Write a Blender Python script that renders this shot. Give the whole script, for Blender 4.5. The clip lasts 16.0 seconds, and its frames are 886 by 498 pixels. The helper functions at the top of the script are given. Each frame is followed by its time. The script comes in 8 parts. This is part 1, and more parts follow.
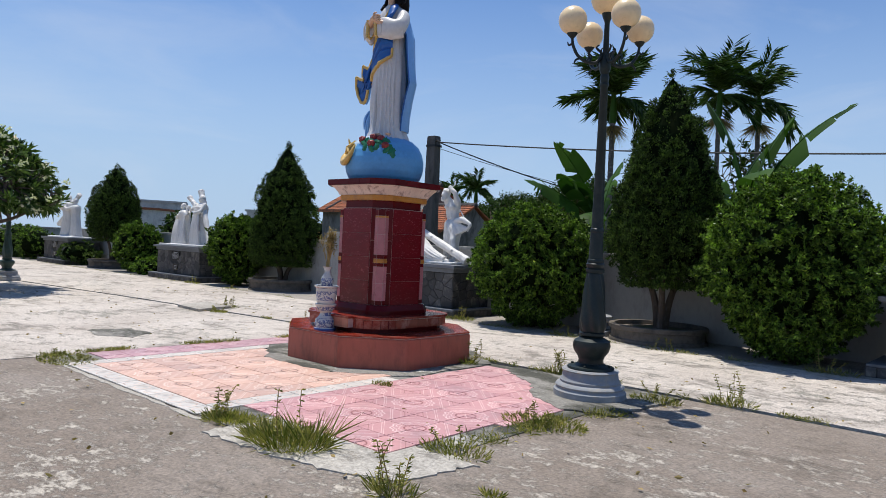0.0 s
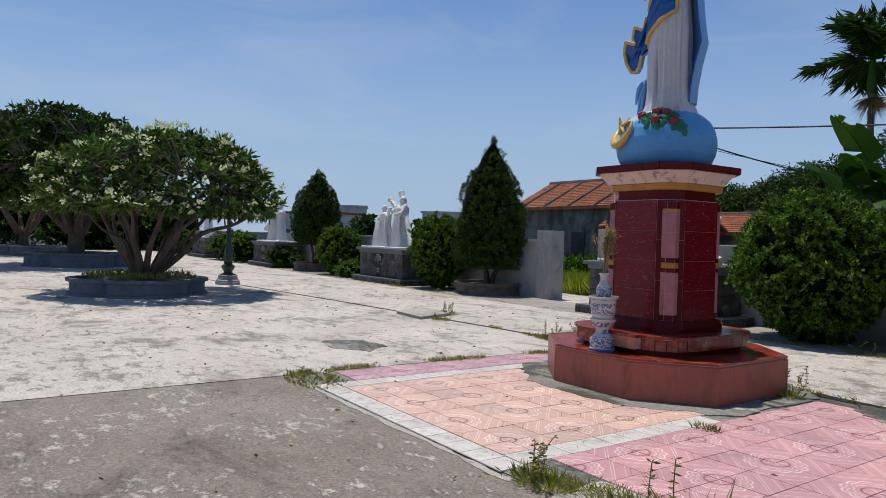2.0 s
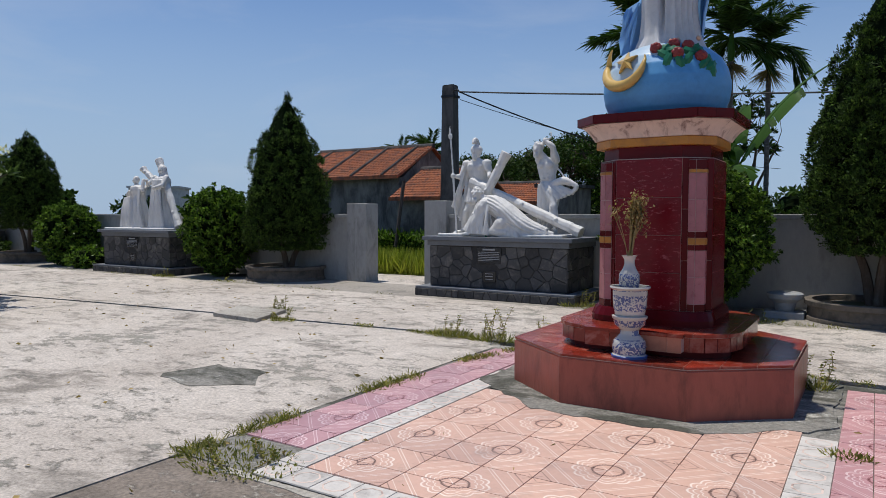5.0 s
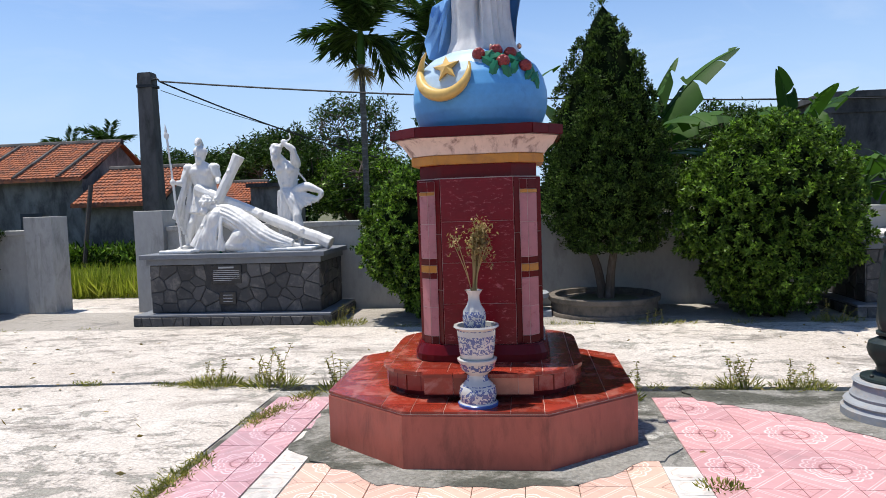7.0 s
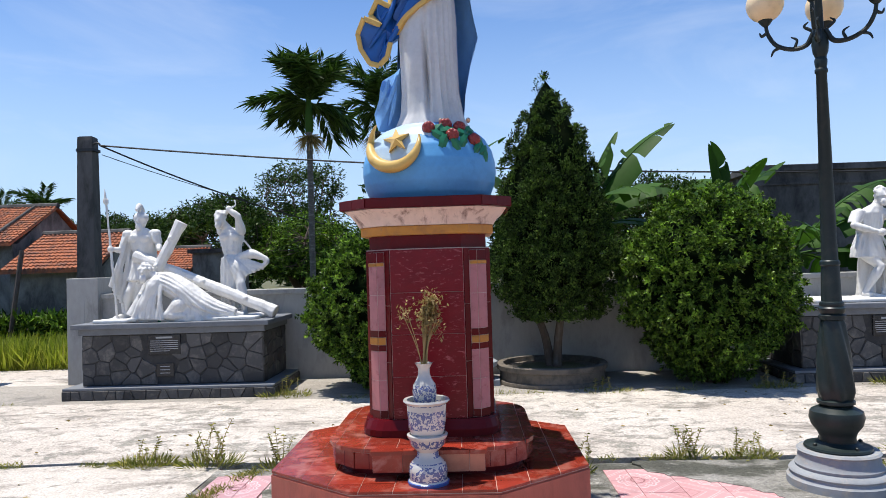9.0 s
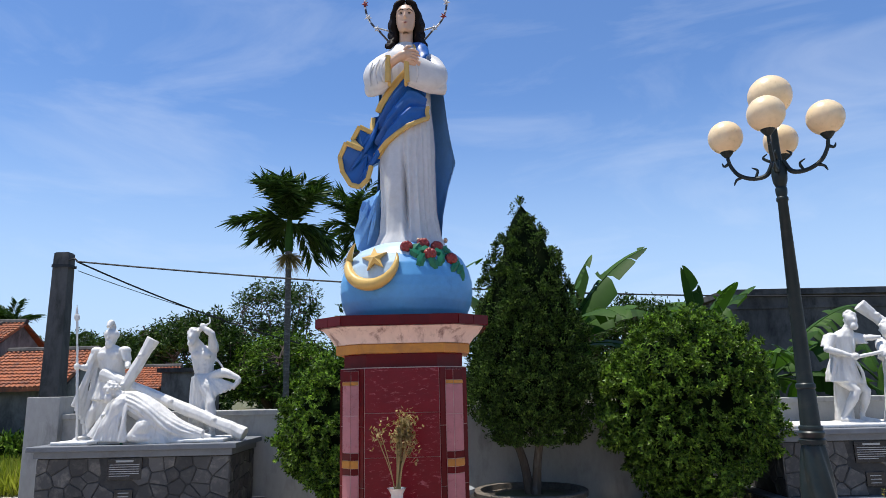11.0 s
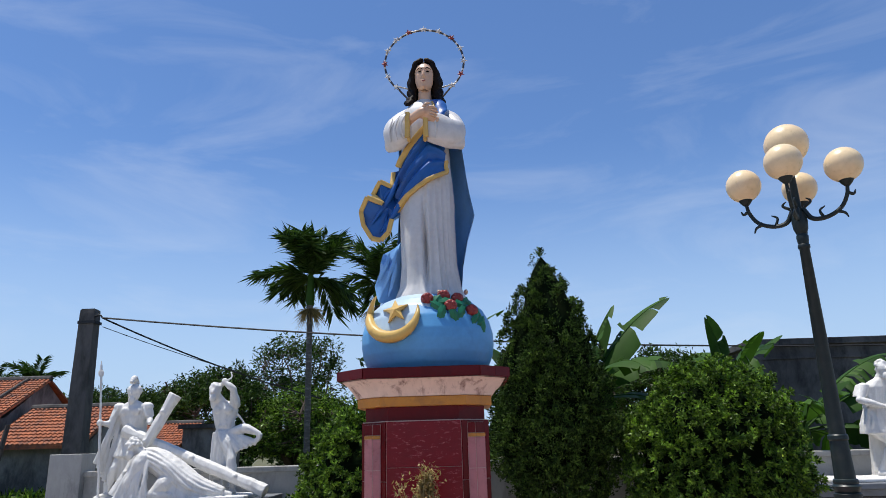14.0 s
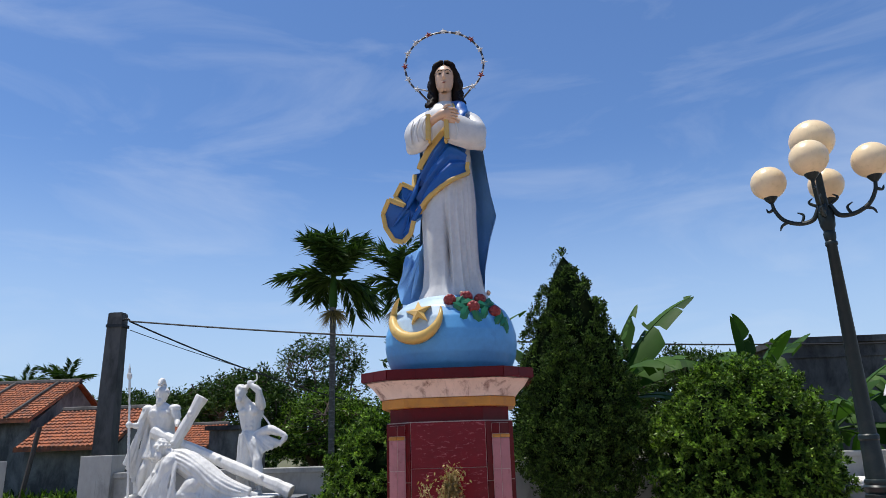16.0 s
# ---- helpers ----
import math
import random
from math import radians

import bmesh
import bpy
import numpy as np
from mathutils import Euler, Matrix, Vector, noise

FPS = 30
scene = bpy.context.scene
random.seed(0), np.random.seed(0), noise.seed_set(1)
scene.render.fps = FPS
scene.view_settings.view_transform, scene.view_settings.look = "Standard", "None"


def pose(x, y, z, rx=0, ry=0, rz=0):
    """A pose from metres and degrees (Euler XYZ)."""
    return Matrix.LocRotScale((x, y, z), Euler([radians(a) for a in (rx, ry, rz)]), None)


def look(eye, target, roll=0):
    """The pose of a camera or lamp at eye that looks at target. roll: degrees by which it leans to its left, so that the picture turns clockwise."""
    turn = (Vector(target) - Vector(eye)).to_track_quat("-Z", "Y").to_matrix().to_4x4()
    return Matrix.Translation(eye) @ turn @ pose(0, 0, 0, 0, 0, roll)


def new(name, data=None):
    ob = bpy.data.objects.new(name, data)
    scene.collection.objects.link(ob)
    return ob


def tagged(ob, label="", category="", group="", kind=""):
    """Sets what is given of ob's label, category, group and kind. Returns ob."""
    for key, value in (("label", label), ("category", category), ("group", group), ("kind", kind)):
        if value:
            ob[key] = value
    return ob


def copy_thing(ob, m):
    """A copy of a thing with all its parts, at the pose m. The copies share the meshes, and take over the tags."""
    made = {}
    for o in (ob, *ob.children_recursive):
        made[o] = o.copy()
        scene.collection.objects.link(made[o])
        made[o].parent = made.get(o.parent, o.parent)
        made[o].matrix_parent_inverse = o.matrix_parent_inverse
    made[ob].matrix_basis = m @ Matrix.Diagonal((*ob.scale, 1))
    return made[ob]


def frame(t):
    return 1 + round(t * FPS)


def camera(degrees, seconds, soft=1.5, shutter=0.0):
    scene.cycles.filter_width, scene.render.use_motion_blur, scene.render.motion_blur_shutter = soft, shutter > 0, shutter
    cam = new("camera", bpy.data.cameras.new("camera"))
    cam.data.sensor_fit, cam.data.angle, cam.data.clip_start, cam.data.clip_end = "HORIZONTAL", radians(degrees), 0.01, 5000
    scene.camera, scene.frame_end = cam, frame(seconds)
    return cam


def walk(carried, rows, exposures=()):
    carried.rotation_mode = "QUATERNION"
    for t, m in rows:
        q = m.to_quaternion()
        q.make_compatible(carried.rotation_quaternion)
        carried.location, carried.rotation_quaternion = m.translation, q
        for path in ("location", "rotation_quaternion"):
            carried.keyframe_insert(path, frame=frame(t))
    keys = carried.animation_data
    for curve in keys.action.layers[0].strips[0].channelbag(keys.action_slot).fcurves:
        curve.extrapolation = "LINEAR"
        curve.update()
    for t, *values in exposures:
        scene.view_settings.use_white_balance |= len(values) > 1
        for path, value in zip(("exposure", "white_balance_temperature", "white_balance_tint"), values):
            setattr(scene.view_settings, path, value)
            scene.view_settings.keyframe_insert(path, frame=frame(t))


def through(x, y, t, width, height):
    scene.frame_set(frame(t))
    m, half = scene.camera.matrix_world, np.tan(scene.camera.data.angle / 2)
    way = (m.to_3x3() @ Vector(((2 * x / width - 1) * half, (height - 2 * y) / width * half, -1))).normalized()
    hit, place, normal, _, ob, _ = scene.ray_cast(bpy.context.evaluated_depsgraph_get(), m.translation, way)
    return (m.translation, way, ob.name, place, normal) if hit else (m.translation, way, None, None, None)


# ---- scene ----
cam = camera(65.4, 16.0, 0.85)
# seconds, eye, yaw, pitch, roll
PATH = [
    (0, 1.247, 0.641, 1.397, 41.49, -0.29, 2.7),
    (0.5, 0.856, 0.762, 1.366, 49.54, -0.49, 2.4),
    (1, 0.45, 0.806, 1.359, 53.54, -0.57, 2.2),
    (1.5, -0.051, 0.828, 1.355, 54.24, -0.8, 1.9),
    (2, -0.536, 0.786, 1.377, 55.36, -0.92, 1.7),
    (2.5, -1.05, 0.723, 1.377, 55.39, -0.95, 1.5),
    (3, -1.586, 0.665, 1.417, 55.31, -1.09, 1.3),
    (3.5, -2.092, 0.611, 1.422, 54.51, -1.46, 1),
    (4, -2.593, 0.646, 1.428, 50.4, -1.81, 0.7),
    (4.5, -3.056, 0.719, 1.411, 41.84, -2.24, 0.3),
    (5, -3.524, 0.9, 1.367, 32.11, -2.75, 0.1),
    (5.2, -3.698, 0.986, 1.375, 28.43, -2.81, -0),
    (7.5, -4.735, 1.53, 1.665, 3.97, -3.73, -1.72),
    (8, -4.725, 1.555, 1.66, 2.79, -2.81, -1.29),
    (8.5, -4.715, 1.535, 1.672, 2.37, -0.95, -1.54),
    (9, -4.707, 1.51, 1.675, 1.97, 1.43, -1.75),
    (9.5, -4.703, 1.5, 1.67, 1.43, 3.84, -1.96),
    (10, -4.7, 1.5, 1.665, 0.87, 6.84, -1.6),
    (12.5, -4.7, 1.49, 1.645, -0.92, 14.24, -1.66),
    (13, -4.7, 1.485, 1.644, -0.56, 14.59, -1.74),
    (13.5, -4.7, 1.475, 1.643, 0.37, 15.26, -1.73),
    (14, -4.7, 1.465, 1.641, 1.47, 15.82, -1.66),
    (14.5, -4.7, 1.455, 1.64, 2.04, 15.94, -1.69),
    (15, -4.703, 1.447, 1.64, 2.56, 15.88, -1.74),
    (15.5, -4.703, 1.44, 1.64, 2.98, 15.92, -1.8),
    (16, -4.705, 1.45, 1.642, 3.31, 15.93, -1.8),
]


def aim(x, y, z, yaw, pitch, roll):
    way = Vector((-math.sin(radians(yaw)) * math.cos(radians(pitch)), math.cos(radians(yaw)) * math.cos(radians(pitch)), math.sin(radians(pitch))))
    return look((x, y, z), Vector((x, y, z)) + way, roll)


walk(cam, [(t, aim(*row)) for t, *row in PATH], exposures=[(0.0, 0.05), (1.0, 0.0), (2.5, -0.28), (5.2, -0.28), (7.4, 0.46), (10.0, 0.46), (12.4, 0.25), (16.0, 0.19)])

# ---- light ----
world = bpy.data.worlds.new("sky")
scene.world = world
world.use_nodes = True
wn, wl = world.node_tree.nodes, world.node_tree.links
sky = wn.new("ShaderNodeTexSky")
sky.sky_type = "NISHITA"
sky.sun_disc = False
sky.sun_elevation = radians(77)
sky.sun_rotation = radians(265)
sky.altitude = 0
sky.air_density = 1.0
sky.dust_density = 0.2
sky.ozone_density = 4.0
# thin, high wisps of cloud
wco = wn.new("ShaderNodeTexCoord")
wmap = wn.new("ShaderNodeMapping")
wmap.inputs["Scale"].default_value = (1.3, 1.3, 4.5)
wmap.inputs["Rotation"].default_value = (0.25, 0.3, 0.5)
wnoise = wn.new("ShaderNodeTexNoise")
wnoise.inputs["Scale"].default_value = 2.2
wnoise.inputs["Detail"].default_value = 7
wnoise.inputs["Roughness"].default_value = 0.58
wnoise.inputs["Distortion"].default_value = 0.6
wramp = wn.new("ShaderNodeValToRGB")
wramp.color_ramp.elements[0].position, wramp.color_ramp.elements[1].position = 0.5, 0.85
wramp.color_ramp.elements[0].color, wramp.color_ramp.elements[1].color = (0, 0, 0, 1), (0.3, 0.3, 0.3, 1)
wmix = wn.new("ShaderNodeMixRGB")
wmix.inputs[2].default_value = (8.0, 8.6, 9.6, 1)
bg = wn["Background"]
bg.inputs["Strength"].default_value = 0.085
wl.new(wco.outputs["Generated"], wmap.inputs["Vector"])
wl.new(wmap.outputs["Vector"], wnoise.inputs["Vector"])
wl.new(wnoise.outputs["Fac"], wramp.inputs["Fac"])
wl.new(wramp.outputs["Color"], wmix.inputs[0])
# humid haze low over the horizon
wsep = wn.new("ShaderNodeSeparateXYZ")
wl.new(wco.outputs["Generated"], wsep.inputs[0])
whaze = wn.new("ShaderNodeValToRGB")
whaze.color_ramp.elements[0].position, whaze.color_ramp.elements[1].position = 0.0, 0.42
whaze.color_ramp.elements[0].color, whaze.color_ramp.elements[1].color = (0.92, 0.92, 0.92, 1), (0, 0, 0, 1)
whaze.color_ramp.interpolation = "EASE"
wl.new(wsep.outputs[2], whaze.inputs["Fac"])
wtint = wn.new("ShaderNodeMixRGB")
wtint.blend_type = "MULTIPLY"
wtint.inputs[0].default_value = 1.0
wtint.inputs[2].default_value = (1.06, 1.26, 1.52, 1)
wl.new(sky.outputs["Color"], wtint.inputs[1])
whz = wn.new("ShaderNodeMixRGB")
whz.inputs[2].default_value = (4.9, 6.6, 9.0, 1)
wl.new(whaze.outputs["Color"], whz.inputs[0])
wl.new(wtint.outputs["Color"], whz.inputs[1])
wl.new(whz.outputs["Color"], wmix.inputs[1])
wl.new(wmix.outputs["Color"], bg.inputs["Color"])

sun = new("sun", bpy.data.lights.new("sun", "SUN"))
sun.data.energy = 4.7
sun.data.angle = radians(0.53)
sun.data.color = (1.0, 0.955, 0.88)
sun.matrix_world = look((0, 0, 0), (0.205, -0.02, -0.98))

# ---- materials ----


def ramp(nt, source, stops):
    r = nt.nodes.new("ShaderNodeValToRGB")
    while len(r.color_ramp.elements) < len(stops):
        r.color_ramp.elements.new(0.5)
    for e, (p, c) in zip(r.color_ramp.elements, stops):
        e.position, e.color = p, (*c, 1)
    nt.links.new(source, r.inputs["Fac"])
    return r.outputs["Color"]


def noise_node(nt, vector, scale, detail=5, rough=0.6, distortion=0.0):
    n = nt.nodes.new("ShaderNodeTexNoise")
    n.inputs["Scale"].default_value = scale
    n.inputs["Detail"].default_value = detail
    n.inputs["Roughness"].default_value = rough
    n.inputs["Distortion"].default_value = distortion
    nt.links.new(vector, n.inputs["Vector"])
    return n.outputs["Fac"]


def mix(nt, fac, a, b, how="MIX"):
    m = nt.nodes.new("ShaderNodeMixRGB")
    m.blend_type = how
    for socket, v in zip(m.inputs, (fac, a, b)):
        if isinstance(v, (int, float)):
            socket.default_value = v
        elif isinstance(v, tuple):
            socket.default_value = (*v, 1)
        else:
            nt.links.new(v, socket)
    return m.outputs["Color"]


def calc(nt, how, a, b=None, c=None):
    m = nt.nodes.new("ShaderNodeMath")
    m.operation = how
    for socket, v in zip(m.inputs, (a, b, c)):
        if isinstance(v, (int, float)):
            socket.default_value = v
        elif v is not None:
            nt.links.new(v, socket)
    return m.outputs[0]


def base_material(name, rough=0.7, metal=0.0, spec=0.5):
    m = bpy.data.materials.new(name)
    m.use_nodes = True
    b = m.node_tree.nodes["Principled BSDF"]
    b.inputs["Roughness"].default_value = rough
    b.inputs["Metallic"].default_value = metal
    b.inputs["Specular IOR Level"].default_value = spec
    return m, m.node_tree, b


def place(nt, kind="Position", scale=(1, 1, 1)):
    if kind == "Position":
        v = nt.nodes.new("ShaderNodeNewGeometry").outputs["Position"]
    else:
        v = nt.nodes.new("ShaderNodeTexCoord").outputs[kind]
    m = nt.nodes.new("ShaderNodeMapping")
    m.inputs["Scale"].default_value = scale
    nt.links.new(v, m.inputs["Vector"])
    return m.outputs["Vector"]


def bump(nt, b, height, strength=0.3, distance=0.01):
    n = nt.nodes.new("ShaderNodeBump")
    n.inputs["Strength"].default_value = strength
    n.inputs["Distance"].default_value = distance
    nt.links.new(height, n.inputs["Height"])
    nt.links.new(n.outputs["Normal"], b.inputs["Normal"])


def weathered(name, clean, dirt, rough=0.75, big=0.8, fine=14.0, amount=(0.45, 0.7), relief=0.25, spread=0.12, stretch=(1, 1, 1), coat=0.0, random=0.0, metal=0.0, spec=0.4):
    """A surface with grain, a slow change of tone, and dirt in patches of their own shape."""
    m, nt, b = base_material(name, rough, metal, spec)
    v = place(nt, "Position", stretch)
    grain = noise_node(nt, v, fine, 6, 0.65)
    slow = noise_node(nt, v, big, 4, 0.6, 0.4)
    patch = noise_node(nt, v, big * 3.1, 8, 0.68, 0.3)
    lo = tuple(c * (1 - spread) for c in clean)
    hi = tuple(min(1, c * (1 + spread)) for c in clean)
    col = ramp(nt, slow, [(0.3, lo), (0.7, hi)])
    col = mix(nt, 0.35, col, ramp(nt, grain, [(0.25, tuple(c * 0.6 for c in clean)), (0.75, hi)]))
    mask = ramp(nt, patch, [(amount[0], (0, 0, 0)), (amount[1], (1, 1, 1))])
    col = mix(nt, mask, col, dirt)
    if random:
        info = nt.nodes.new("ShaderNodeObjectInfo").outputs["Random"]
        col = mix(nt, 1.0, col, ramp(nt, info, [(0, (1 - random,) * 3), (1, (1 + random * 0.6,) * 3)]), "MULTIPLY")
    nt.links.new(col, b.inputs["Base Color"])
    r = calc(nt, "MULTIPLY_ADD", grain, 0.25, rough - 0.12)
    nt.links.new(r, b.inputs["Roughness"])
    b.inputs["Coat Weight"].default_value = coat
    b.inputs["Coat Roughness"].default_value = 0.12
    bump(nt, b, calc(nt, "ADD", grain, patch), relief)
    return m


def leafy(name, dark, light, yellow=None, rough=0.45, through=0.25, tuft=0.0):
    m, nt, b = base_material(name, rough, 0, 0.1)
    r = nt.nodes.new("ShaderNodeNewGeometry").outputs["Random Per Island"]
    stops = [(0.0, dark), (0.75, light)] + ([(0.97, light), (1.0, yellow)] if yellow else [])
    col = ramp(nt, r, stops)
    v = place(nt)
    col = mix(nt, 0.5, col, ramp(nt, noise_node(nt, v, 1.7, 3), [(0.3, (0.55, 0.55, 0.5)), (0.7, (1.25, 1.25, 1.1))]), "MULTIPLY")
    # fine noise varies the leaf tone tuft by tuft, from 0.3 to 2 times
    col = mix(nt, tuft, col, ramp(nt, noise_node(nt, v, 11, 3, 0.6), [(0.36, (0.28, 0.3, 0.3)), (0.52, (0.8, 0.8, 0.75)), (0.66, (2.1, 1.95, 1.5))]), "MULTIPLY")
    nt.links.new(col, b.inputs["Base Color"])
    t = nt.nodes.new("ShaderNodeBsdfTranslucent")
    nt.links.new(mix(nt, 1.0, col, (1.0, 1.25, 0.45), "MULTIPLY"), t.inputs["Color"])
    s = nt.nodes.new("ShaderNodeMixShader")
    s.inputs[0].default_value = through
    nt.links.new(b.outputs[0], s.inputs[1])
    nt.links.new(t.outputs[0], s.inputs[2])
    nt.links.new(s.outputs[0], nt.nodes["Material Output"].inputs["Surface"])
    return m




def concrete(name, clean, tone, flake, grime, flakes, grimes, cracks=0.5, fleck=3.2, stretch=(1.0, 1.5, 1.0)):
    """Trowelled concrete: two tones in slow drifts, flaked spots, grime, grit and a few cracks."""
    m, nt, b = base_material(name, 0.88, 0, 0.3)
    v = place(nt)
    drift = noise_node(nt, v, 0.45, 5, 0.62, 0.6)
    spot = noise_node(nt, place(nt, "Position", stretch), fleck, 12, 0.8, 0.25)
    # flakes come in drifts, with bare stretches between
    spot = calc(nt, "MULTIPLY_ADD", calc(nt, "SUBTRACT", noise_node(nt, v, 0.8, 3, 0.55, 0.3), 0.5), 0.35, spot)
    dirt = noise_node(nt, place(nt, "Position", (0.8, 1.4, 1.0)), 1.15, 9, 0.7, 0.5)
    grit = noise_node(nt, v, 42, 5, 0.7)
    mid = noise_node(nt, v, 9, 6, 0.7)
    col = ramp(nt, drift, [(0.36, clean), (0.62, tone)])
    col = mix(nt, 0.55, col, ramp(nt, mid, [(0.3, (0.72, 0.71, 0.69)), (0.7, (1.2, 1.2, 1.2))]), "MULTIPLY")
    fmask = ramp(nt, spot, [(flakes[0], (0, 0, 0)), (flakes[1], (0.85, 0.85, 0.85))])
    col = mix(nt, fmask, col, flake)
    gmask = ramp(nt, dirt, [(grimes[0], (0, 0, 0)), (grimes[1], (0.9, 0.9, 0.9))])
    col = mix(nt, gmask, col, grime)
    col = mix(nt, 0.8, col, ramp(nt, grit, [(0.3, (0.5, 0.5, 0.5)), (0.7, (1.4, 1.4, 1.4))]), "MULTIPLY")
    warp = nt.nodes.new("ShaderNodeVectorMath")
    warp.operation = "MULTIPLY_ADD"
    wob = nt.nodes.new("ShaderNodeTexNoise")
    wob.inputs["Scale"].default_value = 2.0
    wob.inputs["Detail"].default_value = 6
    nt.links.new(v, wob.inputs["Vector"])
    nt.links.new(wob.outputs["Color"], warp.inputs[0])
    warp.inputs[1].default_value = (0.7, 0.7, 0.0)
    nt.links.new(v, warp.inputs[2])
    vor = nt.nodes.new("ShaderNodeTexVoronoi")
    vor.feature = "DISTANCE_TO_EDGE"
    vor.inputs["Scale"].default_value = 0.42
    nt.links.new(warp.outputs[0], vor.inputs["Vector"])
    crack = calc(nt, "MULTIPLY", calc(nt, "LESS_THAN", vor.outputs["Distance"], 0.0026), cracks)
    col = mix(nt, crack, col, tuple(c * 0.3 for c in grime))
    nt.links.new(col, b.inputs["Base Color"])
    bump(nt, b, calc(nt, "ADD", calc(nt, "ADD", mid, grit), calc(nt, "MULTIPLY", fmask, 0.6)), 0.8, 0.01)
    return m


CONCRETE_PALE = concrete("pale_concrete", (0.58, 0.525, 0.465), (0.485, 0.43, 0.375), (0.25, 0.24, 0.20), (0.22, 0.195, 0.165), (0.54, 0.60), (0.53, 0.64), 0.2, 4.2, (0.9, 1.3, 1.0))
CONCRETE_BROWN = concrete("brown_concrete", (0.27, 0.23, 0.195), (0.225, 0.185, 0.15), (0.49, 0.44, 0.37), (0.13, 0.108, 0.085), (0.515, 0.585), (0.52, 0.66), 0.2, 6.0, (1.0, 1.5, 1.0))
CONCRETE_GREY = concrete("grey_mortar", (0.30, 0.285, 0.255), (0.2, 0.19, 0.165), (0.46, 0.44, 0.39), (0.06, 0.06, 0.045), (0.54, 0.6), (0.48, 0.57), 0.3, 4.0)
CONCRETE_PATCH = concrete("patch_concrete", (0.47, 0.44, 0.39), (0.40, 0.37, 0.32), (0.3, 0.27, 0.23), (0.24, 0.22, 0.19), (0.56, 0.64), (0.56, 0.66), 0.2)
APRON = concrete("apron_concrete", (0.36, 0.33, 0.29), (0.27, 0.245, 0.215), (0.45, 0.42, 0.37), (0.14, 0.13, 0.115), (0.57, 0.66), (0.55, 0.66), 0.4)
SOIL = weathered("soil", (0.12, 0.11, 0.055), (0.06, 0.075, 0.03), 0.95, 0.3, 6, (0.4, 0.65), 0.6, 0.3)
WALL = weathered("grey_render", (0.40, 0.39, 0.365), (0.24, 0.235, 0.22), 0.85, 0.9, 15, (0.52, 0.75), 0.25, 0.12, (1, 1, 0.45))
PILLAR = weathered("cement_pillar", (0.38, 0.37, 0.345), (0.2, 0.195, 0.18), 0.85, 1.4, 15, (0.5, 0.72), 0.3, 0.12, (1, 1, 0.45))
RED_PLASTER = weathered("red_painted_plaster", (0.36, 0.09, 0.06), (0.17, 0.045, 0.032), 0.36, 1.3, 14, (0.5, 0.72), 0.2, 0.2, (1.6, 1.6, 0.5))
RED_TILE = weathered("red_glazed_tile", (0.25, 0.03, 0.016), (0.40, 0.16, 0.12), 0.17, 2.0, 20, (0.5, 0.72), 0.1, 0.2, random=0.28)
DARK_TILE = weathered("oxblood_tile", (0.11, 0.004, 0.006), (0.06, 0.003, 0.005), 0.22, 2.0, 22, (0.55, 0.75), 0.06, 0.15, random=0.2, spec=0.16)
APRON_TILE = weathered("faded_red_tile", (0.44, 0.17, 0.1), (0.3, 0.1, 0.06), 0.35, 2.0, 20, (0.5, 0.72), 0.1, 0.2, random=0.2)
MARBLED_TILE = weathered("marbled_oxblood_tile", (0.15, 0.004, 0.009), (0.34, 0.08, 0.09), 0.22, 5.5, 22, (0.57, 0.68), 0.08, 0.15, (1.3, 1.3, 3.2), random=0.15, spec=0.25)
PINK_TILE = weathered("pink_tile", (0.44, 0.165, 0.17), (0.3, 0.12, 0.12), 0.3, 2.5, 18, (0.55, 0.75), 0.1, 0.15, random=0.12)
GOLD_TILE = weathered("ochre_tile", (0.50, 0.21, 0.025), (0.3, 0.12, 0.03), 0.35, 2.5, 18, (0.5, 0.75), 0.1, 0.15, random=0.15)
COVE = weathered("stained_cove", (0.68, 0.54, 0.46), (0.22, 0.14, 0.12), 0.7, 3.4, 18, (0.52, 0.66), 0.2, 0.12, (1, 1, 0.14))
GROUT = weathered("grout", (0.5, 0.36, 0.31), (0.36, 0.24, 0.2), 0.9, 3, 20)
STATUE_WHITE = weathered("white_painted_plaster", (0.68, 0.665, 0.635), (0.5, 0.47, 0.42), 0.5, 2.6, 18, (0.55, 0.78), 0.9, 0.08, (1, 1, 0.25))
LAMP_IRON = weathered("dark_green_paint", (0.013, 0.022, 0.021), (0.03, 0.034, 0.03), 0.42, 3, 25, (0.5, 0.75), 0.12, 0.2, spec=0.3)
LAMP_GREEN = weathered("green_paint", (0.03, 0.06, 0.045), (0.05, 0.06, 0.05), 0.45, 3, 25, (0.5, 0.75), 0.12, 0.2)
LAMP_STONE = weathered("grey_painted_concrete", (0.27, 0.285, 0.30), (0.36, 0.32, 0.27), 0.75, 3, 18, (0.5, 0.7), 0.2, 0.15)
GLOBE = weathered("cream_globe", (0.86, 0.66, 0.40), (0.80, 0.58, 0.34), 0.3, 3, 25, (0.5, 0.8), 0.02, 0.05)
PLINTH_TOP = weathered("plinth_slab", (0.165, 0.175, 0.19), (0.12, 0.122, 0.125), 0.7, 1.5, 18, (0.5, 0.75), 0.15, 0.12)
STONE = weathered("dark_rubble_stone", (0.075, 0.072, 0.07), (0.17, 0.155, 0.135), 0.7, 2.5, 22, (0.5, 0.7), 0.5, 0.25, random=0.45)
STONE_JOINT = weathered("stone_joint", (0.035, 0.035, 0.035), (0.07, 0.065, 0.06), 0.9, 3, 20)
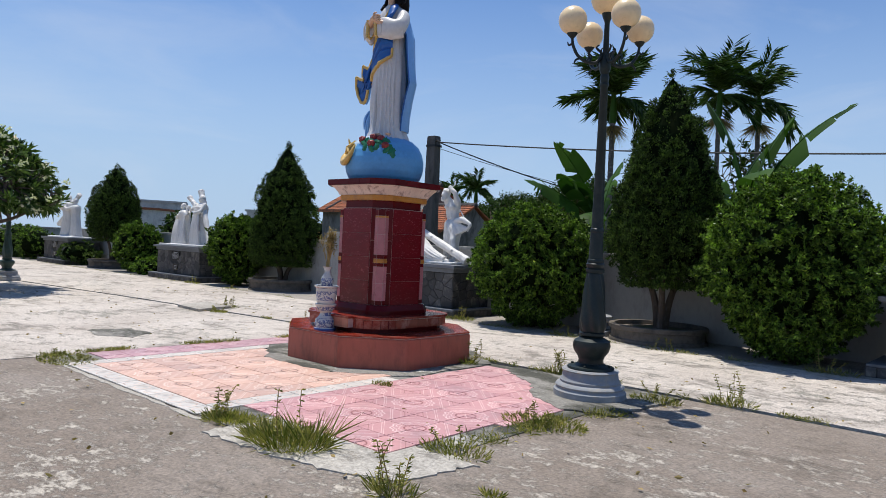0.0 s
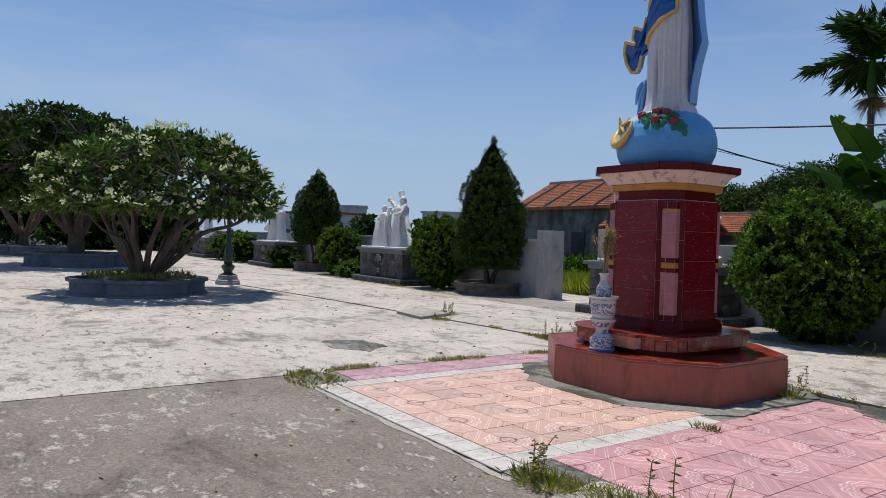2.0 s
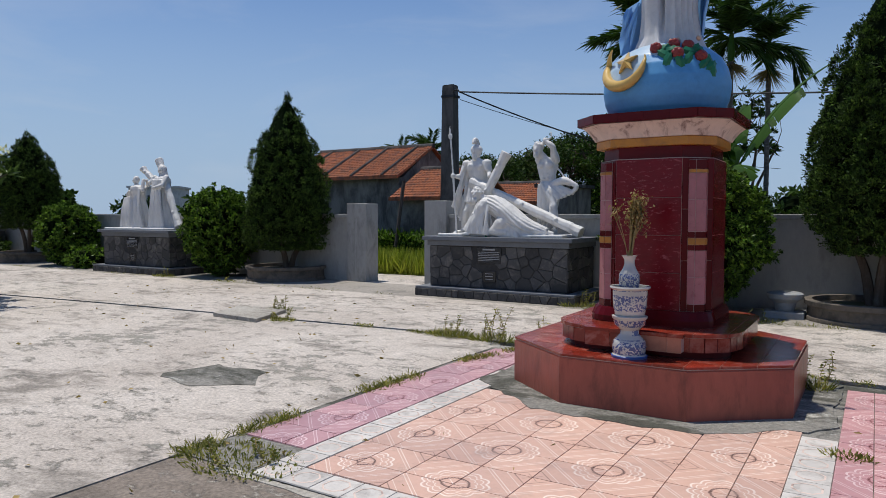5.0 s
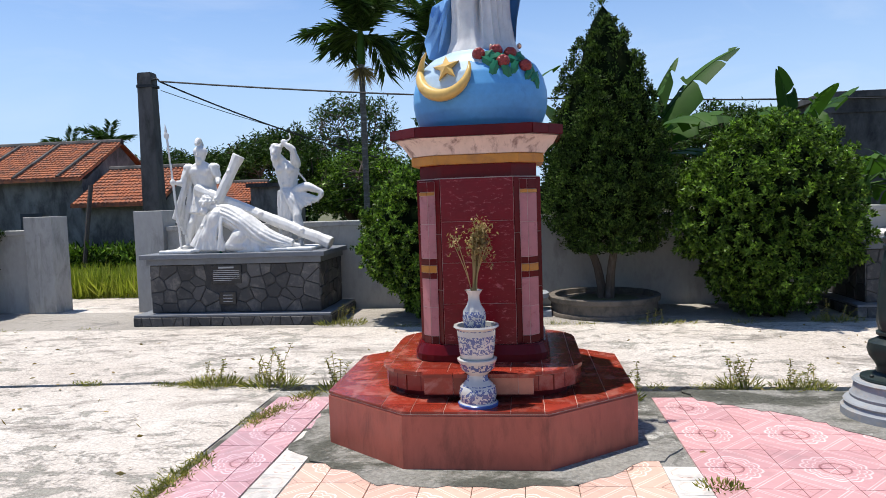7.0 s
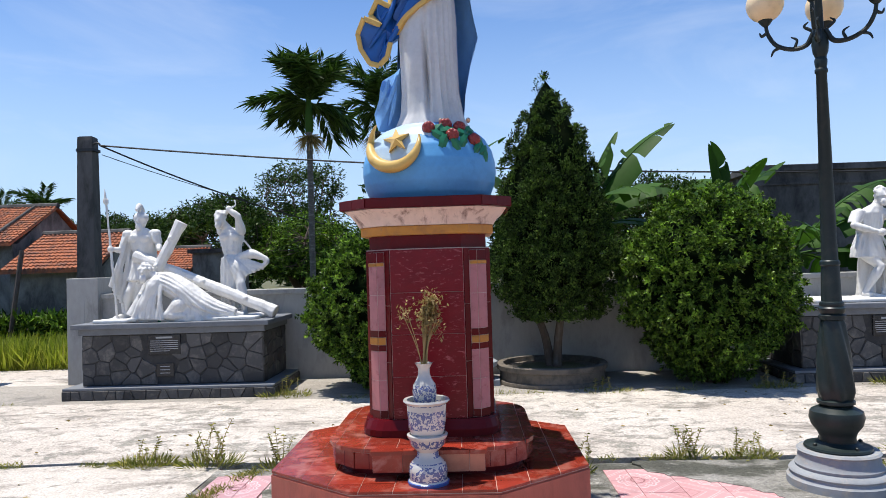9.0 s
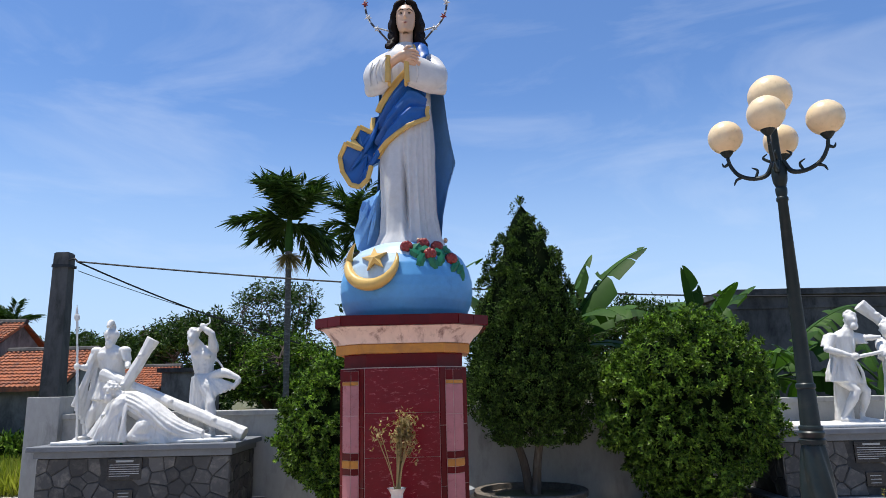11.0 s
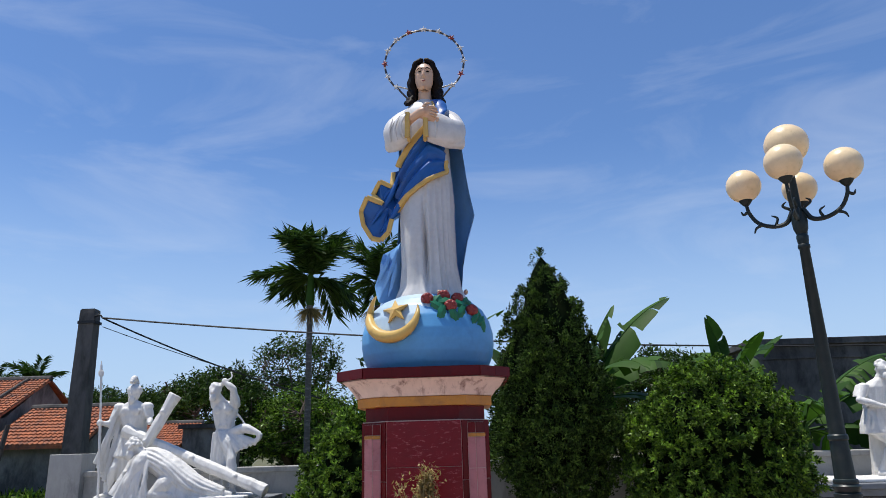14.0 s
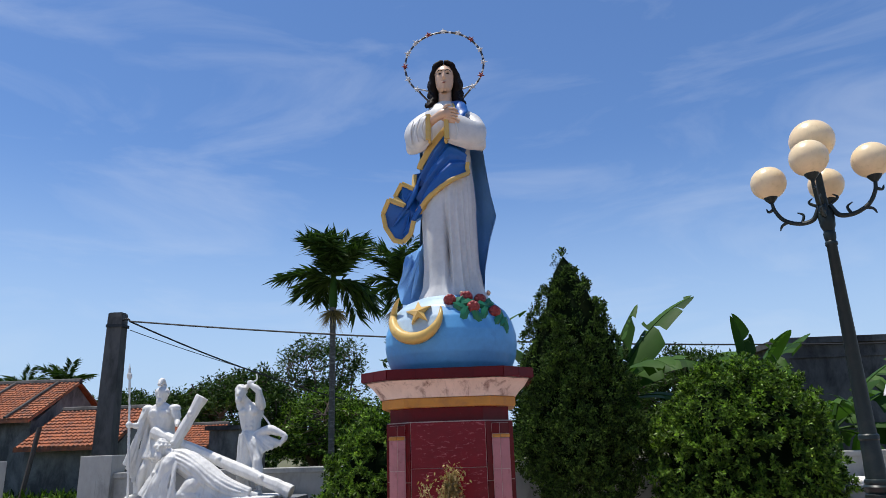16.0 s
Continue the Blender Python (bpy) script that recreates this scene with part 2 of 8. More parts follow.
PLANTER = weathered("blue_grey_planter", (0.13, 0.15, 0.175), (0.075, 0.08, 0.085), 0.75, 1.2, 14, (0.5, 0.7), 0.3, 0.15)
POT = weathered("mossy_concrete_ring", (0.15, 0.125, 0.1), (0.07, 0.065, 0.055), 0.9, 1.6, 14, (0.45, 0.65), 0.5, 0.25)
BARK = weathered("bark", (0.085, 0.062, 0.045), (0.14, 0.12, 0.1), 0.9, 3, 25, (0.5, 0.7), 0.8, 0.3, (1, 1, 0.4))
BARK_PALE = weathered("pale_bark", (0.11, 0.085, 0.07), (0.045, 0.038, 0.032), 0.85, 3, 25, (0.5, 0.7), 0.6, 0.25, (1, 1, 0.5))
PALM_BARK = weathered("palm_trunk", (0.10, 0.09, 0.075), (0.2, 0.185, 0.16), 0.9, 2, 20, (0.5, 0.65), 0.4, 0.2, (1, 1, 3.0))
UTILITY = weathered("old_concrete_post", (0.11, 0.102, 0.095), (0.05, 0.047, 0.043), 0.9, 1.2, 16, (0.45, 0.65), 0.4, 0.2, (1, 1, 0.4))
ROOF = weathered("clay_roof_tile", (0.40, 0.13, 0.055), (0.14, 0.07, 0.05), 0.85, 1.6, 14, (0.44, 0.64), 0.4, 0.25, random=0.35)
HOUSE = weathered("dark_old_render", (0.22, 0.21, 0.19), (0.085, 0.08, 0.072), 0.9, 0.8, 12, (0.42, 0.62), 0.3, 0.25, (1, 1, 0.5))
BLOCK = weathered("sooty_concrete", (0.10, 0.096, 0.09), (0.028, 0.027, 0.026), 0.9, 0.8, 12, (0.42, 0.65), 0.3, 0.25, (1, 1, 0.5))
FAR_WALL = weathered("far_render", (0.5, 0.5, 0.5), (0.3, 0.31, 0.33), 0.9, 0.3, 4)
WINDOW_DARK = weathered("dark_window", (0.05, 0.055, 0.06), (0.03, 0.03, 0.03), 0.3, 1, 5)
WIRE = weathered("black_cable", (0.015, 0.015, 0.016), (0.03, 0.03, 0.03), 0.6)
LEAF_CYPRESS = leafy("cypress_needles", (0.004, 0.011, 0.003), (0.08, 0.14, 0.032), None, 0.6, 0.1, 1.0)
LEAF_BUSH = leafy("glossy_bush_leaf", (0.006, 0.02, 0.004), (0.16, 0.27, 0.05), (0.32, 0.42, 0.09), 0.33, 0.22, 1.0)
LEAF_FRANGI = leafy("long_glossy_leaf", (0.02, 0.045, 0.012), (0.11, 0.175, 0.05), (0.22, 0.25, 0.08), 0.35, 0.2, 0.7)
LEAF_TREE = leafy("tree_leaf", (0.010, 0.026, 0.007), (0.065, 0.115, 0.026), None, 0.45, 0.15, 0.6)
LEAF_PALM = leafy("palm_leaflet", (0.014, 0.034, 0.009), (0.07, 0.125, 0.03), None, 0.4, 0.18)
LEAF_BANANA = leafy("banana_leaf", (0.014, 0.042, 0.009), (0.055, 0.12, 0.022), None, 0.55, 0.25)
LEAF_DRY = leafy("dry_stem", (0.22, 0.15, 0.06), (0.42, 0.31, 0.15), None, 0.8, 0.2)
GRASS = leafy("grass_blade", (0.10, 0.13, 0.025), (0.36, 0.32, 0.11), (0.5, 0.38, 0.2), 0.6, 0.25, 0.4)
RICE = leafy("rice_blade", (0.2, 0.24, 0.035), (0.44, 0.45, 0.08), (0.52, 0.46, 0.14), 0.6, 0.3)
# near-black core colour, painted in for the shade between the leaves
CROWN_SHADE = weathered("crown_shade", (0.004, 0.009, 0.003), (0.008, 0.012, 0.004), 0.95, spec=0.02)
PETAL = leafy("cream_petal", (0.65, 0.6, 0.5), (0.8, 0.78, 0.68), None, 0.6, 0.3)

# ---- mesh helpers ----


def part(name, bm, material, parent=None, label="", smooth=False):
    me = bpy.data.meshes.new(name)
    bm.normal_update()
    bm.to_mesh(me)
    bm.free()
    for m in material if isinstance(material, (list, tuple)) else [material]:
        me.materials.append(m)
    if smooth:
        me.polygons.foreach_set("use_smooth", [True] * len(me.polygons))
        me.set_sharp_from_angle(angle=radians(40))
    ob = new(name, me)
    ob.parent = parent
    return tagged(ob, label)


def raw(name, verts, faces, material, parent=None, label="", smooth=False):
    me = bpy.data.meshes.new(name)
    me.from_pydata(verts, [], faces)
    me.update()
    me.materials.append(material)
    if smooth:
        me.polygons.foreach_set("use_smooth", [True] * len(me.polygons))
    ob = new(name, me)
    ob.parent = parent
    return tagged(ob, label)


def thing(name, m, label, category, group="", kind=""):
    ob = new(name)
    ob.empty_display_size = 0.1
    ob.matrix_basis = m
    return tagged(ob, label, category, group, kind)


def box(bm, x0, x1, y0, y1, z0, z1, bevel=0.0, mat=0):
    v = [bm.verts.new((x, y, z)) for z in (z0, z1) for x, y in ((x0, y0), (x1, y0), (x1, y1), (x0, y1))]
    fs = [bm.faces.new([v[i] for i in q]) for q in ((3, 2, 1, 0), (4, 5, 6, 7), (0, 1, 5, 4), (1, 2, 6, 5), (2, 3, 7, 6), (3, 0, 4, 7))]
    for f in fs:
        f.material_index = mat
    if bevel:
        es = list({e for f in fs for e in f.edges})
        bmesh.ops.bevel(bm, geom=es, offset=bevel, segments=2, affect="EDGES", profile=0.6)
    return bm


def prism(bm, poly, levels, mat=0, bevel=0.0):
    """A polygon carried up through levels of (z, scale)."""
    rings = [[bm.verts.new((x * s, y * s, z)) for x, y in poly] for z, s in levels]
    n = len(poly)
    fs = [bm.faces.new(rings[0][::-1]), bm.faces.new(rings[-1])]
    for a, b in zip(rings, rings[1:]):
        for i in range(n):
            fs.append(bm.faces.new((a[i], a[(i + 1) % n], b[(i + 1) % n], b[i])))
    for f in fs:
        f.material_index = mat
    if bevel:
        es = [e for f in fs[:2] for e in f.edges]
        bmesh.ops.bevel(bm, geom=es, offset=bevel, segments=2, affect="EDGES")
    return bm


def lathe(bm, profile, seg=32, x=0.0, y=0.0, mat=0, wave=None):
    rings = []
    for r, z in profile:
        rings.append([bm.verts.new((x + (r * (wave(a, z) if wave else 1)) * math.cos(a), y + (r * (wave(a, z) if wave else 1)) * math.sin(a), z)) for a in (2 * math.pi * i / seg for i in range(seg))])
    fs = []
    for p, q in zip(rings, rings[1:]):
        for i in range(seg):
            fs.append(bm.faces.new((p[i], p[(i + 1) % seg], q[(i + 1) % seg], q[i])))
    fs.append(bm.faces.new(rings[0][::-1]))
    fs.append(bm.faces.new(rings[-1]))
    for f in fs:
        f.material_index = mat
    return bm


def tube(bm, pts, radii, seg=8, mat=0):
    pts = [Vector(p) for p in pts]
    if isinstance(radii, (int, float)):
        radii = [radii] * len(pts)
    rings, side = [], None
    for i, p in enumerate(pts):
        d = (pts[min(i + 1, len(pts) - 1)] - pts[max(i - 1, 0)]).normalized()
        if side is None:
            side = d.orthogonal().normalized()
        side = (side - d * side.dot(d)).normalized()
        up = d.cross(side)
        rings.append([bm.verts.new(p + radii[i] * (math.cos(a) * side + math.sin(a) * up)) for a in (2 * math.pi * k / seg for k in range(seg))])
    fs = [bm.faces.new(rings[0][::-1]), bm.faces.new(rings[-1])]
    for a, b in zip(rings, rings[1:]):
        for k in range(seg):
            fs.append(bm.faces.new((a[k], a[(k + 1) % seg], b[(k + 1) % seg], b[k])))
    for f in fs:
        f.material_index = mat
    return bm


def ball(bm, c, r, seg=16, mat=0):
    r = r if isinstance(r, tuple) else (r, r, r)
    out = bmesh.ops.create_uvsphere(bm, u_segments=seg, v_segments=max(6, seg // 2), radius=1, matrix=Matrix.Translation(c) @ Matrix.Diagonal((*r, 1)))
    for v in out["verts"]:
        for f in v.link_faces:
            f.material_index = mat
    return bm


def curve_points(pts, n=8):
    """A smooth line through the points."""
    pts = [Vector(p) for p in pts]
    ext = [2 * pts[0] - pts[1], *pts, 2 * pts[-1] - pts[-2]]
    out = []
    for i in range(1, len(ext) - 2):
        a, b, c, d = ext[i - 1:i + 3]
        for k in range(n):
            t = k / n
            out.append(0.5 * (2 * b + (c - a) * t + (2 * a - 5 * b + 4 * c - d) * t * t + (3 * b - a - 3 * c + d) * t ** 3))
    return out + [pts[-1]]


def leaves(name, P, D, length, width, material, parent=None, label="", rng=None, droop=0.0, lift=0.12, core=None, joined=True):
    """Many small folded leaves at P along D; core: verts and faces of an inner mass, coloured near-black as shade."""
    rng = rng or np.random.default_rng(1)
    n = len(P)
    D = D / np.linalg.norm(D, axis=1, keepdims=True)
    S = np.cross(D, rng.normal(size=(n, 3)))
    S /= np.linalg.norm(S, axis=1, keepdims=True)
    U = np.cross(S, D)
    L = (length * rng.uniform(0.6, 1.25, n))[:, None]
    B = (width * rng.uniform(0.7, 1.2, n))[:, None]
    mid = P + D * L * 0.5 + np.array([0, 0, -1.0]) * L * droop * 0.44
    tip = P + D * L + np.array([0, 0, -1.0]) * L * droop
    left, right = mid + S * B * 0.5 + U * B * lift, mid - S * B * 0.5 + U * B * lift
    verts = np.stack([P, right, tip, left], 1).reshape(-1, 3)
    k = np.arange(n)[:, None] * 4
    faces = np.concatenate([k + np.array([0, 1, 2]), k + np.array([0, 2, 3])]).tolist()
    verts = verts.tolist()
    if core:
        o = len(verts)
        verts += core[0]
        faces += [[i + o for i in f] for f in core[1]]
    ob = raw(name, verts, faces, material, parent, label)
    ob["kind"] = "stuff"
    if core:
        ob.data.materials.append(CROWN_SHADE)
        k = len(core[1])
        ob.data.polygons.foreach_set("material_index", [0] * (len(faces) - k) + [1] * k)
    return ob


def blob(radius_at, seg=28, rings=20):
    """A closed lumpy mass from a radius for each direction (theta, phi in 0..1)."""
    vs, fs = [], []
    for j in range(rings + 1):
        for i in range(seg):
            vs.append(tuple(radius_at(2 * math.pi * i / seg, j / rings)))
    for j in range(rings):
        for i in range(seg):
            a, b = j * seg + i, j * seg + (i + 1) % seg
            fs.append([a, b, b + seg, a + seg])
    return vs, fs


# ---- ground and paving ----
def sheet(name, poly, z0, z1, material, label, category):
    return tagged(part(name, prism(bmesh.new(), poly, [(z0, 1), (z1, 1)]), material), label, category, kind="structure")


sheet("ground", [(-1500, -1500), (1500, -1500), (1500, 1500), (-1500, 1500)], -0.6, -0.16, SOIL, "flat green and brown farmland ground reaching the horizon", "ground")
JOINT = [(-60, 3.6), (-30, 5.7), (-20, 6.45), (-13.7, 7.15), (-8.2, 7.62), (-6.5, 7.5), (-1.4, 7.38), (30, 7.4)]
EDGE = -6.88
west = [(-60, -25), (EDGE, -25), (EDGE, 7.45)] + [(x, y - 0.03) for x, y in JOINT[:5]][::-1]
sheet("pavement_west", west, -0.3, 0.0, CONCRETE_PALE, "sun-bleached pale concrete yard slab with dark worn patches", "pavement")
sheet("pavement_east", [(EDGE + 0.012, -25), (30, -25), (30, 7.33), (EDGE + 0.012, 7.33)], -0.3, -0.004, CONCRETE_BROWN, "brownish grey concrete slab with pale worn patches", "pavement")
sheet("pavement_north", [(x, y + 0.03) for x, y in JOINT] + [(30, 10.45), (-60, 10.45)], -0.3, 0.006, CONCRETE_PALE, "pale weathered concrete strip beside the wall", "pavement")
sheet("pavement_apron", [(-60, 10.45), (30, 10.45), (30, 12.1), (-60, 12.1)], -0.3, 0.0, APRON, "rough grey concrete apron along the wall", "pavement")
sheet("pavement_gate", [(-14.5, 12.1), (-9.5, 12.1), (-9.5, 13.9), (-14.5, 13.9)], -0.3, 0.0, CONCRETE_PALE, "pale concrete sill through the gateway", "pavement")


def wobble(poly, amount, seed, step=0.12):
    r = random.Random(seed)
    out = []
    for (x0, y0), (x1, y1) in zip(poly, poly[1:] + poly[:1]):
        n = max(1, int(math.hypot(x1 - x0, y1 - y0) / step))
        for k in range(n):
            t = k / n
            out.append((x0 + (x1 - x0) * t + r.uniform(-amount, amount), y0 + (y1 - y0) * t + r.uniform(-amount, amount)))
    return out


sheet("pavement_bed", [(-6.85, 3.41), (-1.75, 3.43), (-1.7, 7.3), (-6.85, 7.32)], -0.05, 0.003, CONCRETE_GREY, "grey mortar bed under the patterned tiles", "pavement")
sheet("pavement_patch", wobble([(-3.2, 3.2), (-2.2, 3.3), (-1.6, 3.5), (-1.45, 4.15), (-2.1, 4.12), (-2.6, 3.98), (-3.25, 3.82)], 0.03, 3, 0.06), -0.05, 0.006, CONCRETE_PATCH, "pale cement patch at the edge of the tiles", "pavement")

# ---- boundary wall ----


def wall_run(name, x0, x1, top=1.40, y=12.2):
    bm = box(bmesh.new(), x0, x1, y, y + 0.2, -0.3, top - 0.08)
    w = tagged(part(name, bm, WALL), "grey cement-rendered boundary wall with a projecting coping", "wall", kind="structure")
    part("coping", box(bmesh.new(), x0, x1, y - 0.04, y + 0.24, top - 0.08, top, 0.012), PILLAR, w)
    return w


wall_run("wall_north_west", -60, -12.93)
wall_run("wall_north_east", -10.47, 30)
for x in (-12.92, -10.97):
    g = thing("gate_pillar", pose(x, 12.08, 0), "square grey cement gate pillar beside the open gateway", "gate pillar", "gate pillars")
    part("shaft", box(bmesh.new(), 0, 0.5, 0, 0.42, -0.2, 1.62 if x < -12 else 1.66, 0.012), PILLAR, g)
    part("groove", box(bmesh.new(), 0.22, 0.28, -0.004, 0.02, 0.0, 1.3), WALL, g)
tagged(part("wall_west", box(bmesh.new(), -60.2, -60, -25, 12.4, -0.3, 1.4), WALL), "grey cement-rendered boundary wall far off", "wall", kind="structure")
tagged(part("wall_south", box(bmesh.new(), -60, 30, -25.2, -25, -0.3, 1.4), WALL), "grey cement-rendered boundary wall behind the yard", "wall", kind="structure")
tagged(part("wall_east", box(bmesh.new(), 30, 30.2, -25, 12.4, -0.3, 1.4), WALL), "grey cement-rendered boundary wall at the end of the yard", "wall", kind="structure")

# ---- pedestal ----
ped = thing("statue_pedestal", pose(-4.98, 6.54, 0), "stepped octagonal pedestal clad in dark red tiles with pink corner columns", "pedestal")
OCT = [(-0.46, -1.0), (0.43, -1.0), (1.02, -0.53), (1.02, 0.55), (0.43, 1.02), (-0.46, 1.02), (-1.05, 0.55), (-1.05, -0.53)]
part("base", prism(bmesh.new(), OCT, [(-0.1, 1), (0.352, 1)], bevel=0.008), RED_PLASTER, ped, "red-painted plaster octagonal base")
part("base_bed", prism(bmesh.new(), OCT, [(0.352, 0.99), (0.3695, 0.99)]), GROUT, ped)


def rounded(hx, hy, cx, cy, n=6):
    """A rectangle with its corners cut by arcs."""
    pts = []
    for sx, sy, a0 in ((1, -1, -90), (1, 1, 0), (-1, 1, 90), (-1, -1, 180)):
        for k in range(n + 1):
            a = radians(a0 + 90 * k / n)
            pts.append((sx * (hx - cx) + cx * math.cos(a), sy * (hy - cy) + cy * math.sin(a)))
    return pts


def chamfered(h, c):
    return [(-h + c, -h), (h - c, -h), (h, -h + c), (h, h - c), (h - c, h), (-h + c, h), (-h, h - c), (-h, -h + c)]


part("step", prism(bmesh.new(), rounded(0.66, 0.72, 0.38, 0.36), [(0.36, 0.93), (0.424, 0.93), (0.425, 1), (0.52, 1)]), DARK_TILE, ped, "dark red tiled step")
STEP = rounded(0.66, 0.72, 0.38, 0.36, 3)
for (x0, y0), (x1, y1) in zip(STEP, STEP[1:] + STEP[:1]):
    L = math.hypot(x1 - x0, y1 - y0)
    n = max(1, round(L / 0.2))
    for k in range(n):
        a, b = Vector((x0, y0)).lerp(Vector((x1, y1)), k / n), Vector((x0, y0)).lerp(Vector((x1, y1)), (k + 1) / n)
        d = (b - a).normalized()
        off = Vector((d.y, -d.x))
        q = [a + d * 0.002, b - d * 0.002, b - d * 0.002 + off * 0.012, a + d * 0.002 + off * 0.012]
        part("riser_tile", prism(bmesh.new(), [tuple(p) for p in q], [(0.422, 1), (0.52, 1)]), RED_TILE, ped)
part("step_top", prism(bmesh.new(), rounded(0.675, 0.735, 0.39, 0.37), [(0.522, 1), (0.548, 1)], bevel=0.006), GROUT, ped)
part("foot", prism(bmesh.new(), rounded(0.47, 0.47, 0.2, 0.2), [(0.55, 1), (0.60, 1.0), (0.665, 0.95)], bevel=0.01), DARK_TILE, ped)
part("shaft", prism(bmesh.new(), chamfered(0.425, 0.18), [(0.6, 1), (1.80, 1)]), GROUT, ped, "red shaft core")
part("neck", prism(bmesh.new(), chamfered(0.405, 0.17), [(1.80, 1), (1.89, 1)]), DARK_TILE, ped)
part("gold_band", prism(bmesh.new(), chamfered(0.455, 0.17), [(1.89, 1), (1.952, 1)], bevel=0.004), GOLD_TILE, ped, "ochre tile band")
part("cove", prism(bmesh.new(), chamfered(0.565, 0.2), [(1.954, 0.82), (1.985, 0.85), (2.03, 0.91), (2.062, 0.975)]), COVE, ped, "stained off-white flared cove", smooth=True)
part("cap", prism(bmesh.new(), chamfered(0.578, 0.2), [(2.064, 1), (2.132, 1)], bevel=0.004), DARK_TILE, ped, "dark red tiled cap")


def slab_on(bm, a, b, z0, z1, out, inset=0.003):
    """A thin tile on an upright face that runs from a to b."""
    (x0, y0), (x1, y1) = a, b
    L = math.hypot(x1 - x0, y1 - y0)
    dx, dy = (x1 - x0) / L, (y1 - y0) / L
    nx, ny = dy, -dx
    x0, y0, x1, y1 = x0 + dx * inset, y0 + dy * inset, x1 - dx * inset, y1 - dy * inset
    v = [bm.verts.new((x + nx * o, y + ny * o, z)) for o in (0.0, out) for x, y, z in ((x0, y0, z0 + inset), (x1, y1, z0 + inset), (x1, y1, z1 - inset), (x0, y0, z1 - inset))]
    for q in ((4, 5, 6, 7), (0, 1, 5, 4), (1, 2, 6, 5), (2, 3, 7, 6), (3, 0, 4, 7), (3, 2, 1, 0)):
        bm.faces.new([v[i] for i in q])
    return bm


SH = chamfered(0.425, 0.18)
for i in range(8):
    a, b = SH[i], SH[(i + 1) % 8]
    if i % 2 == 0:
        zs = [0.665, 0.945, 1.225, 1.505, 1.795]
        for z0, z1 in zip(zs, zs[1:]):
            part("tile", slab_on(bmesh.new(), a, b, z0, z1, 0.005, 0.0015), MARBLED_TILE, ped)
    else:
        for z0, z1 in zip([0.665, 1.04, 1.42], [1.04, 1.42, 1.795]):
            part("tile", slab_on(bmesh.new(), a, b, z0, z1, 0.008, 0.002), DARK_TILE, ped)
        mx, my = (a[0] + b[0]) / 2, (a[1] + b[1]) / 2
        L = math.hypot(b[0] - a[0], b[1] - a[1])
        dx, dy = (b[0] - a[0]) / L, (b[1] - a[1]) / L
        nx, ny = dy, -dx
        bands = [(0.665, 0.72, DARK_TILE, "column_foot"), (0.72, 0.92, PINK_TILE, "column_tile"), (0.92, 1.115, PINK_TILE, "column_tile"), (1.115, 1.158, DARK_TILE, "column_band"), (1.158, 1.208, GOLD_TILE, "column_band"), (1.208, 1.255, DARK_TILE, "column_band"), (1.255, 1.49, PINK_TILE, "column_tile"), (1.49, 1.685, PINK_TILE, "column_tile"), (1.685, 1.71, GOLD_TILE, "column_band"), (1.71, 1.78, DARK_TILE, "column_band")]
        offs = [(-0.078, 0.008), (-0.042, 0.046), (0.042, 0.046), (0.078, 0.008)]
        for z0, z1, m, name in bands:
            for (u0, o0), (u1, o1) in zip(offs, offs[1:]):
                grow = 0.004 if m is GOLD_TILE else 0.0
                p = (mx + dx * u0 + nx * (o0 + grow), my + dy * u0 + ny * (o0 + grow))
                q = (mx + dx * u1 + nx * (o1 + grow), my + dy * u1 + ny * (o1 + grow))
                part(name, slab_on(bmesh.new(), p, q, z0, z1, 0.0035, 0.0018), m, ped)
        core = bmesh.new()
        prism(core, [(mx + dx * u + nx * o, my + dy * u + ny * o) for u, o in [(-0.078, -0.01)] + offs + [(0.078, -0.01)]], [(0.665, 1), (1.78, 1)])
        part("column_core", core, GROUT, ped)
# cap and band joints: tiles set round the cap's rim
CP = chamfered(0.578, 0.2)
for i in range(8):
    a, b = Vector(CP[i]), Vector(CP[(i + 1) % 8])
    n = 4 if i % 2 == 0 else 2
    for k in range(n):
        part("rim_tile", slab_on(bmesh.new(), tuple(a.lerp(b, k / n)), tuple(a.lerp(b, (k + 1) / n)), 2.068, 2.131, 0.006, 0.0015), DARK_TILE, ped)
# treads: glazed tiles with pale joints, clipped by the outline they lie in


def clipped(poly, outline, margin):
    for (x0, y0), (x1, y1) in zip(outline, outline[1:] + outline[:1]):
        L = math.hypot(x1 - x0, y1 - y0)
        if L < 1e-6:
            continue
        side = [((x1 - x0) * (y - y0) - (y1 - y0) * (x - x0)) / L - margin for x, y in poly]
        nxt = []
        for k in range(len(poly)):
            p, q, s, t = poly[k], poly[(k + 1) % len(poly)], side[k], side[(k + 1) % len(poly)]
            if s >= 0:
                nxt.append(p)
            if s * t < 0:
                f = s / (s - t)
                nxt.append((p[0] + (q[0] - p[0]) * f, p[1] + (q[1] - p[1]) * f))
        poly = nxt
        if len(poly) < 3:
            return []
    return poly


def tread(outline, z0, z1, hx, hy, dy):
    for i in range(-6, 6):
        for j in range(-6, 6):
            cx, cy = (i + 0.5) * 0.203, (j + 0.5) * 0.203 + dy
            if abs(cx) < hx and abs(cy) < hy:
                continue
            poly = clipped([(cx - 0.0993, cy - 0.0993), (cx + 0.0993, cy - 0.0993), (cx + 0.0993, cy + 0.0993), (cx - 0.0993, cy + 0.0993)], outline, 0.003)
            if len(poly) >= 3:
                part("tread_tile", prism(bmesh.new(), poly, [(z0, 1), (z1 + random.uniform(0, 0.0015), 1)]), RED_TILE, ped)


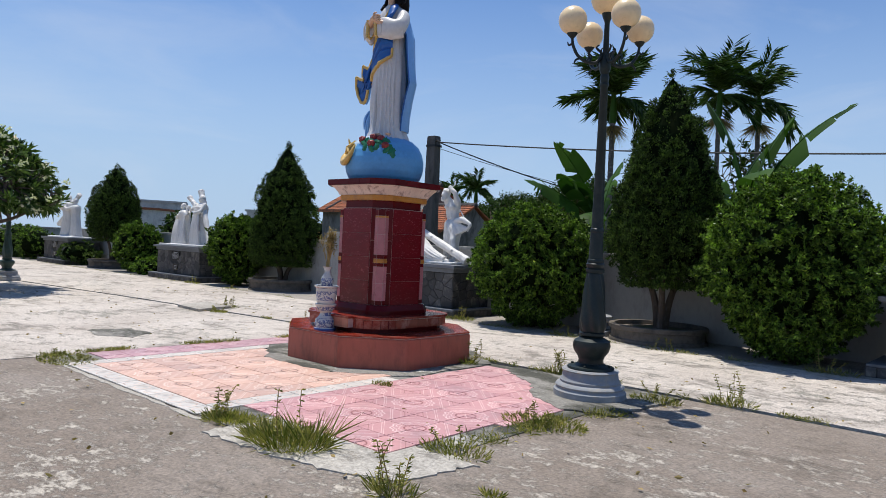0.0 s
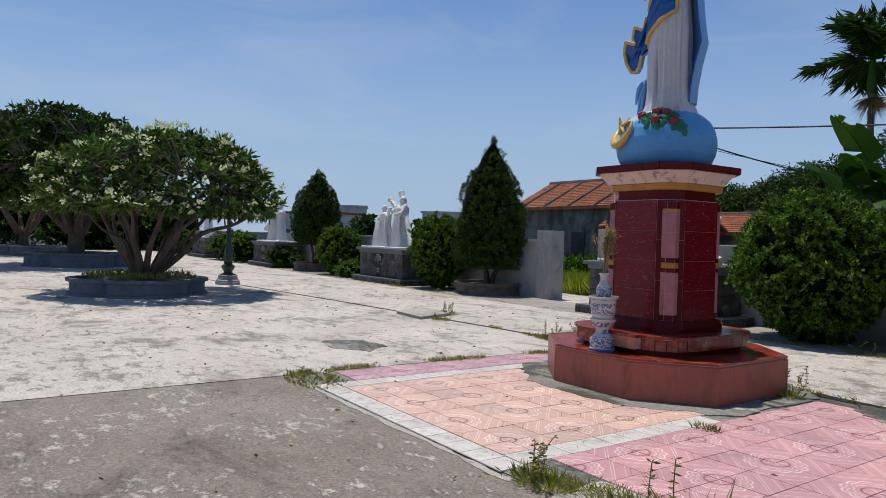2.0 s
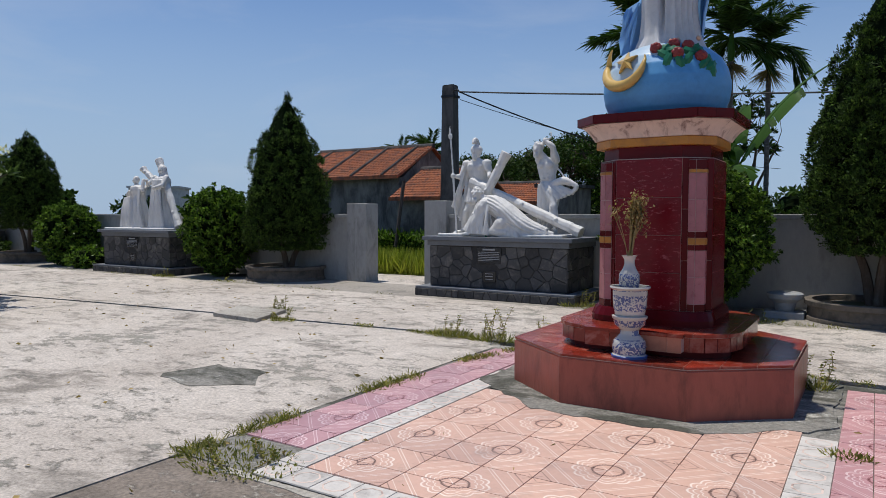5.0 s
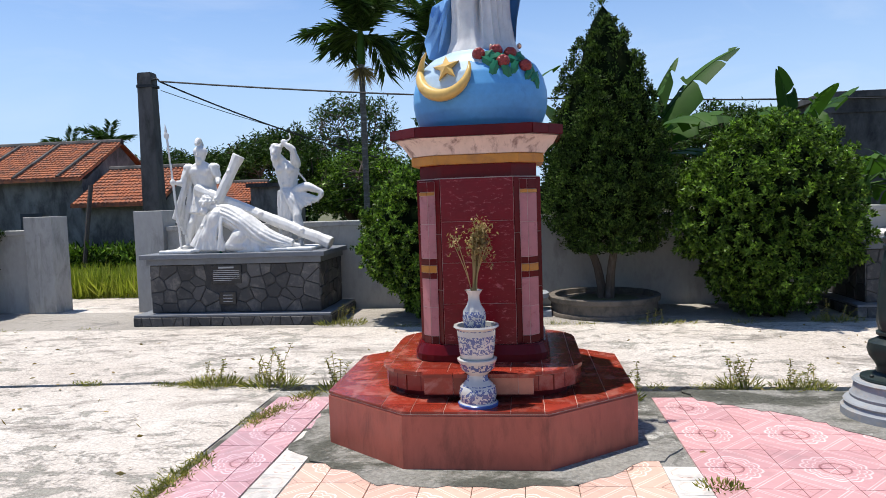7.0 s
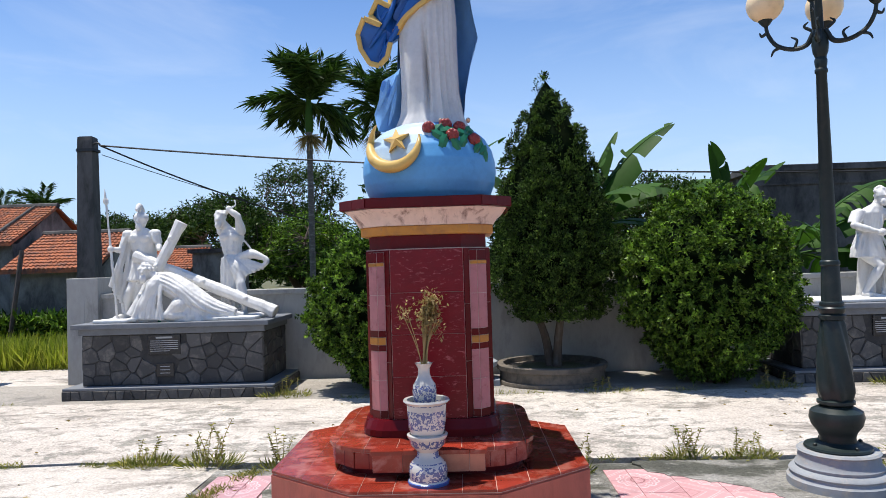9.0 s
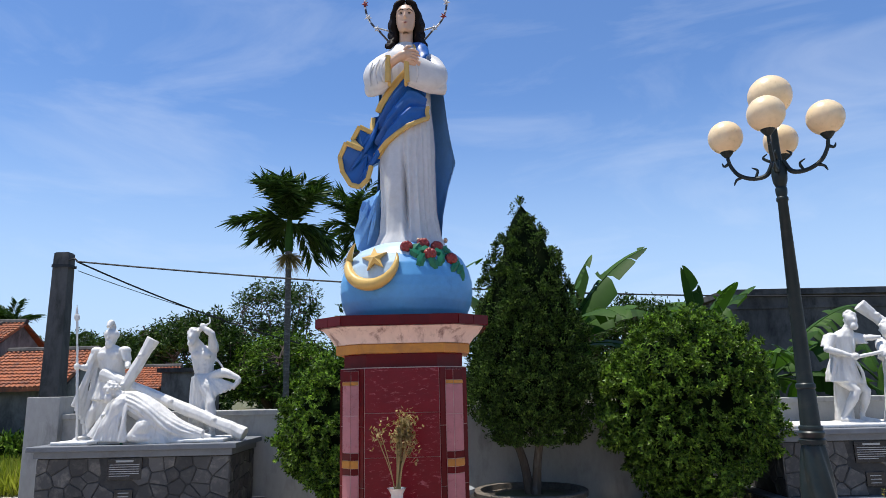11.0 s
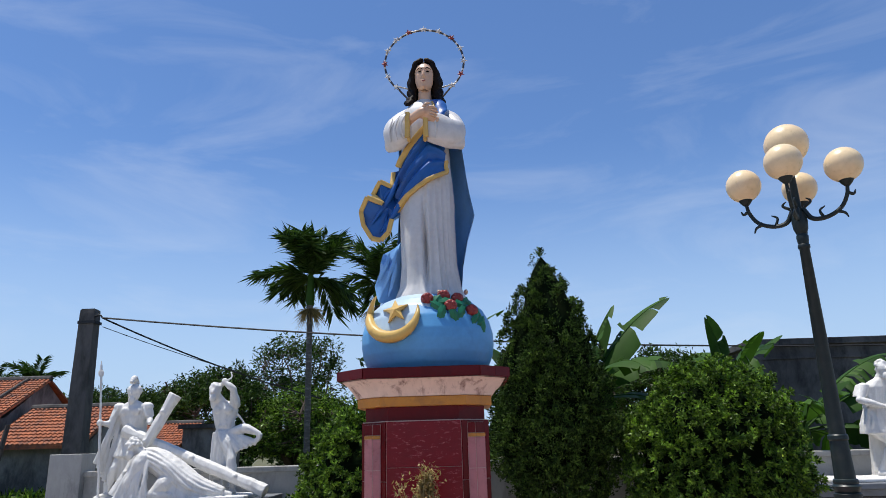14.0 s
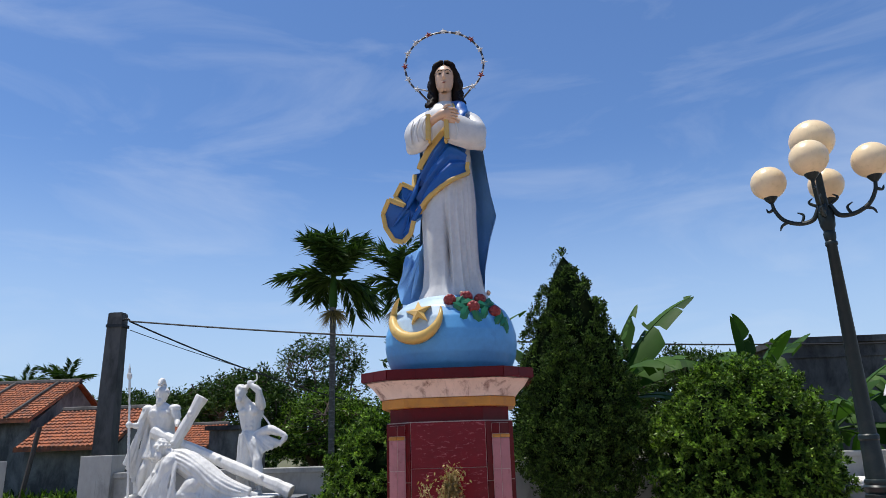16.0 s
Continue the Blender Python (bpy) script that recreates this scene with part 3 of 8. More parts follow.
tread(OCT, 0.359, 0.3735, 0.5, 0.55, -0.03)
tread(rounded(0.685, 0.745, 0.39, 0.37), 0.528, 0.5515, 0.3, 0.3, -0.03)
# the square front of the step
part("step_front", box(bmesh.new(), -0.345, 0.345, -0.79, -0.66, 0.428, 0.53), GROUT, ped)
for x0, x1, m in ((-0.345, -0.16, RED_TILE), (-0.16, 0.05, RED_TILE), (0.05, 0.25, APRON_TILE), (0.25, 0.345, APRON_TILE)):
    part("riser_tile", box(bmesh.new(), x0 + 0.0015, x1 - 0.0015, -0.798, -0.7895, 0.424, 0.53), m, ped)
for x0, x1 in ((-0.36, -0.16), (-0.16, 0.05), (0.05, 0.25), (0.25, 0.36)):
    part("tread_tile", box(bmesh.new(), x0 + 0.0015, x1 - 0.0015, -0.808, -0.735, 0.531, 0.556), RED_TILE, ped)

# ---- street lamps ----


def street_lamp(m, iron, label, arms=(0.0, 90.0, 180.0, 270.0)):
    lamp = thing("street_lamp", m, label, "street lamp", "lamps of the yard")
    part("foot", lathe(bmesh.new(), [(0.345, -0.05), (0.345, 0.07), (0.325, 0.085), (0.32, 0.10), (0.33, 0.115), (0.32, 0.13), (0.285, 0.145), (0.29, 0.165), (0.27, 0.19), (0.262, 0.25), (0.275, 0.262), (0.262, 0.275)], 40), LAMP_STONE, lamp, "ringed grey concrete foot", True)
    part("flange", lathe(bmesh.new(), [(0.22, 0.276), (0.225, 0.285), (0.22, 0.298), (0.15, 0.312), (0.13, 0.33)], 32), iron, lamp, smooth=True)
    for k in range(4):
        a = radians(45 + 90 * k)
        part("bolt", lathe(bmesh.new(), [(0.014, 0.29), (0.014, 0.318), (0.008, 0.324)], 6, 0.185 * math.cos(a), 0.185 * math.sin(a)), iron, lamp)
    bulge = lambda a, z: 1 + 0.05 * abs(math.sin(3 * a)) * (1 if 0.36 < z < 0.56 else 0)
    part("urn", lathe(bmesh.new(), [(0.125, 0.31), (0.118, 0.36), (0.13, 0.40), (0.165, 0.45), (0.178, 0.50), (0.168, 0.545), (0.12, 0.575), (0.1, 0.585), (0.125, 0.60), (0.125, 0.62), (0.1, 0.632)], 36, wave=bulge), iron, lamp, smooth=True)
    bm = bmesh.new()
    rows = [(0.105, 0.63), (0.122, 0.69), (0.12, 0.78), (0.112, 0.88), (0.102, 0.98), (0.09, 1.08), (0.078, 1.17), (0.07, 1.2)]
    prof = [(np.interp(z, [q[1] for q in rows], [q[0] for q in rows]), z) for z in np.linspace(0.63, 1.2, 22)]
    lathe(bm, prof, 40, wave=lambda a, z: 1 + 0.09 * math.cos(6 * a + 11 * z))
    part("twisted_stem", bm, iron, lamp, "spirally fluted stem", True)
    part("collar", lathe(bmesh.new(), [(0.07, 1.2), (0.088, 1.205), (0.09, 1.235), (0.075, 1.245), (0.085, 1.26), (0.092, 1.285), (0.078, 1.3), (0.082, 1.315), (0.078, 1.33), (0.068, 1.335), (0.062, 1.55), (0.06, 1.59), (0.068, 1.6), (0.066, 1.625), (0.056, 1.635)], 28), iron, lamp, smooth=True)
    part("post", lathe(bmesh.new(), [(0.056, 1.63), (0.036, 3.0), (0.044, 3.01), (0.044, 3.03), (0.036, 3.04), (0.042, 3.07), (0.044, 3.1), (0.036, 3.12), (0.052, 3.16), (0.058, 3.22), (0.05, 3.27), (0.036, 3.3), (0.03, 3.34), (0.024, 3.62), (0.038, 3.66), (0.05, 3.69), (0.048, 3.72)], 24), iron, lamp, smooth=True)
    g = part("lamp_globe", ball(bmesh.new(), (0, 0, 3.865), 0.165, 32), GLOBE, lamp, "large cream glass globe", True)
    part("globe_cap", lathe(bmesh.new(), [(0.05, 3.7), (0.058, 3.712), (0.056, 3.73)], 20), iron, g)
    for a in arms:
        c, s = math.cos(radians(a)), math.sin(radians(a))
        line = curve_points([(0.035, 0, 3.32), (0.09, 0, 3.23), (0.19, 0, 3.22), (0.29, 0, 3.27), (0.345, 0, 3.36), (0.36, 0, 3.44)], 6)
        spin = Matrix.Rotation(radians(a), 3, "Z")
        bm = tube(bmesh.new(), [spin @ p for p in line], [0.02 - 0.007 * i / len(line) for i in range(len(line))], 8)
        for p0, p1, p2 in (((0.17, 0, 3.22), (0.15, 0, 3.28), (0.19, 0, 3.31)), ((0.05, 0, 3.33), (0.1, 0, 3.37), (0.07, 0, 3.40)), ((0.26, 0, 3.25), (0.31, 0, 3.23), (0.33, 0, 3.19)), ((0.35, 0, 3.38), (0.39, 0, 3.36), (0.405, 0, 3.39))):
            tube(bm, [spin @ q for q in curve_points([p0, p1, p2], 4)], [0.013, 0.012, 0.012, 0.011, 0.01, 0.009, 0.008, 0.006, 0.004], 6)
        arm = part("arm", bm, iron, lamp, "scrolled iron arm", True)
        part("globe_cup", lathe(bmesh.new(), [(0.018, 3.43), (0.04, 3.455), (0.052, 3.475), (0.05, 3.49)], 18, 0.36 * c, 0.36 * s), iron, arm)
        part("lamp_globe", ball(bmesh.new(), (0.36 * c, 0.36 * s, 3.6), 0.135, 28), GLOBE, arm, "cream glass globe", True)
    return lamp


street_lamp(pose(-2.07, 6.63, 0, 0, 0, -33.5), LAMP_IRON, "dark green iron street lamp with five cream globes")
street_lamp(pose(-18.57, 6.43, 0, 0, 0, -20) @ Matrix.Scale(0.91, 4), LAMP_GREEN, "green-painted street lamp with cream globes beside a flowering tree", ())

# ---- planters and plants ----


def ring_planter(m, label, r=0.75, h=0.33, lobes=0, material=POT):
    p = thing("round_planter", m, label, "planter")
    wave = (lambda a, z: 1 + (0.2 * (abs(math.cos(lobes / 2 * a)) ** 0.6) - 0.12)) if lobes else (lambda a, z: 1 + 0.012 * noise.noise((math.cos(a) * 3, math.sin(a) * 3, z * 4)))
    bm = lathe(bmesh.new(), [(r * 0.97, -0.05), (r, 0.0), (r * 0.985, 0.05), (r * 0.95, 0.06), (r * 0.95, h - 0.08), (r, h - 0.07), (r * 1.005, h - 0.01), (r * 0.99, h), (r * 0.88, h), (r * 0.86, h - 0.07)], 72, wave=wave)
    part("kerb", bm, material, p, smooth=True)
    part("earth", lathe(bmesh.new(), [(r * 0.86, 0.0), (r * 0.865, h - 0.09), (r * 0.5, h - 0.06)], 48, wave=wave), SOIL, p)
    return p


def cypress(m, label, height, radius, seed, n=15000, trunk=0.7, spires=2):
    t = thing("cypress_tree", m, label, "cypress tree", "clipped cypresses")
    rng = np.random.default_rng(seed)
    r = random.Random(seed)
    bm = bmesh.new()
    for k in range(3):
        a = 2.1 * k + seed
        tube(bm, curve_points([(0.05 * math.cos(a), 0.05 * math.sin(a), -0.05), (0.13 * math.cos(a), 0.13 * math.sin(a), trunk * 0.5), (0.3 * math.cos(a), 0.3 * math.sin(a), trunk * 1.1), (0.3 * math.cos(a), 0.3 * math.sin(a), height * 0.45)], 4), [0.075, 0.07, 0.064, 0.06, 0.057, 0.054, 0.05, 0.047, 0.044, 0.04, 0.035, 0.026, 0.014], 8)
    part("trunk", bm, BARK, t, smooth=True)
    H = height - trunk

    def reach(u, a):
        prof = np.interp(u, [0, 0.03, 0.1, 0.24, 0.4, 0.6, 0.8, 0.93, 1.0], [0.3, 0.66, 0.9, 1.0, 0.96, 0.78, 0.48, 0.21, 0.01])
        q = np.stack([np.cos(a) * 1.6, np.sin(a) * 1.6, u * height * 0.9], -1) if not np.isscalar(u) else None
        return prof, q

    def lump(x, y, z):
        return noise.noise((x * 1.7 + seed, y * 1.7, z * 1.7)) * 0.24 + noise.noise((x * 4.5, y * 4.5 + seed, z * 4.5)) * 0.11

    # the crown is a heap of upright flame-shaped tufts
    flames = []
    for k in range(76):
        u = (k + 0.5) / 76
        f = 0.98 * (1 - (1 - u) ** 0.75)
        a = 2.399 * k + seed
        prof, _ = reach(f, a)
        w = radius * (0.23 * (1 - f) + 0.085) * r.uniform(0.7, 1.2)
        d = max(0.0, radius * prof * r.uniform(0.84, 1.08) - w * 0.75)
        flames.append((d * math.cos(a), d * math.sin(a), trunk + f * H * 0.93, w, w * r.uniform(1.4, 2.4), a))
    for k in range(spires):
        a = 1.3 + 2.4 * k + seed
        for j in range(4):
            flames.append((radius * (0.52 - 0.06 * j) * math.cos(a), radius * (0.52 - 0.06 * j) * math.sin(a), trunk + H * (0.45 + 0.1 * j), radius * (0.26 - 0.045 * j), 0.42, a))
    flames.append((0, 0, trunk + H * 0.9, radius * 0.13, H * 0.1, 0))
    area = np.array([q[3] * q[4] for q in flames])
    n = int(n * 0.42)
    pick = rng.choice(len(flames), n, p=area / area.sum())
    P, D = [], []
    for k in range(n):
        fx, fy, fz, w, hh, fa = flames[pick[k]]
        v = Vector((r.gauss(0, 1) + 0.5 * math.cos(fa), r.gauss(0, 1) + 0.5 * math.sin(fa), r.gauss(0.25, 1))).normalized()
        taper = 1 - 0.55 * max(0.0, v.z)
        s = r.uniform(0.82, 1.08)
        o = Vector((fx + v.x * w * s * taper, fy + v.y * w * s * taper, max(trunk * 0.8, fz + v.z * hh * s)))
        clump = noise.noise((o.x * 8 + seed, o.y * 8, o.z * 6.5))
        if clump < -0.12:
            continue
        o += Vector((v.x, v.y, v.z * 0.5)) * clump * 0.14
        d = Vector((v.x * 0.8 + r.gauss(0, 0.3), v.y * 0.8 + r.gauss(0, 0.3), 0.6 + r.gauss(0, 0.3)))
        for _ in range(6):
            P.append(o + Vector((r.gauss(0, 0.018), r.gauss(0, 0.018), r.gauss(0, 0.02))))
            D.append(d + Vector((r.gauss(0, 0.55), r.gauss(0, 0.55), r.gauss(0, 0.5))))

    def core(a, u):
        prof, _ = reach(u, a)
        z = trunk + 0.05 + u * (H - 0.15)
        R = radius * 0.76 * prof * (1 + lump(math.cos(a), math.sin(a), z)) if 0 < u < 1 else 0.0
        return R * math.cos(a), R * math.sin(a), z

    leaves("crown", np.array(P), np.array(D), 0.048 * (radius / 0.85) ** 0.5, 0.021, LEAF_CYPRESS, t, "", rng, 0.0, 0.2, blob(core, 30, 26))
    return t


def bush(m, label, rx, rz, zc, seed, n=11000, leaf=0.085, material=LEAF_BUSH, name="round_bush", category="bush"):
    t = thing(name, m, label, category, "clipped bushes" if name == "round_bush" else "")
    rng = np.random.default_rng(seed)
    r = random.Random(seed)
    bm = bmesh.new()
    for k in range(4):
        a = 1.6 * k + seed
        tube(bm, curve_points([(0.05 * math.cos(a), 0.05 * math.sin(a), -0.06), (0.15 * math.cos(a), 0.15 * math.sin(a), 0.3), (rx * 0.4 * math.cos(a), rx * 0.4 * math.sin(a), zc)], 4), 0.03, 6)
    part("stem", bm, BARK, t, smooth=True)

    def lump(x, y, z):
        return noise.noise((x * 2.2 + seed, y * 2.2, z * 2.2)) * 0.12 + noise.noise((x * 6 + seed, y * 6, z * 6)) * 0.12 + noise.noise((x * 13 + seed, y * 13, z * 13)) * 0.06
    G = rng.normal(size=(max(1, n // 6), 3))
    G /= np.linalg.norm(G, axis=1, keepdims=True)
    tuft = np.array([noise.noise((g[0] * rx * 7 + seed, g[1] * rx * 7, g[2] * rz * 7)) for g in G.tolist()])
    G, tuft = G[tuft > -0.13], tuft[tuft > -0.13]
    V = np.repeat(G, 9, 0)
    n = len(V)
    V /= np.linalg.norm(V, axis=1, keepdims=True)
    k = np.array([1 + lump(*map(float, v)) for v in V[::9]]) * rng.uniform(0.88, 1.03, n // 9) + tuft * 0.16 / rx
    k = np.repeat(k, 9)
    W = V * k[:, None]
    W[:, :2] *= (1 - 0.22 * np.clip(-V[:, 2:] - 0.25, 0, 1))
    P = W * np.array([rx, rx, rz]) + np.array([0, 0, zc])
    P[:, 2] = np.maximum(P[:, 2], 0.03)
    # each tuft is a whorl of leaves round its twig
    axis = V + rng.normal(size=(n // 9, 3)).repeat(9, 0) * 0.28 + np.array([0, 0, 0.35])
    axis /= np.linalg.norm(axis, axis=1, keepdims=True)
    e1 = np.cross(axis, np.array([0.31, 0.22, 0.93]))
    e1 /= np.linalg.norm(e1, axis=1, keepdims=True)
    e2 = np.cross(axis, e1)
    turn = (np.tile(np.arange(9) * 2.4, n // 9) + rng.uniform(0, 6.28, n // 9).repeat(9))[:, None]
    rise = np.tile(np.linspace(0.15, 1.3, 9), n // 9)[:, None]
    S = e1 * np.cos(turn) + e2 * np.sin(turn)
    D = S + axis * rise + rng.normal(size=(n, 3)) * 0.15
    P += axis * (rise - 0.7) * leaf * 0.5

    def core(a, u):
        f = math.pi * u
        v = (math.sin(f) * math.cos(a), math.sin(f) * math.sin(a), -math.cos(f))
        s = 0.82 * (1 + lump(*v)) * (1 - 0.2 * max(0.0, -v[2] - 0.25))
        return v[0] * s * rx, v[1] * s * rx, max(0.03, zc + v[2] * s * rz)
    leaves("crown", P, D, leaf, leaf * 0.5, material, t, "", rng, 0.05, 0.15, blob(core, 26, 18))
    return t


ring_planter(pose(-3.55, 11.45, 0), "mossy round concrete planter under a cypress", 0.78, 0.27)
cypress(pose(-3.5, 11.45, 0.2), "tall dark green clipped cypress in a round planter", 4.2, 0.86, 3, 72000, 0.9)
ring_planter(pose(-14.3, 11.7, 0), "dark round concrete planter beside the gateway", 0.85, 0.3)
cypress(pose(-14.25, 11.7, 0.2), "tall dark green clipped cypress beside the gate pillar", 3.75, 0.88, 5, 64000, 0.6)
ring_planter(pose(-24.8, 11.7, 0), "dark round concrete planter under a far cypress", 0.85, 0.3)
cypress(pose(-24.8, 11.7, 0.2), "dark green clipped cypress with a broad crown", 3.6, 0.92, 8, 60000, 1.0, 1)
cypress(pose(-45.0, 11.7, 0.0), "far dark green clipped cypress", 4.4, 1.4, 9, 3500, 0.7, 1)
bush(pose(-1.45, 11.05, 0), "large round clipped bush with glossy green leaves", 1.1, 1.22, 1.34, 11, 56000, 0.062)
bush(pose(-5.84, 11.15, 0), "round clipped bush with glossy green leaves by the wall", 1.04, 1.06, 1.12, 12, 48000, 0.062)
bush(pose(-16.05, 11.4, 0), "loose leafy green bush beside a sculpture plinth", 0.74, 0.9, 1.02, 13, 22000, 0.08)
bush(pose(-22.3, 11.45, 0), "low round green bush in front of the wall", 0.74, 0.78, 0.86, 14, 14000, 0.08)
bush(pose(-34.0, 11.4, 0), "far low green bush by the wall", 1.1, 0.7, 0.7, 15, 3000, 0.12)

# ---- sculpture plinths ----


def voronoi(w, h, nx, ny, seed, gap=0.012):
    """Crazy paving: the cells of jittered points inside w by h, each drawn in by the joint."""
    r = random.Random(seed)
    pts = [((i + 0.5 + r.uniform(-0.42, 0.42)) * w / nx, (j + 0.5 + r.uniform(-0.42, 0.42)) * h / ny) for i in range(nx) for j in range(ny)]
    cells = []
    for p in pts:
        poly = [(0, 0), (w, 0), (w, h), (0, h)]
        for q in pts:
            if q is p or abs(q[0] - p[0]) > 3 * w / nx:
                continue
            dx, dy = q[0] - p[0], q[1] - p[1]
            d = math.hypot(dx, dy)
            side = [((p[0] + q[0]) / 2 - x) * dx / d + ((p[1] + q[1]) / 2 - y) * dy / d - gap / 2 for x, y in poly]
            nxt = []
            for k in range(len(poly)):
                a, b, s, t = poly[k], poly[(k + 1) % len(poly)], side[k], side[(k + 1) % len(poly)]
                if s >= 0:
                    nxt.append(a)
                if s * t < 0:
                    f = s / (s - t)
                    nxt.append((a[0] + (b[0] - a[0]) * f, a[1] + (b[1] - a[1]) * f))
            poly = nxt
            if len(poly) < 3:
                break
        if len(poly) >= 3:
            cells.append(poly)
    return cells


def stones_on(parent, origin, along, w, h, nx, ny, seed, keep=None):
    """Stones proud of an upright face."""
    out = Vector((along[1], -along[0], 0))
    r = random.Random(seed)
    for poly in voronoi(w, h, nx, ny, seed):
        cx, cy = sum(p[0] for p in poly) / len(poly), sum(p[1] for p in poly) / len(poly)
        if keep and not keep(cx, cy):
            continue
        d = r.uniform(0.006, 0.016)
        bm = bmesh.new()
        at = lambda p, o: Vector((origin[0] + along[0] * p[0], origin[1] + along[1] * p[0], origin[2] + p[1])) + out * o
        back = [bm.verts.new(at(p, 0.0)) for p in poly]
        front = [bm.verts.new(at((cx + (p[0] - cx) * 0.93, cy + (p[1] - cy) * 0.93), d)) for p in poly]
        bm.faces.new(front)
        for k in range(len(poly)):
            j = (k + 1) % len(poly)
            bm.faces.new((back[k], back[j], front[j], front[k]))
        part("stone", bm, STONE, parent)


PLAQUE = weathered("black_plaque", (0.018, 0.018, 0.02), (0.03, 0.03, 0.03), 0.25)
PLAQUE_TEXT = weathered("engraved_text", (0.42, 0.42, 0.42), (0.3, 0.3, 0.3), 0.7)


def plinth(m, label):
    p = thing("sculpture_plinth", m, label, "plinth", "plinths along the wall")
    part("lower_step", box(bmesh.new(), -1.45, 1.45, 0, 1.4, -0.1, 0.13), STONE_JOINT, p)
    stones_on(p, (-1.45, 0, 0.005), (1, 0, 0), 2.9, 0.12, 20, 1, 4)
    stones_on(p, (1.45, 0, 0.005), (0, 1, 0), 1.4, 0.12, 9, 1, 5)
    stones_on(p, (-1.45, 1.4, 0.005), (0, -1, 0), 1.4, 0.12, 9, 1, 6)
    part("step_slab", box(bmesh.new(), -1.45, 1.45, 0.0, 1.4, 0.131, 0.165, 0.008), PLINTH_TOP, p)
    part("body", box(bmesh.new(), -1.26, 1.26, 0.19, 1.33, 0.165, 0.93), STONE_JOINT, p)
    keep = lambda x, y: not (0.92 < x < 1.36 and 0.1 < y < 0.75)
    stones_on(p, (-1.26, 0.19, 0.175), (1, 0, 0), 2.52, 0.68, 12, 4, 7, keep)
    stones_on(p, (1.26, 0.19, 0.175), (0, 1, 0), 1.14, 0.68, 5, 4, 8)
    stones_on(p, (-1.26, 1.33, 0.175), (0, -1, 0), 1.14, 0.68, 5, 4, 9)
    part("cornice", box(bmesh.new(), -1.3, 1.3, 0.15, 1.35, 0.865, 0.95, 0.008), PLINTH_TOP, p)
    part("top_slab", box(bmesh.new(), -1.37, 1.37, 0.08, 1.39, 0.952, 1.02, 0.01), PLINTH_TOP, p, "grey cement top slab")
    q = part("plaque", box(bmesh.new(), -0.33, 0.12, 0.168, 0.192, 0.58, 0.85, 0.004), PLAQUE, p, "black engraved plaque")
    bm = bmesh.new()
    box(bm, -0.22, 0.01, 0.1655, 0.1675, 0.80, 0.825)
    for k in range(6):
        box(bm, -0.30, 0.09 - (0.12 if k == 5 else 0), 0.1655, 0.1675, 0.765 - 0.028 * k, 0.773 - 0.028 * k)
    part("lettering", bm, PLAQUE_TEXT, q, "rows of small pale lettering")
    q = part("plaque", box(bmesh.new(), -0.22, 0.02, 0.172, 0.192, 0.28, 0.46, 0.004), PLAQUE, p, "small black engraved plaque")
    bm = bmesh.new()
    for k in range(3):
        box(bm, -0.17, -0.03, 0.1695, 0.1715, 0.41 - 0.045 * k, 0.42 - 0.045 * k)
    part("lettering", bm, PLAQUE_TEXT, q, "rows of small pale lettering")
    return p


first = plinth(pose(-8.8, 10.72, 0), "rubble-stone plinth with black plaques under white sculptures")
for x, y in ((0.98, 10.72), (-18.45, 10.72), (-28.15, 10.72), (-37.9, 10.72)):
    copy_thing(first, pose(x, y, 0))

# ---- white sculpture groups ----


def loft(bm, rings, seg=24, fold=0.0, n=7, seed=0, mat=0):
    """Rings of (x, y, z, rx, ry), with cloth folds that grow towards the first ring."""
    out = []
    m = len(rings)
    for i, (x, y, z, rx, ry) in enumerate(rings):
        f = fold * (1 - i / max(1, m - 1))
        row = []
        for k in range(seg):
            a = 2 * math.pi * k / seg
            w = 1 + f * (math.cos(n * a + seed + 0.5 * i) + 0.6 * math.cos((n + 4) * a - seed))
            row.append(bm.verts.new((x + rx * w * math.cos(a), y + ry * w * math.sin(a), z)))
        out.append(row)
    fs = [bm.faces.new(out[0][::-1]), bm.faces.new(out[-1])]
    for p, q in zip(out, out[1:]):
        for k in range(seg):
            fs.append(bm.faces.new((p[k], p[(k + 1) % seg], q[(k + 1) % seg], q[k])))
    for f in fs:
        f.material_index = mat
    return bm


def limb(bm, pts, radii):
    tube(bm, pts, radii, 10)
    for p, r in zip(pts, radii):
        ball(bm, Vector(p), r * 0.99, 10)


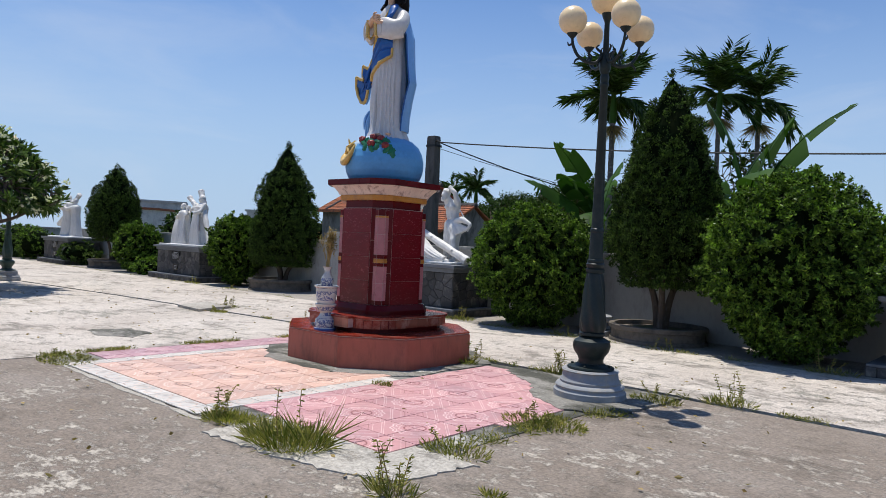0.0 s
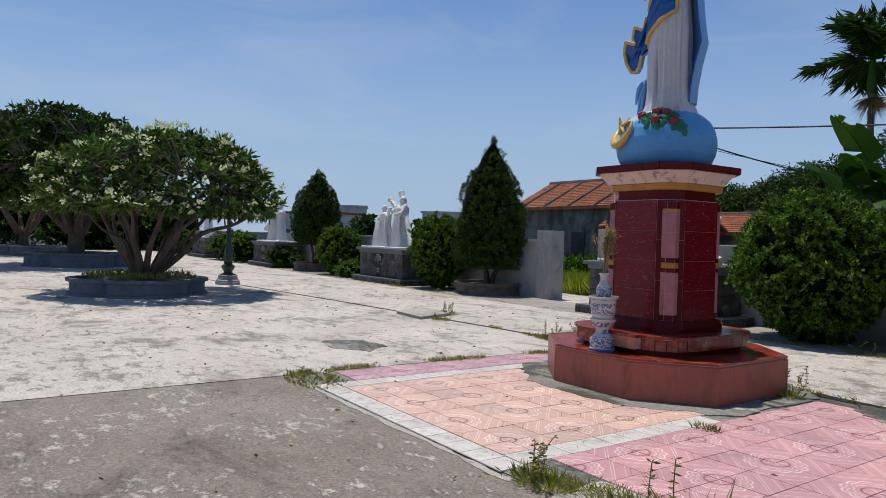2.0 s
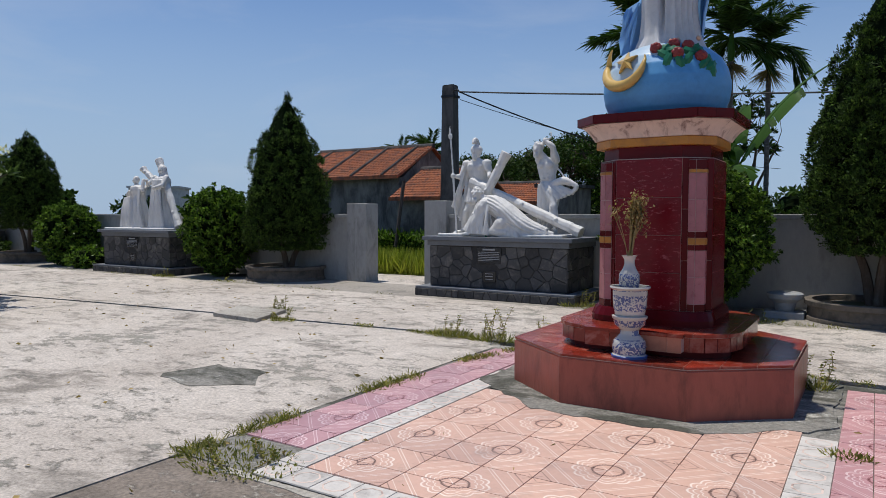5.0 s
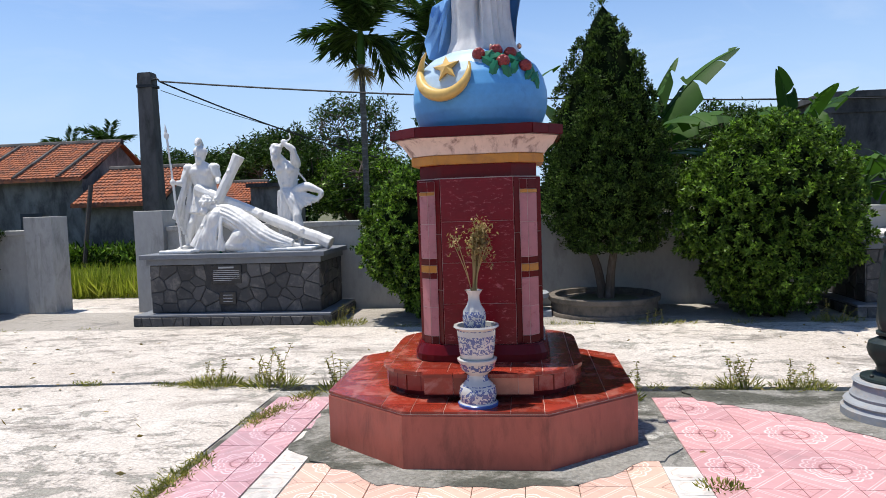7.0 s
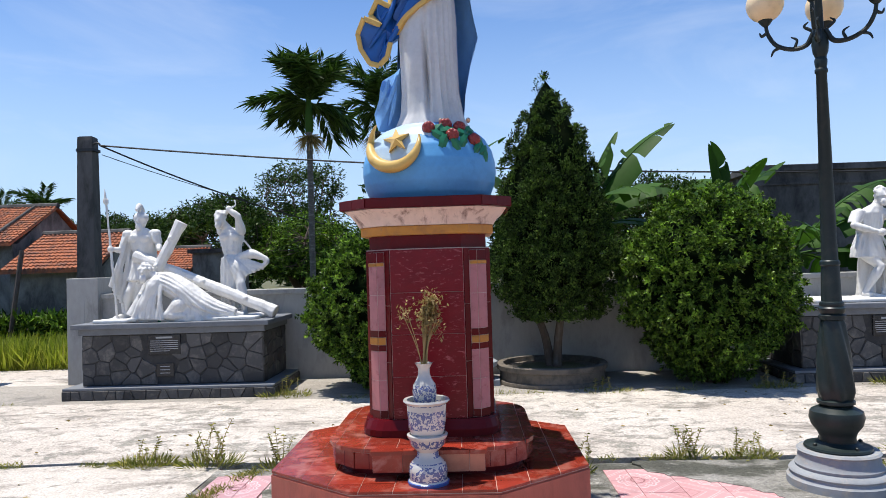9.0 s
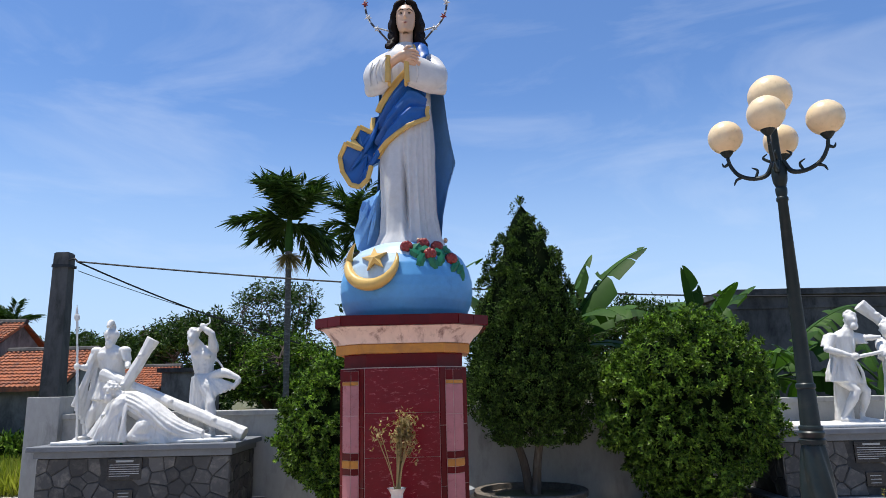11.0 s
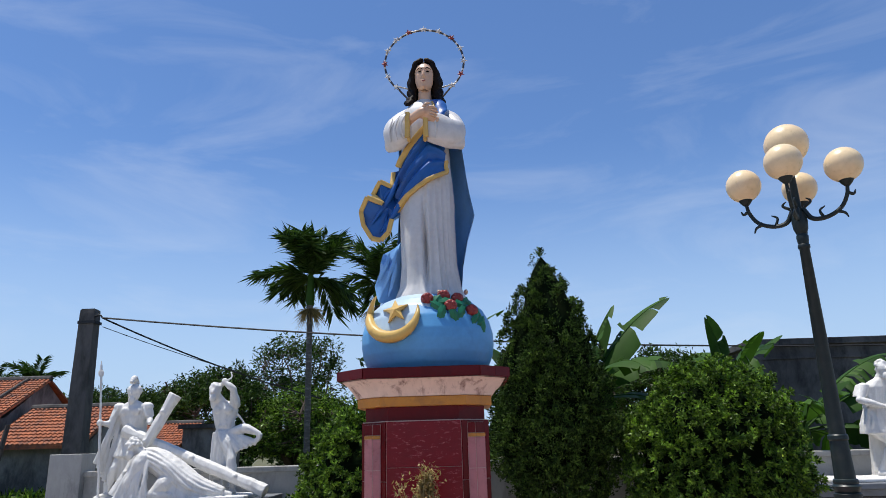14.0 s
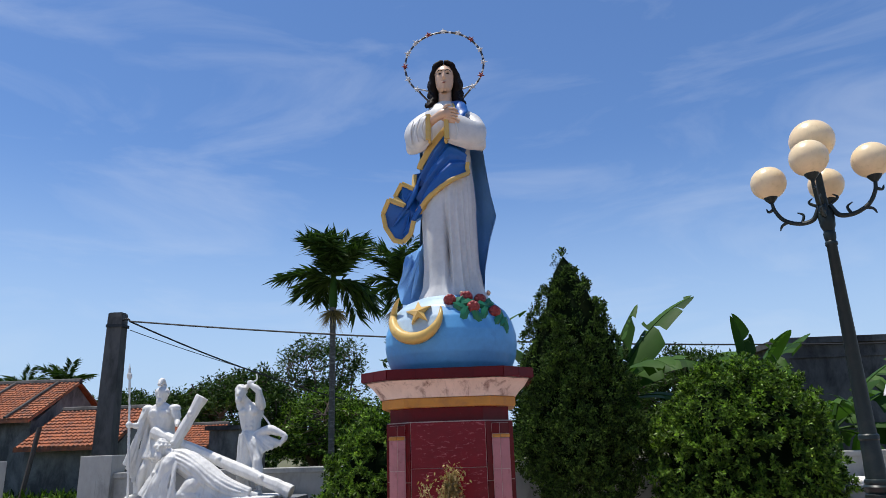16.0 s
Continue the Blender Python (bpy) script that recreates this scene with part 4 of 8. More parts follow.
def robed(bm, x, y, h, lean=(0, 0), wide=0.24, arms=(), seed=0, hood=False):
    """A standing figure in a long robe; lean: how far the shoulders stand off the feet."""
    lx, ly = lean
    s = h / 1.7
    rows = []
    for f, w in ((0, 1.1), (0.1, 1.02), (0.25, 0.92), (0.42, 0.82), (0.56, 0.72), (0.64, 0.78), (0.74, 0.88), (0.8, 0.8), (0.835, 0.42)):
        rows.append((x + lx * f / 0.83, y + ly * f / 0.83, h * f, wide * w * s, wide * w * s * 0.8))
    loft(bm, rows, 32, 0.085, 7, seed)
    hx, hy, hz = x + lx * 1.12, y + ly * 1.15 - 0.02, h * 0.92
    limb(bm, [(x + lx, y + ly, h * 0.82), (hx, hy, h * 0.88)], [0.06 * s, 0.055 * s])
    ball(bm, (hx, hy, hz), (0.082 * s, 0.095 * s, 0.115 * s), 14)
    ball(bm, (hx, hy - 0.095 * s, hz - 0.01), (0.015, 0.02, 0.03), 8)
    if hood:
        ball(bm, (hx, hy + 0.03, hz + 0.01), (0.115 * s, 0.115 * s, 0.14 * s), 14)
        loft(bm, [(hx, hy + 0.06, h * 0.55, 0.2 * s, 0.09 * s), (hx, hy + 0.06, h * 0.75, 0.2 * s, 0.11 * s), (hx, hy + 0.05, h * 0.9, 0.12 * s, 0.1 * s)], 24, 0.06, 6, seed)
    else:
        ball(bm, (hx, hy + 0.025, hz + 0.025), (0.094 * s, 0.1 * s, 0.115 * s), 12)
    for a in arms:
        limb(bm, a, [0.075 * s, 0.062 * s, 0.045 * s][:len(a)])
        ball(bm, a[-1], 0.05 * s, 10)


def beam(bm, a, b, w=0.075):
    a, b = Vector(a), Vector(b)
    n = 10
    pts = [a.lerp(b, k / n) + Vector((0, 0, 0.012 * math.sin(3.1 * k))) for k in range(n + 1)]
    tube(bm, pts, [w * (1.25 if k in (0, n) else 1 + 0.08 * math.sin(2.3 * k)) for k in range(n + 1)], 8)
    for k in (2, 5, 8):
        ball(bm, pts[k] + Vector((0, -w * 0.8, w * 0.4)), w * 0.45, 8)


def sculpture(m, bm, label, voxel=0.013):
    for v in bm.verts:
        v.co.z = max(v.co.z, 0.0)
    box(bm, -1.15, 1.15, -0.45, 0.45, 0.0, 0.045)
    ob = tagged(part("sculpture", bm, STATUE_WHITE, None, "", True), label, "sculpture")
    ob.matrix_basis = m
    mod = ob.modifiers.new("merge", "REMESH")
    mod.mode, mod.voxel_size, mod.use_smooth_shade = "VOXEL", voxel, True
    sm = ob.modifiers.new("soften", "SMOOTH")
    sm.factor, sm.iterations = 0.25, 1
    for tex, strength in ((FOLDS, 0.009), (CHISEL, 0.004)):
        d = ob.modifiers.new("folds", "DISPLACE")
        d.texture, d.strength, d.mid_level, d.texture_coords = tex, strength, 0.5, "LOCAL"
    return ob


TOPZ = 1.02
FOLDS = bpy.data.textures.new("folds", "MARBLE")
FOLDS.noise_scale, FOLDS.turbulence, FOLDS.noise_depth, FOLDS.marble_type = 0.2, 7.0, 2, "SHARP"
CHISEL = bpy.data.textures.new("chisel", "CLOUDS")
CHISEL.noise_scale, CHISEL.noise_depth = 0.045, 2
# the fall under the beam, with a guard and a man raising his arm


def flesh(bm, a, b, c, r):
    """A limb of two bones with swelling muscle: a and c are its ends, b the bend."""
    a, b, c = Vector(a), Vector(b), Vector(c)
    pts = [a.lerp(b, k / 7) for k in range(7)] + [b.lerp(c, k / 8) for k in range(9)]
    rad = [1.0, 1.08, 1.06, 0.98, 0.88, 0.78, 0.70, 0.66, 0.70, 0.74, 0.72, 0.64, 0.54, 0.46, 0.42, 0.42]
    tube(bm, pts, [r * q for q in rad], 12)
    ball(bm, a, r * 1.02, 10)
    ball(bm, b, r * 0.68, 10)


def foot(bm, ankle, toe, r=0.05):
    ankle, toe = Vector(ankle), Vector(toe)
    heel = ankle - (toe - ankle).normalized() * 0.03
    heel.z = 0.085
    tube(bm, [heel, ankle.lerp(toe, 0.5), toe], [r * 0.9, r * 0.85, r * 0.6], 10)
    ball(bm, toe, (r * 0.75, r * 0.75, r * 0.5), 8)


def drape(bm, line, w, n=7, seed=0, deep=0.06):
    """Hanging cloth: ribs of fold run down from a line of points to the second line."""
    top, low = line
    r = random.Random(seed)
    for k in range(n):
        f = k / (n - 1)
        i = f * (len(top) - 1)
        j = min(len(top) - 2, int(i))
        p = Vector(top[j]).lerp(Vector(top[j + 1]), i - j)
        i = f * (len(low) - 1)
        j = min(len(low) - 2, int(i))
        q = Vector(low[j]).lerp(Vector(low[j + 1]), i - j)
        mid = p.lerp(q, 0.5) + Vector((r.uniform(-0.02, 0.02), -deep * (0.5 + 0.5 * (k % 2)), 0))
        tube(bm, curve_points([p, mid, q], 5), [w * (0.62 if k % 2 else 0.9) * (0.7 + 0.06 * m) for m in range(11)], 8)


def hair_cap(bm, c, s=1.0, beard=True):
    c = Vector(c)
    ball(bm, c, (0.082 * s, 0.095 * s, 0.118 * s), 16)
    r = random.Random(3)
    for k in range(26):
        a, e = r.uniform(0, 6.28), r.uniform(-0.1, 1.5)
        v = Vector((math.cos(a) * math.cos(e), math.sin(a) * math.cos(e), math.sin(e)))
        if v.y < -0.55 and v.z < 0.55:
            continue
        ball(bm, c + Vector((v.x * 0.08, v.y * 0.09, v.z * 0.11)) * s + Vector((0, 0.012, 0.01)), 0.03 * s, 8)
    tube(bm, [c + Vector((0, -0.09 * s, 0.03 * s)), c + Vector((0, -0.112 * s, -0.02 * s))], [0.012 * s, 0.018 * s], 8)
    if beard:
        ball(bm, c + Vector((0, -0.075 * s, -0.095 * s)), (0.05 * s, 0.045 * s, 0.06 * s), 10)


bm = bmesh.new()
# the guard: cuirass, kilt, cloak, crested helmet and spear
loft(bm, [(-0.66, 0.12, 0.86, 0.165, 0.13), (-0.67, 0.12, 0.97, 0.15, 0.12), (-0.68, 0.11, 1.10, 0.18, 0.135), (-0.69, 0.11, 1.22, 0.2, 0.13), (-0.69, 0.11, 1.30, 0.15, 0.1), (-0.69, 0.1, 1.35, 0.07, 0.07)], 28, 0.0, 5, 1)
for sx in (-1, 1):
    ball(bm, (-0.69 + 0.075 * sx, 0.0, 1.20), (0.075, 0.035, 0.06), 12)
    ball(bm, (-0.69 + 0.2 * sx, 0.1, 1.27), (0.085, 0.09, 0.06), 12)
    for k in range(4):
        tube(bm, [(-0.69 + (0.19 + 0.022 * k) * sx, 0.02 + 0.03 * k, 1.25), (-0.69 + (0.235 + 0.022 * k) * sx, 0.0 + 0.03 * k, 1.13)], [0.018, 0.014], 6)
for k in range(13):
    a = math.pi * (1.02 + 0.96 * k / 12)
    tube(bm, [(-0.66 + 0.165 * math.cos(a), 0.12 + 0.13 * math.sin(a), 0.9), (-0.66 + 0.235 * math.cos(a), 0.12 + 0.19 * math.sin(a), 0.58)], [0.026, 0.03], 6)
loft(bm, [(-0.66, 0.14, 0.55, 0.23, 0.17), (-0.66, 0.12, 0.9, 0.16, 0.12)], 20, 0.05, 8, 1)
hair_cap(bm, (-0.69, 0.08, 1.455), 0.95)
ball(bm, (-0.69, 0.09, 1.50), (0.1, 0.115, 0.085), 16)
tube(bm, curve_points([(-0.69, -0.04, 1.60), (-0.69, 0.05, 1.67), (-0.69, 0.17, 1.60)], 5), [0.022, 0.028, 0.034, 0.04, 0.044, 0.046, 0.044, 0.04, 0.034, 0.028, 0.022], 8)
tube(bm, [(-0.69, 0.09, 1.56), (-0.69, 0.08, 1.63)], [0.05, 0.025], 10)
flesh(bm, (-0.9, 0.1, 1.25), (-0.98, 0.02, 1.03), (-1.05, -0.1, 1.05), 0.062)
flesh(bm, (-0.49, 0.1, 1.25), (-0.42, 0.06, 1.08), (-0.37, -0.06, 1.02), 0.062)
ball(bm, (-1.055, -0.1, 1.05), 0.045, 10)
limb(bm, [(-0.965, -0.12, 0.03), (-1.05, -0.1, 1.0), (-1.125, -0.08, 1.78)], [0.017, 0.017, 0.017])
loft(bm, [(-1.118, -0.08, 1.68, 0.012, 0.012), (-1.12, -0.08, 1.72, 0.042, 0.022), (-1.125, -0.08, 1.77, 0.046, 0.022), (-1.13, -0.08, 1.80, 0.022, 0.016), (-1.14, -0.08, 1.95, 0.004, 0.004)], 10)
flesh(bm, (-0.76, 0.12, 0.62), (-0.84, -0.02, 0.42), (-0.92, 0.05, 0.10), 0.085)
foot(bm, (-0.92, 0.05, 0.07), (-1.0, -0.12, 0.05))
flesh(bm, (-0.6, 0.14, 0.62), (-0.58, 0.02, 0.38), (-0.62, 0.12, 0.10), 0.085)
foot(bm, (-0.62, 0.12, 0.07), (-0.66, -0.04, 0.05))
loft(bm, [(-0.8, 0.3, 0.06, 0.3, 0.08), (-0.82, 0.3, 0.5, 0.27, 0.09), (-0.76, 0.24, 1.0, 0.22, 0.08), (-0.7, 0.2, 1.3, 0.2, 0.08)], 36, 0.11, 8, 3)
drape(bm, ([(-0.88, 0.06, 1.24), (-0.84, 0.2, 1.2)], [(-1.12, 0.02, 0.5), (-0.95, 0.2, 0.08)]), 0.036, 8, seed=2)
drape(bm, ([(-0.74, 0.0, 0.92), (-0.56, 0.02, 0.92)], [(-0.78, 0.06, 0.16), (-0.5, 0.1, 0.22)]), 0.034, 8, seed=5, deep=0.03)
beam(bm, (-0.74, 0.0, 0.94), (1.36, -0.2, 0.085), 0.08)
beam(bm, (-0.02, -0.06, 1.41), (-0.7, -0.2, 0.08), 0.078)
# the fallen man, sunk forward on one arm under the beam
SPINE = [Vector(p) for p in ((-0.27, -0.3, 0.56), (-0.08, -0.3, 0.50), (0.12, -0.3, 0.38), (0.34, -0.3, 0.22), (0.56, -0.29, 0.14), (0.82, -0.28, 0.085))]
GIRTH = [0.125, 0.17, 0.18, 0.17, 0.125, 0.07]
fine = curve_points(SPINE, 6)
tube(bm, fine, [float(np.interp(k / 6, range(6), GIRTH)) for k in range(len(fine))], 20)
for k, w in enumerate((112, 88, 66, 45, 24, 2, -22)):
    arc = []
    for i in range(6):
        a = radians(w - 9 * i + 6 * math.sin(1.7 * i + k))
        g = GIRTH[i] * 1.0
        arc.append(SPINE[i] + Vector((0.0, -g * math.cos(a), max(-SPINE[i].z + 0.05, g * math.sin(a)))))
    tube(bm, curve_points(arc, 4), [0.010 + 0.016 * math.sin(math.pi * m / 20) for m in range(21)], 8)
loft(bm, [(0.2, -0.3, 0.0, 0.46, 0.2), (0.2, -0.3, 0.08, 0.38, 0.19), (0.16, -0.3, 0.3, 0.2, 0.14)], 44, 0.07, 11, 1)
flesh(bm, (-0.26, -0.4, 0.54), (-0.38, -0.44, 0.30), (-0.5, -0.44, 0.05), 0.1)
drape(bm, ([(-0.34, -0.42, 0.52), (-0.16, -0.46, 0.5)], [(-0.56, -0.46, 0.05), (-0.14, -0.5, 0.03)]), 0.036, 8, seed=8, deep=0.03)
flesh(bm, (-0.34, -0.2, 0.52), (-0.5, -0.22, 0.3), (-0.66, -0.26, 0.05), 0.085)
tube(bm, [(-0.52, -0.46, 0.05), (-0.64, -0.5, 0.04)], [0.045, 0.025], 8)
flesh(bm, (0.1, -0.42, 0.24), (-0.06, -0.46, 0.1), (0.2, -0.46, 0.07), 0.11)
tube(bm, [(0.8, -0.28, 0.08), (0.92, -0.26, 0.06)], [0.05, 0.03], 8)
limb(bm, [(-0.28, -0.3, 0.60), (-0.38, -0.33, 0.68)], [0.075, 0.062])
hair_cap(bm, (-0.43, -0.36, 0.70), 1.0)
for k in range(10):
    a = 0.628 * k
    ball(bm, (-0.42 + 0.095 * math.cos(a), -0.35 + 0.1 * math.sin(a), 0.74), 0.024, 6)
# the man with the scourge: bare chest, arm over his head, cloth flying from the hip
loft(bm, [(0.68, 0.1, 0.80, 0.16, 0.12), (0.66, 0.1, 0.92, 0.13, 0.1), (0.645, 0.1, 1.06, 0.155, 0.115), (0.65, 0.1, 1.18, 0.185, 0.12), (0.64, 0.1, 1.27, 0.15, 0.1), (0.6, 0.08, 1.32, 0.06, 0.06)], 26)
for sx in (-1, 1):
    ball(bm, (0.645 + 0.075 * sx, -0.005, 1.18), (0.07, 0.035, 0.05), 12)
    for k in range(3):
        ball(bm, (0.655 + 0.035 * sx, 0.005, 1.09 - 0.06 * k), (0.03, 0.022, 0.026), 8)
limb(bm, [(0.6, 0.08, 1.3), (0.54, 0.04, 1.38)], [0.065, 0.06])
hair_cap(bm, (0.515, 0.0, 1.435), 0.95)
flesh(bm, (0.5, 0.08, 1.26), (0.5, 0.1, 1.5), (0.64, 0.02, 1.56), 0.062)
flesh(bm, (0.8, 0.08, 1.26), (0.79, -0.02, 1.47), (0.64, -0.04, 1.585), 0.066)
ball(bm, (0.66, -0.02, 1.58), 0.045, 10)
tube(bm, curve_points([(0.66, 0.0, 1.58), (0.74, 0.03, 1.64), (0.72, 0.05, 1.72)], 4), 0.014, 6)
tube(bm, curve_points([(0.76, 0.1, 1.2), (0.88, 0.12, 1.06), (0.96, 0.12, 0.93)], 4), 0.013, 6)
loft(bm, [(0.66, 0.13, 0.14, 0.12, 0.1), (0.65, 0.13, 0.45, 0.15, 0.13), (0.68, 0.12, 0.7, 0.19, 0.16), (0.67, 0.1, 0.9, 0.145, 0.115)], 36, 0.10, 8, 4)
drape(bm, ([(0.53, 0.02, 0.88), (0.8, 0.0, 0.88)], [(0.54, 0.04, 0.2), (0.74, 0.0, 0.32)]), 0.034, 8, seed=11, deep=0.03)
drape(bm, ([(0.6, -0.03, 0.9), (0.82, 0.02, 0.86)], [(0.8, -0.06, 0.56), (1.14, 0.04, 0.72)]), 0.04, 7, seed=12, deep=0.03)
tube(bm, curve_points([(0.78, 0.04, 0.86), (0.95, 0.03, 0.92), (1.08, 0.03, 0.88), (1.18, 0.03, 0.82), (1.12, 0.02, 0.72)], 4), [0.06, 0.066, 0.07, 0.07, 0.068, 0.064, 0.06, 0.055, 0.05, 0.045, 0.04, 0.04, 0.04, 0.04, 0.036, 0.03, 0.02], 10)
flesh(bm, (0.76, 0.05, 0.72), (0.83, -0.08, 0.50), (0.87, -0.06, 0.10), 0.095)
foot(bm, (0.87, -0.06, 0.07), (0.77, -0.2, 0.05))
foot(bm, (0.62, 0.16, 0.07), (0.56, 0.02, 0.05))
sculpture(pose(-8.8, 11.42, TOPZ), bm, "white painted sculpture group with a fallen beam bearer and guards", 0.011)
# the meeting: three robed figures and a leaning beam
bm = bmesh.new()
beam(bm, (0.32, 0.08, 1.7), (1.28, -0.1, 0.07), 0.08)
beam(bm, (-0.2, 0.0, 1.5), (0.45, 0.1, 0.95), 0.075)
robed(bm, -0.62, -0.05, 1.08, (0.08, 0), 0.25, [[(-0.45, -0.1, 0.86), (-0.32, -0.25, 0.82), (-0.22, -0.28, 0.9)]], 1, True)
drape(bm, ([(-0.72, -0.14, 0.8), (-0.45, -0.16, 0.8)], [(-0.8, -0.2, 0.02), (-0.42, -0.22, 0.02)]), 0.045, 7, seed=21, deep=0.04)
robed(bm, -0.1, -0.08, 1.3, (-0.1, -0.08), 0.32, [[(-0.34, -0.12, 1.0), (-0.42, -0.28, 0.85), (-0.3, -0.32, 0.92)], [(0.04, -0.12, 1.02), (0.14, -0.26, 0.95), (0.1, -0.2, 1.2)]], 2)
drape(bm, ([(-0.36, -0.2, 1.0), (0.02, -0.24, 1.0)], [(-0.3, -0.3, 0.02), (0.16, -0.28, 0.02)]), 0.05, 8, seed=22, deep=0.05)
robed(bm, 0.55, 0.02, 1.55, (-0.02, 0), 0.27, [[(0.36, -0.06, 1.25), (0.28, -0.2, 1.08), (0.34, -0.28, 1.18)], [(0.7, 0, 1.25), (0.74, -0.14, 1.05), (0.58, -0.26, 1.0)]], 4, True)
drape(bm, ([(0.4, -0.14, 1.2), (0.68, -0.14, 1.2)], [(0.34, -0.22, 0.02), (0.8, -0.18, 0.02)]), 0.045, 8, seed=23, deep=0.04)
sculpture(pose(-18.65, 11.42, TOPZ), bm, "white painted sculpture group of robed figures round a leaning beam", 0.016)
bm = bmesh.new()
beam(bm, (0.5, 0.1, 1.72), (-0.95, -0.12, 0.5), 0.08)
robed(bm, 0.55, 0.0, 1.55, (-0.12, 0), 0.28, [[(0.35, -0.1, 1.2), (0.2, -0.28, 1.1), (0.1, -0.3, 1.2)]], 1)
robed(bm, -0.1, -0.05, 1.68, (0.05, -0.05), 0.29, [[(-0.25, -0.1, 1.3), (-0.4, -0.28, 1.15), (-0.2, -0.34, 1.2)]], 6, True)
robed(bm, -0.7, 0.05, 1.45, (0.1, 0), 0.27, [[(-0.5, -0.05, 1.15), (-0.4, -0.2, 1.1), (-0.3, -0.25, 1.2)]], 3, True)
sculpture(pose(-28.15, 11.42, TOPZ), bm, "far white painted sculpture group of three robed figures", 0.03)
bm = bmesh.new()
robed(bm, -0.35, 0.0, 1.5, (0.12, 0), 0.28, [[(-0.2, -0.1, 1.2), (0.0, -0.28, 1.1), (0.1, -0.3, 1.2)]], 5)
robed(bm, 0.3, -0.05, 1.6, (-0.1, -0.05), 0.29, [[(0.15, -0.1, 1.3), (0.0, -0.28, 1.15), (0.1, -0.34, 1.2)]], 7, True)
sculpture(pose(-37.9, 11.42, TOPZ), bm, "distant white painted sculpture group of two robed figures", 0.035)
# the helper who takes up the beam
bm = bmesh.new()
loft(bm, [(-0.14, 0.05, 0.60, 0.225, 0.18), (-0.15, 0.05, 0.74, 0.2, 0.16), (-0.13, 0.04, 0.92, 0.15, 0.12), (-0.12, 0.02, 1.08, 0.17, 0.125), (-0.11, 0.0, 1.22, 0.185, 0.12), (-0.07, -0.01, 1.3, 0.12, 0.09), (-0.03, -0.02, 1.35, 0.06, 0.06)], 36, 0.07, 8, 2)
drape(bm, ([(-0.27, -0.02, 0.92), (-0.02, -0.06, 0.92)], [(-0.36, -0.02, 0.60), (0.06, -0.1, 0.56)]), 0.032, 8, seed=3, deep=0.04)
drape(bm, ([(-0.22, -0.06, 1.22), (0.0, -0.1, 1.22)], [(-0.24, -0.05, 0.96), (-0.04, -0.08, 0.94)]), 0.02, 6, seed=4, deep=0.02)
limb(bm, [(-0.04, -0.02, 1.32), (0.0, -0.05, 1.4)], [0.065, 0.06])
hair_cap(bm, (0.01, -0.06, 1.46), 1.0)
flesh(bm, (-0.27, 0.0, 1.22), (-0.4, -0.1, 1.05), (-0.12, -0.24, 0.94), 0.068)
loft(bm, [(-0.36, -0.04, 1.1, 0.085, 0.08), (-0.27, 0.0, 1.26, 0.085, 0.09)], 18, 0.05, 6, 2)
flesh(bm, (0.04, 0.0, 1.22), (0.16, -0.14, 1.2), (0.32, -0.2, 1.2), 0.062)
loft(bm, [(0.12, -0.08, 1.12, 0.07, 0.08), (0.04, 0.0, 1.25, 0.085, 0.09)], 18, 0.05, 6, 5)
limb(bm, [(-0.14, -0.25, 0.92), (0.3, -0.27, 1.0)], [0.022, 0.024])
ball(bm, (-0.1, -0.25, 0.94), 0.05, 10)
flesh(bm, (-0.2, 0.02, 0.66), (-0.06, -0.1, 0.47), (-0.24, -0.02, 0.12), 0.09)
foot(bm, (-0.25, -0.02, 0.07), (-0.08, -0.14, 0.05))
flesh(bm, (-0.03, 0.06, 0.66), (0.12, -0.02, 0.46), (0.07, 0.08, 0.12), 0.09)
foot(bm, (0.07, 0.08, 0.07), (0.22, -0.02, 0.05))
loft(bm, [(-0.1, 0.22, 0.0, 0.14, 0.12), (-0.1, 0.2, 0.6, 0.09, 0.08)], 16, 0.06, 5, 1)
beam(bm, (0.2, 0.0, 1.68), (1.12, -0.2, 0.75), 0.08)
beam(bm, (0.38, -0.12, 0.9), (0.95, 0.15, 1.95), 0.078)
# the bowed beam bearer
loft(bm, [(0.6, 0.0, 0.03, 0.25, 0.2), (0.6, 0.0, 0.3, 0.2, 0.17), (0.62, 0.0, 0.7, 0.19, 0.16), (0.58, -0.03, 0.95, 0.18, 0.15), (0.53, -0.06, 1.12, 0.19, 0.14), (0.5, -0.08, 1.2, 0.1, 0.09)], 36, 0.1, 8, 6)
drape(bm, ([(0.44, -0.14, 1.1), (0.62, -0.16, 1.1)], [(0.36, -0.14, 0.1), (0.7, -0.16, 0.08)]), 0.034, 9, seed=6, deep=0.05)
flesh(bm, (0.38, -0.1, 1.12), (0.3, -0.26, 0.95), (0.5, -0.34, 1.05), 0.085)
flesh(bm, (0.66, -0.1, 1.1), (0.5, -0.3, 0.92), (0.28, -0.3, 0.88), 0.085)
drape(bm, ([(0.36, -0.3, 1.0), (0.56, -0.32, 0.98)], [(0.3, -0.3, 0.8), (0.5, -0.32, 0.78)]), 0.03, 6, seed=7, deep=0.02)
hair_cap(bm, (0.44, -0.16, 1.3), 1.0)
foot(bm, (0.36, -0.06, 0.07), (0.32, -0.22, 0.05))
sculpture(pose(1.1, 11.42, TOPZ), bm, "white painted sculpture group of men lifting a beam", 0.011)

# ---- the great statue ----


def paint(name, colour, dirt, rough=0.4):
    return weathered(name, colour, dirt, rough, 2.5, 25, (0.58, 0.8), 0.06, 0.07)


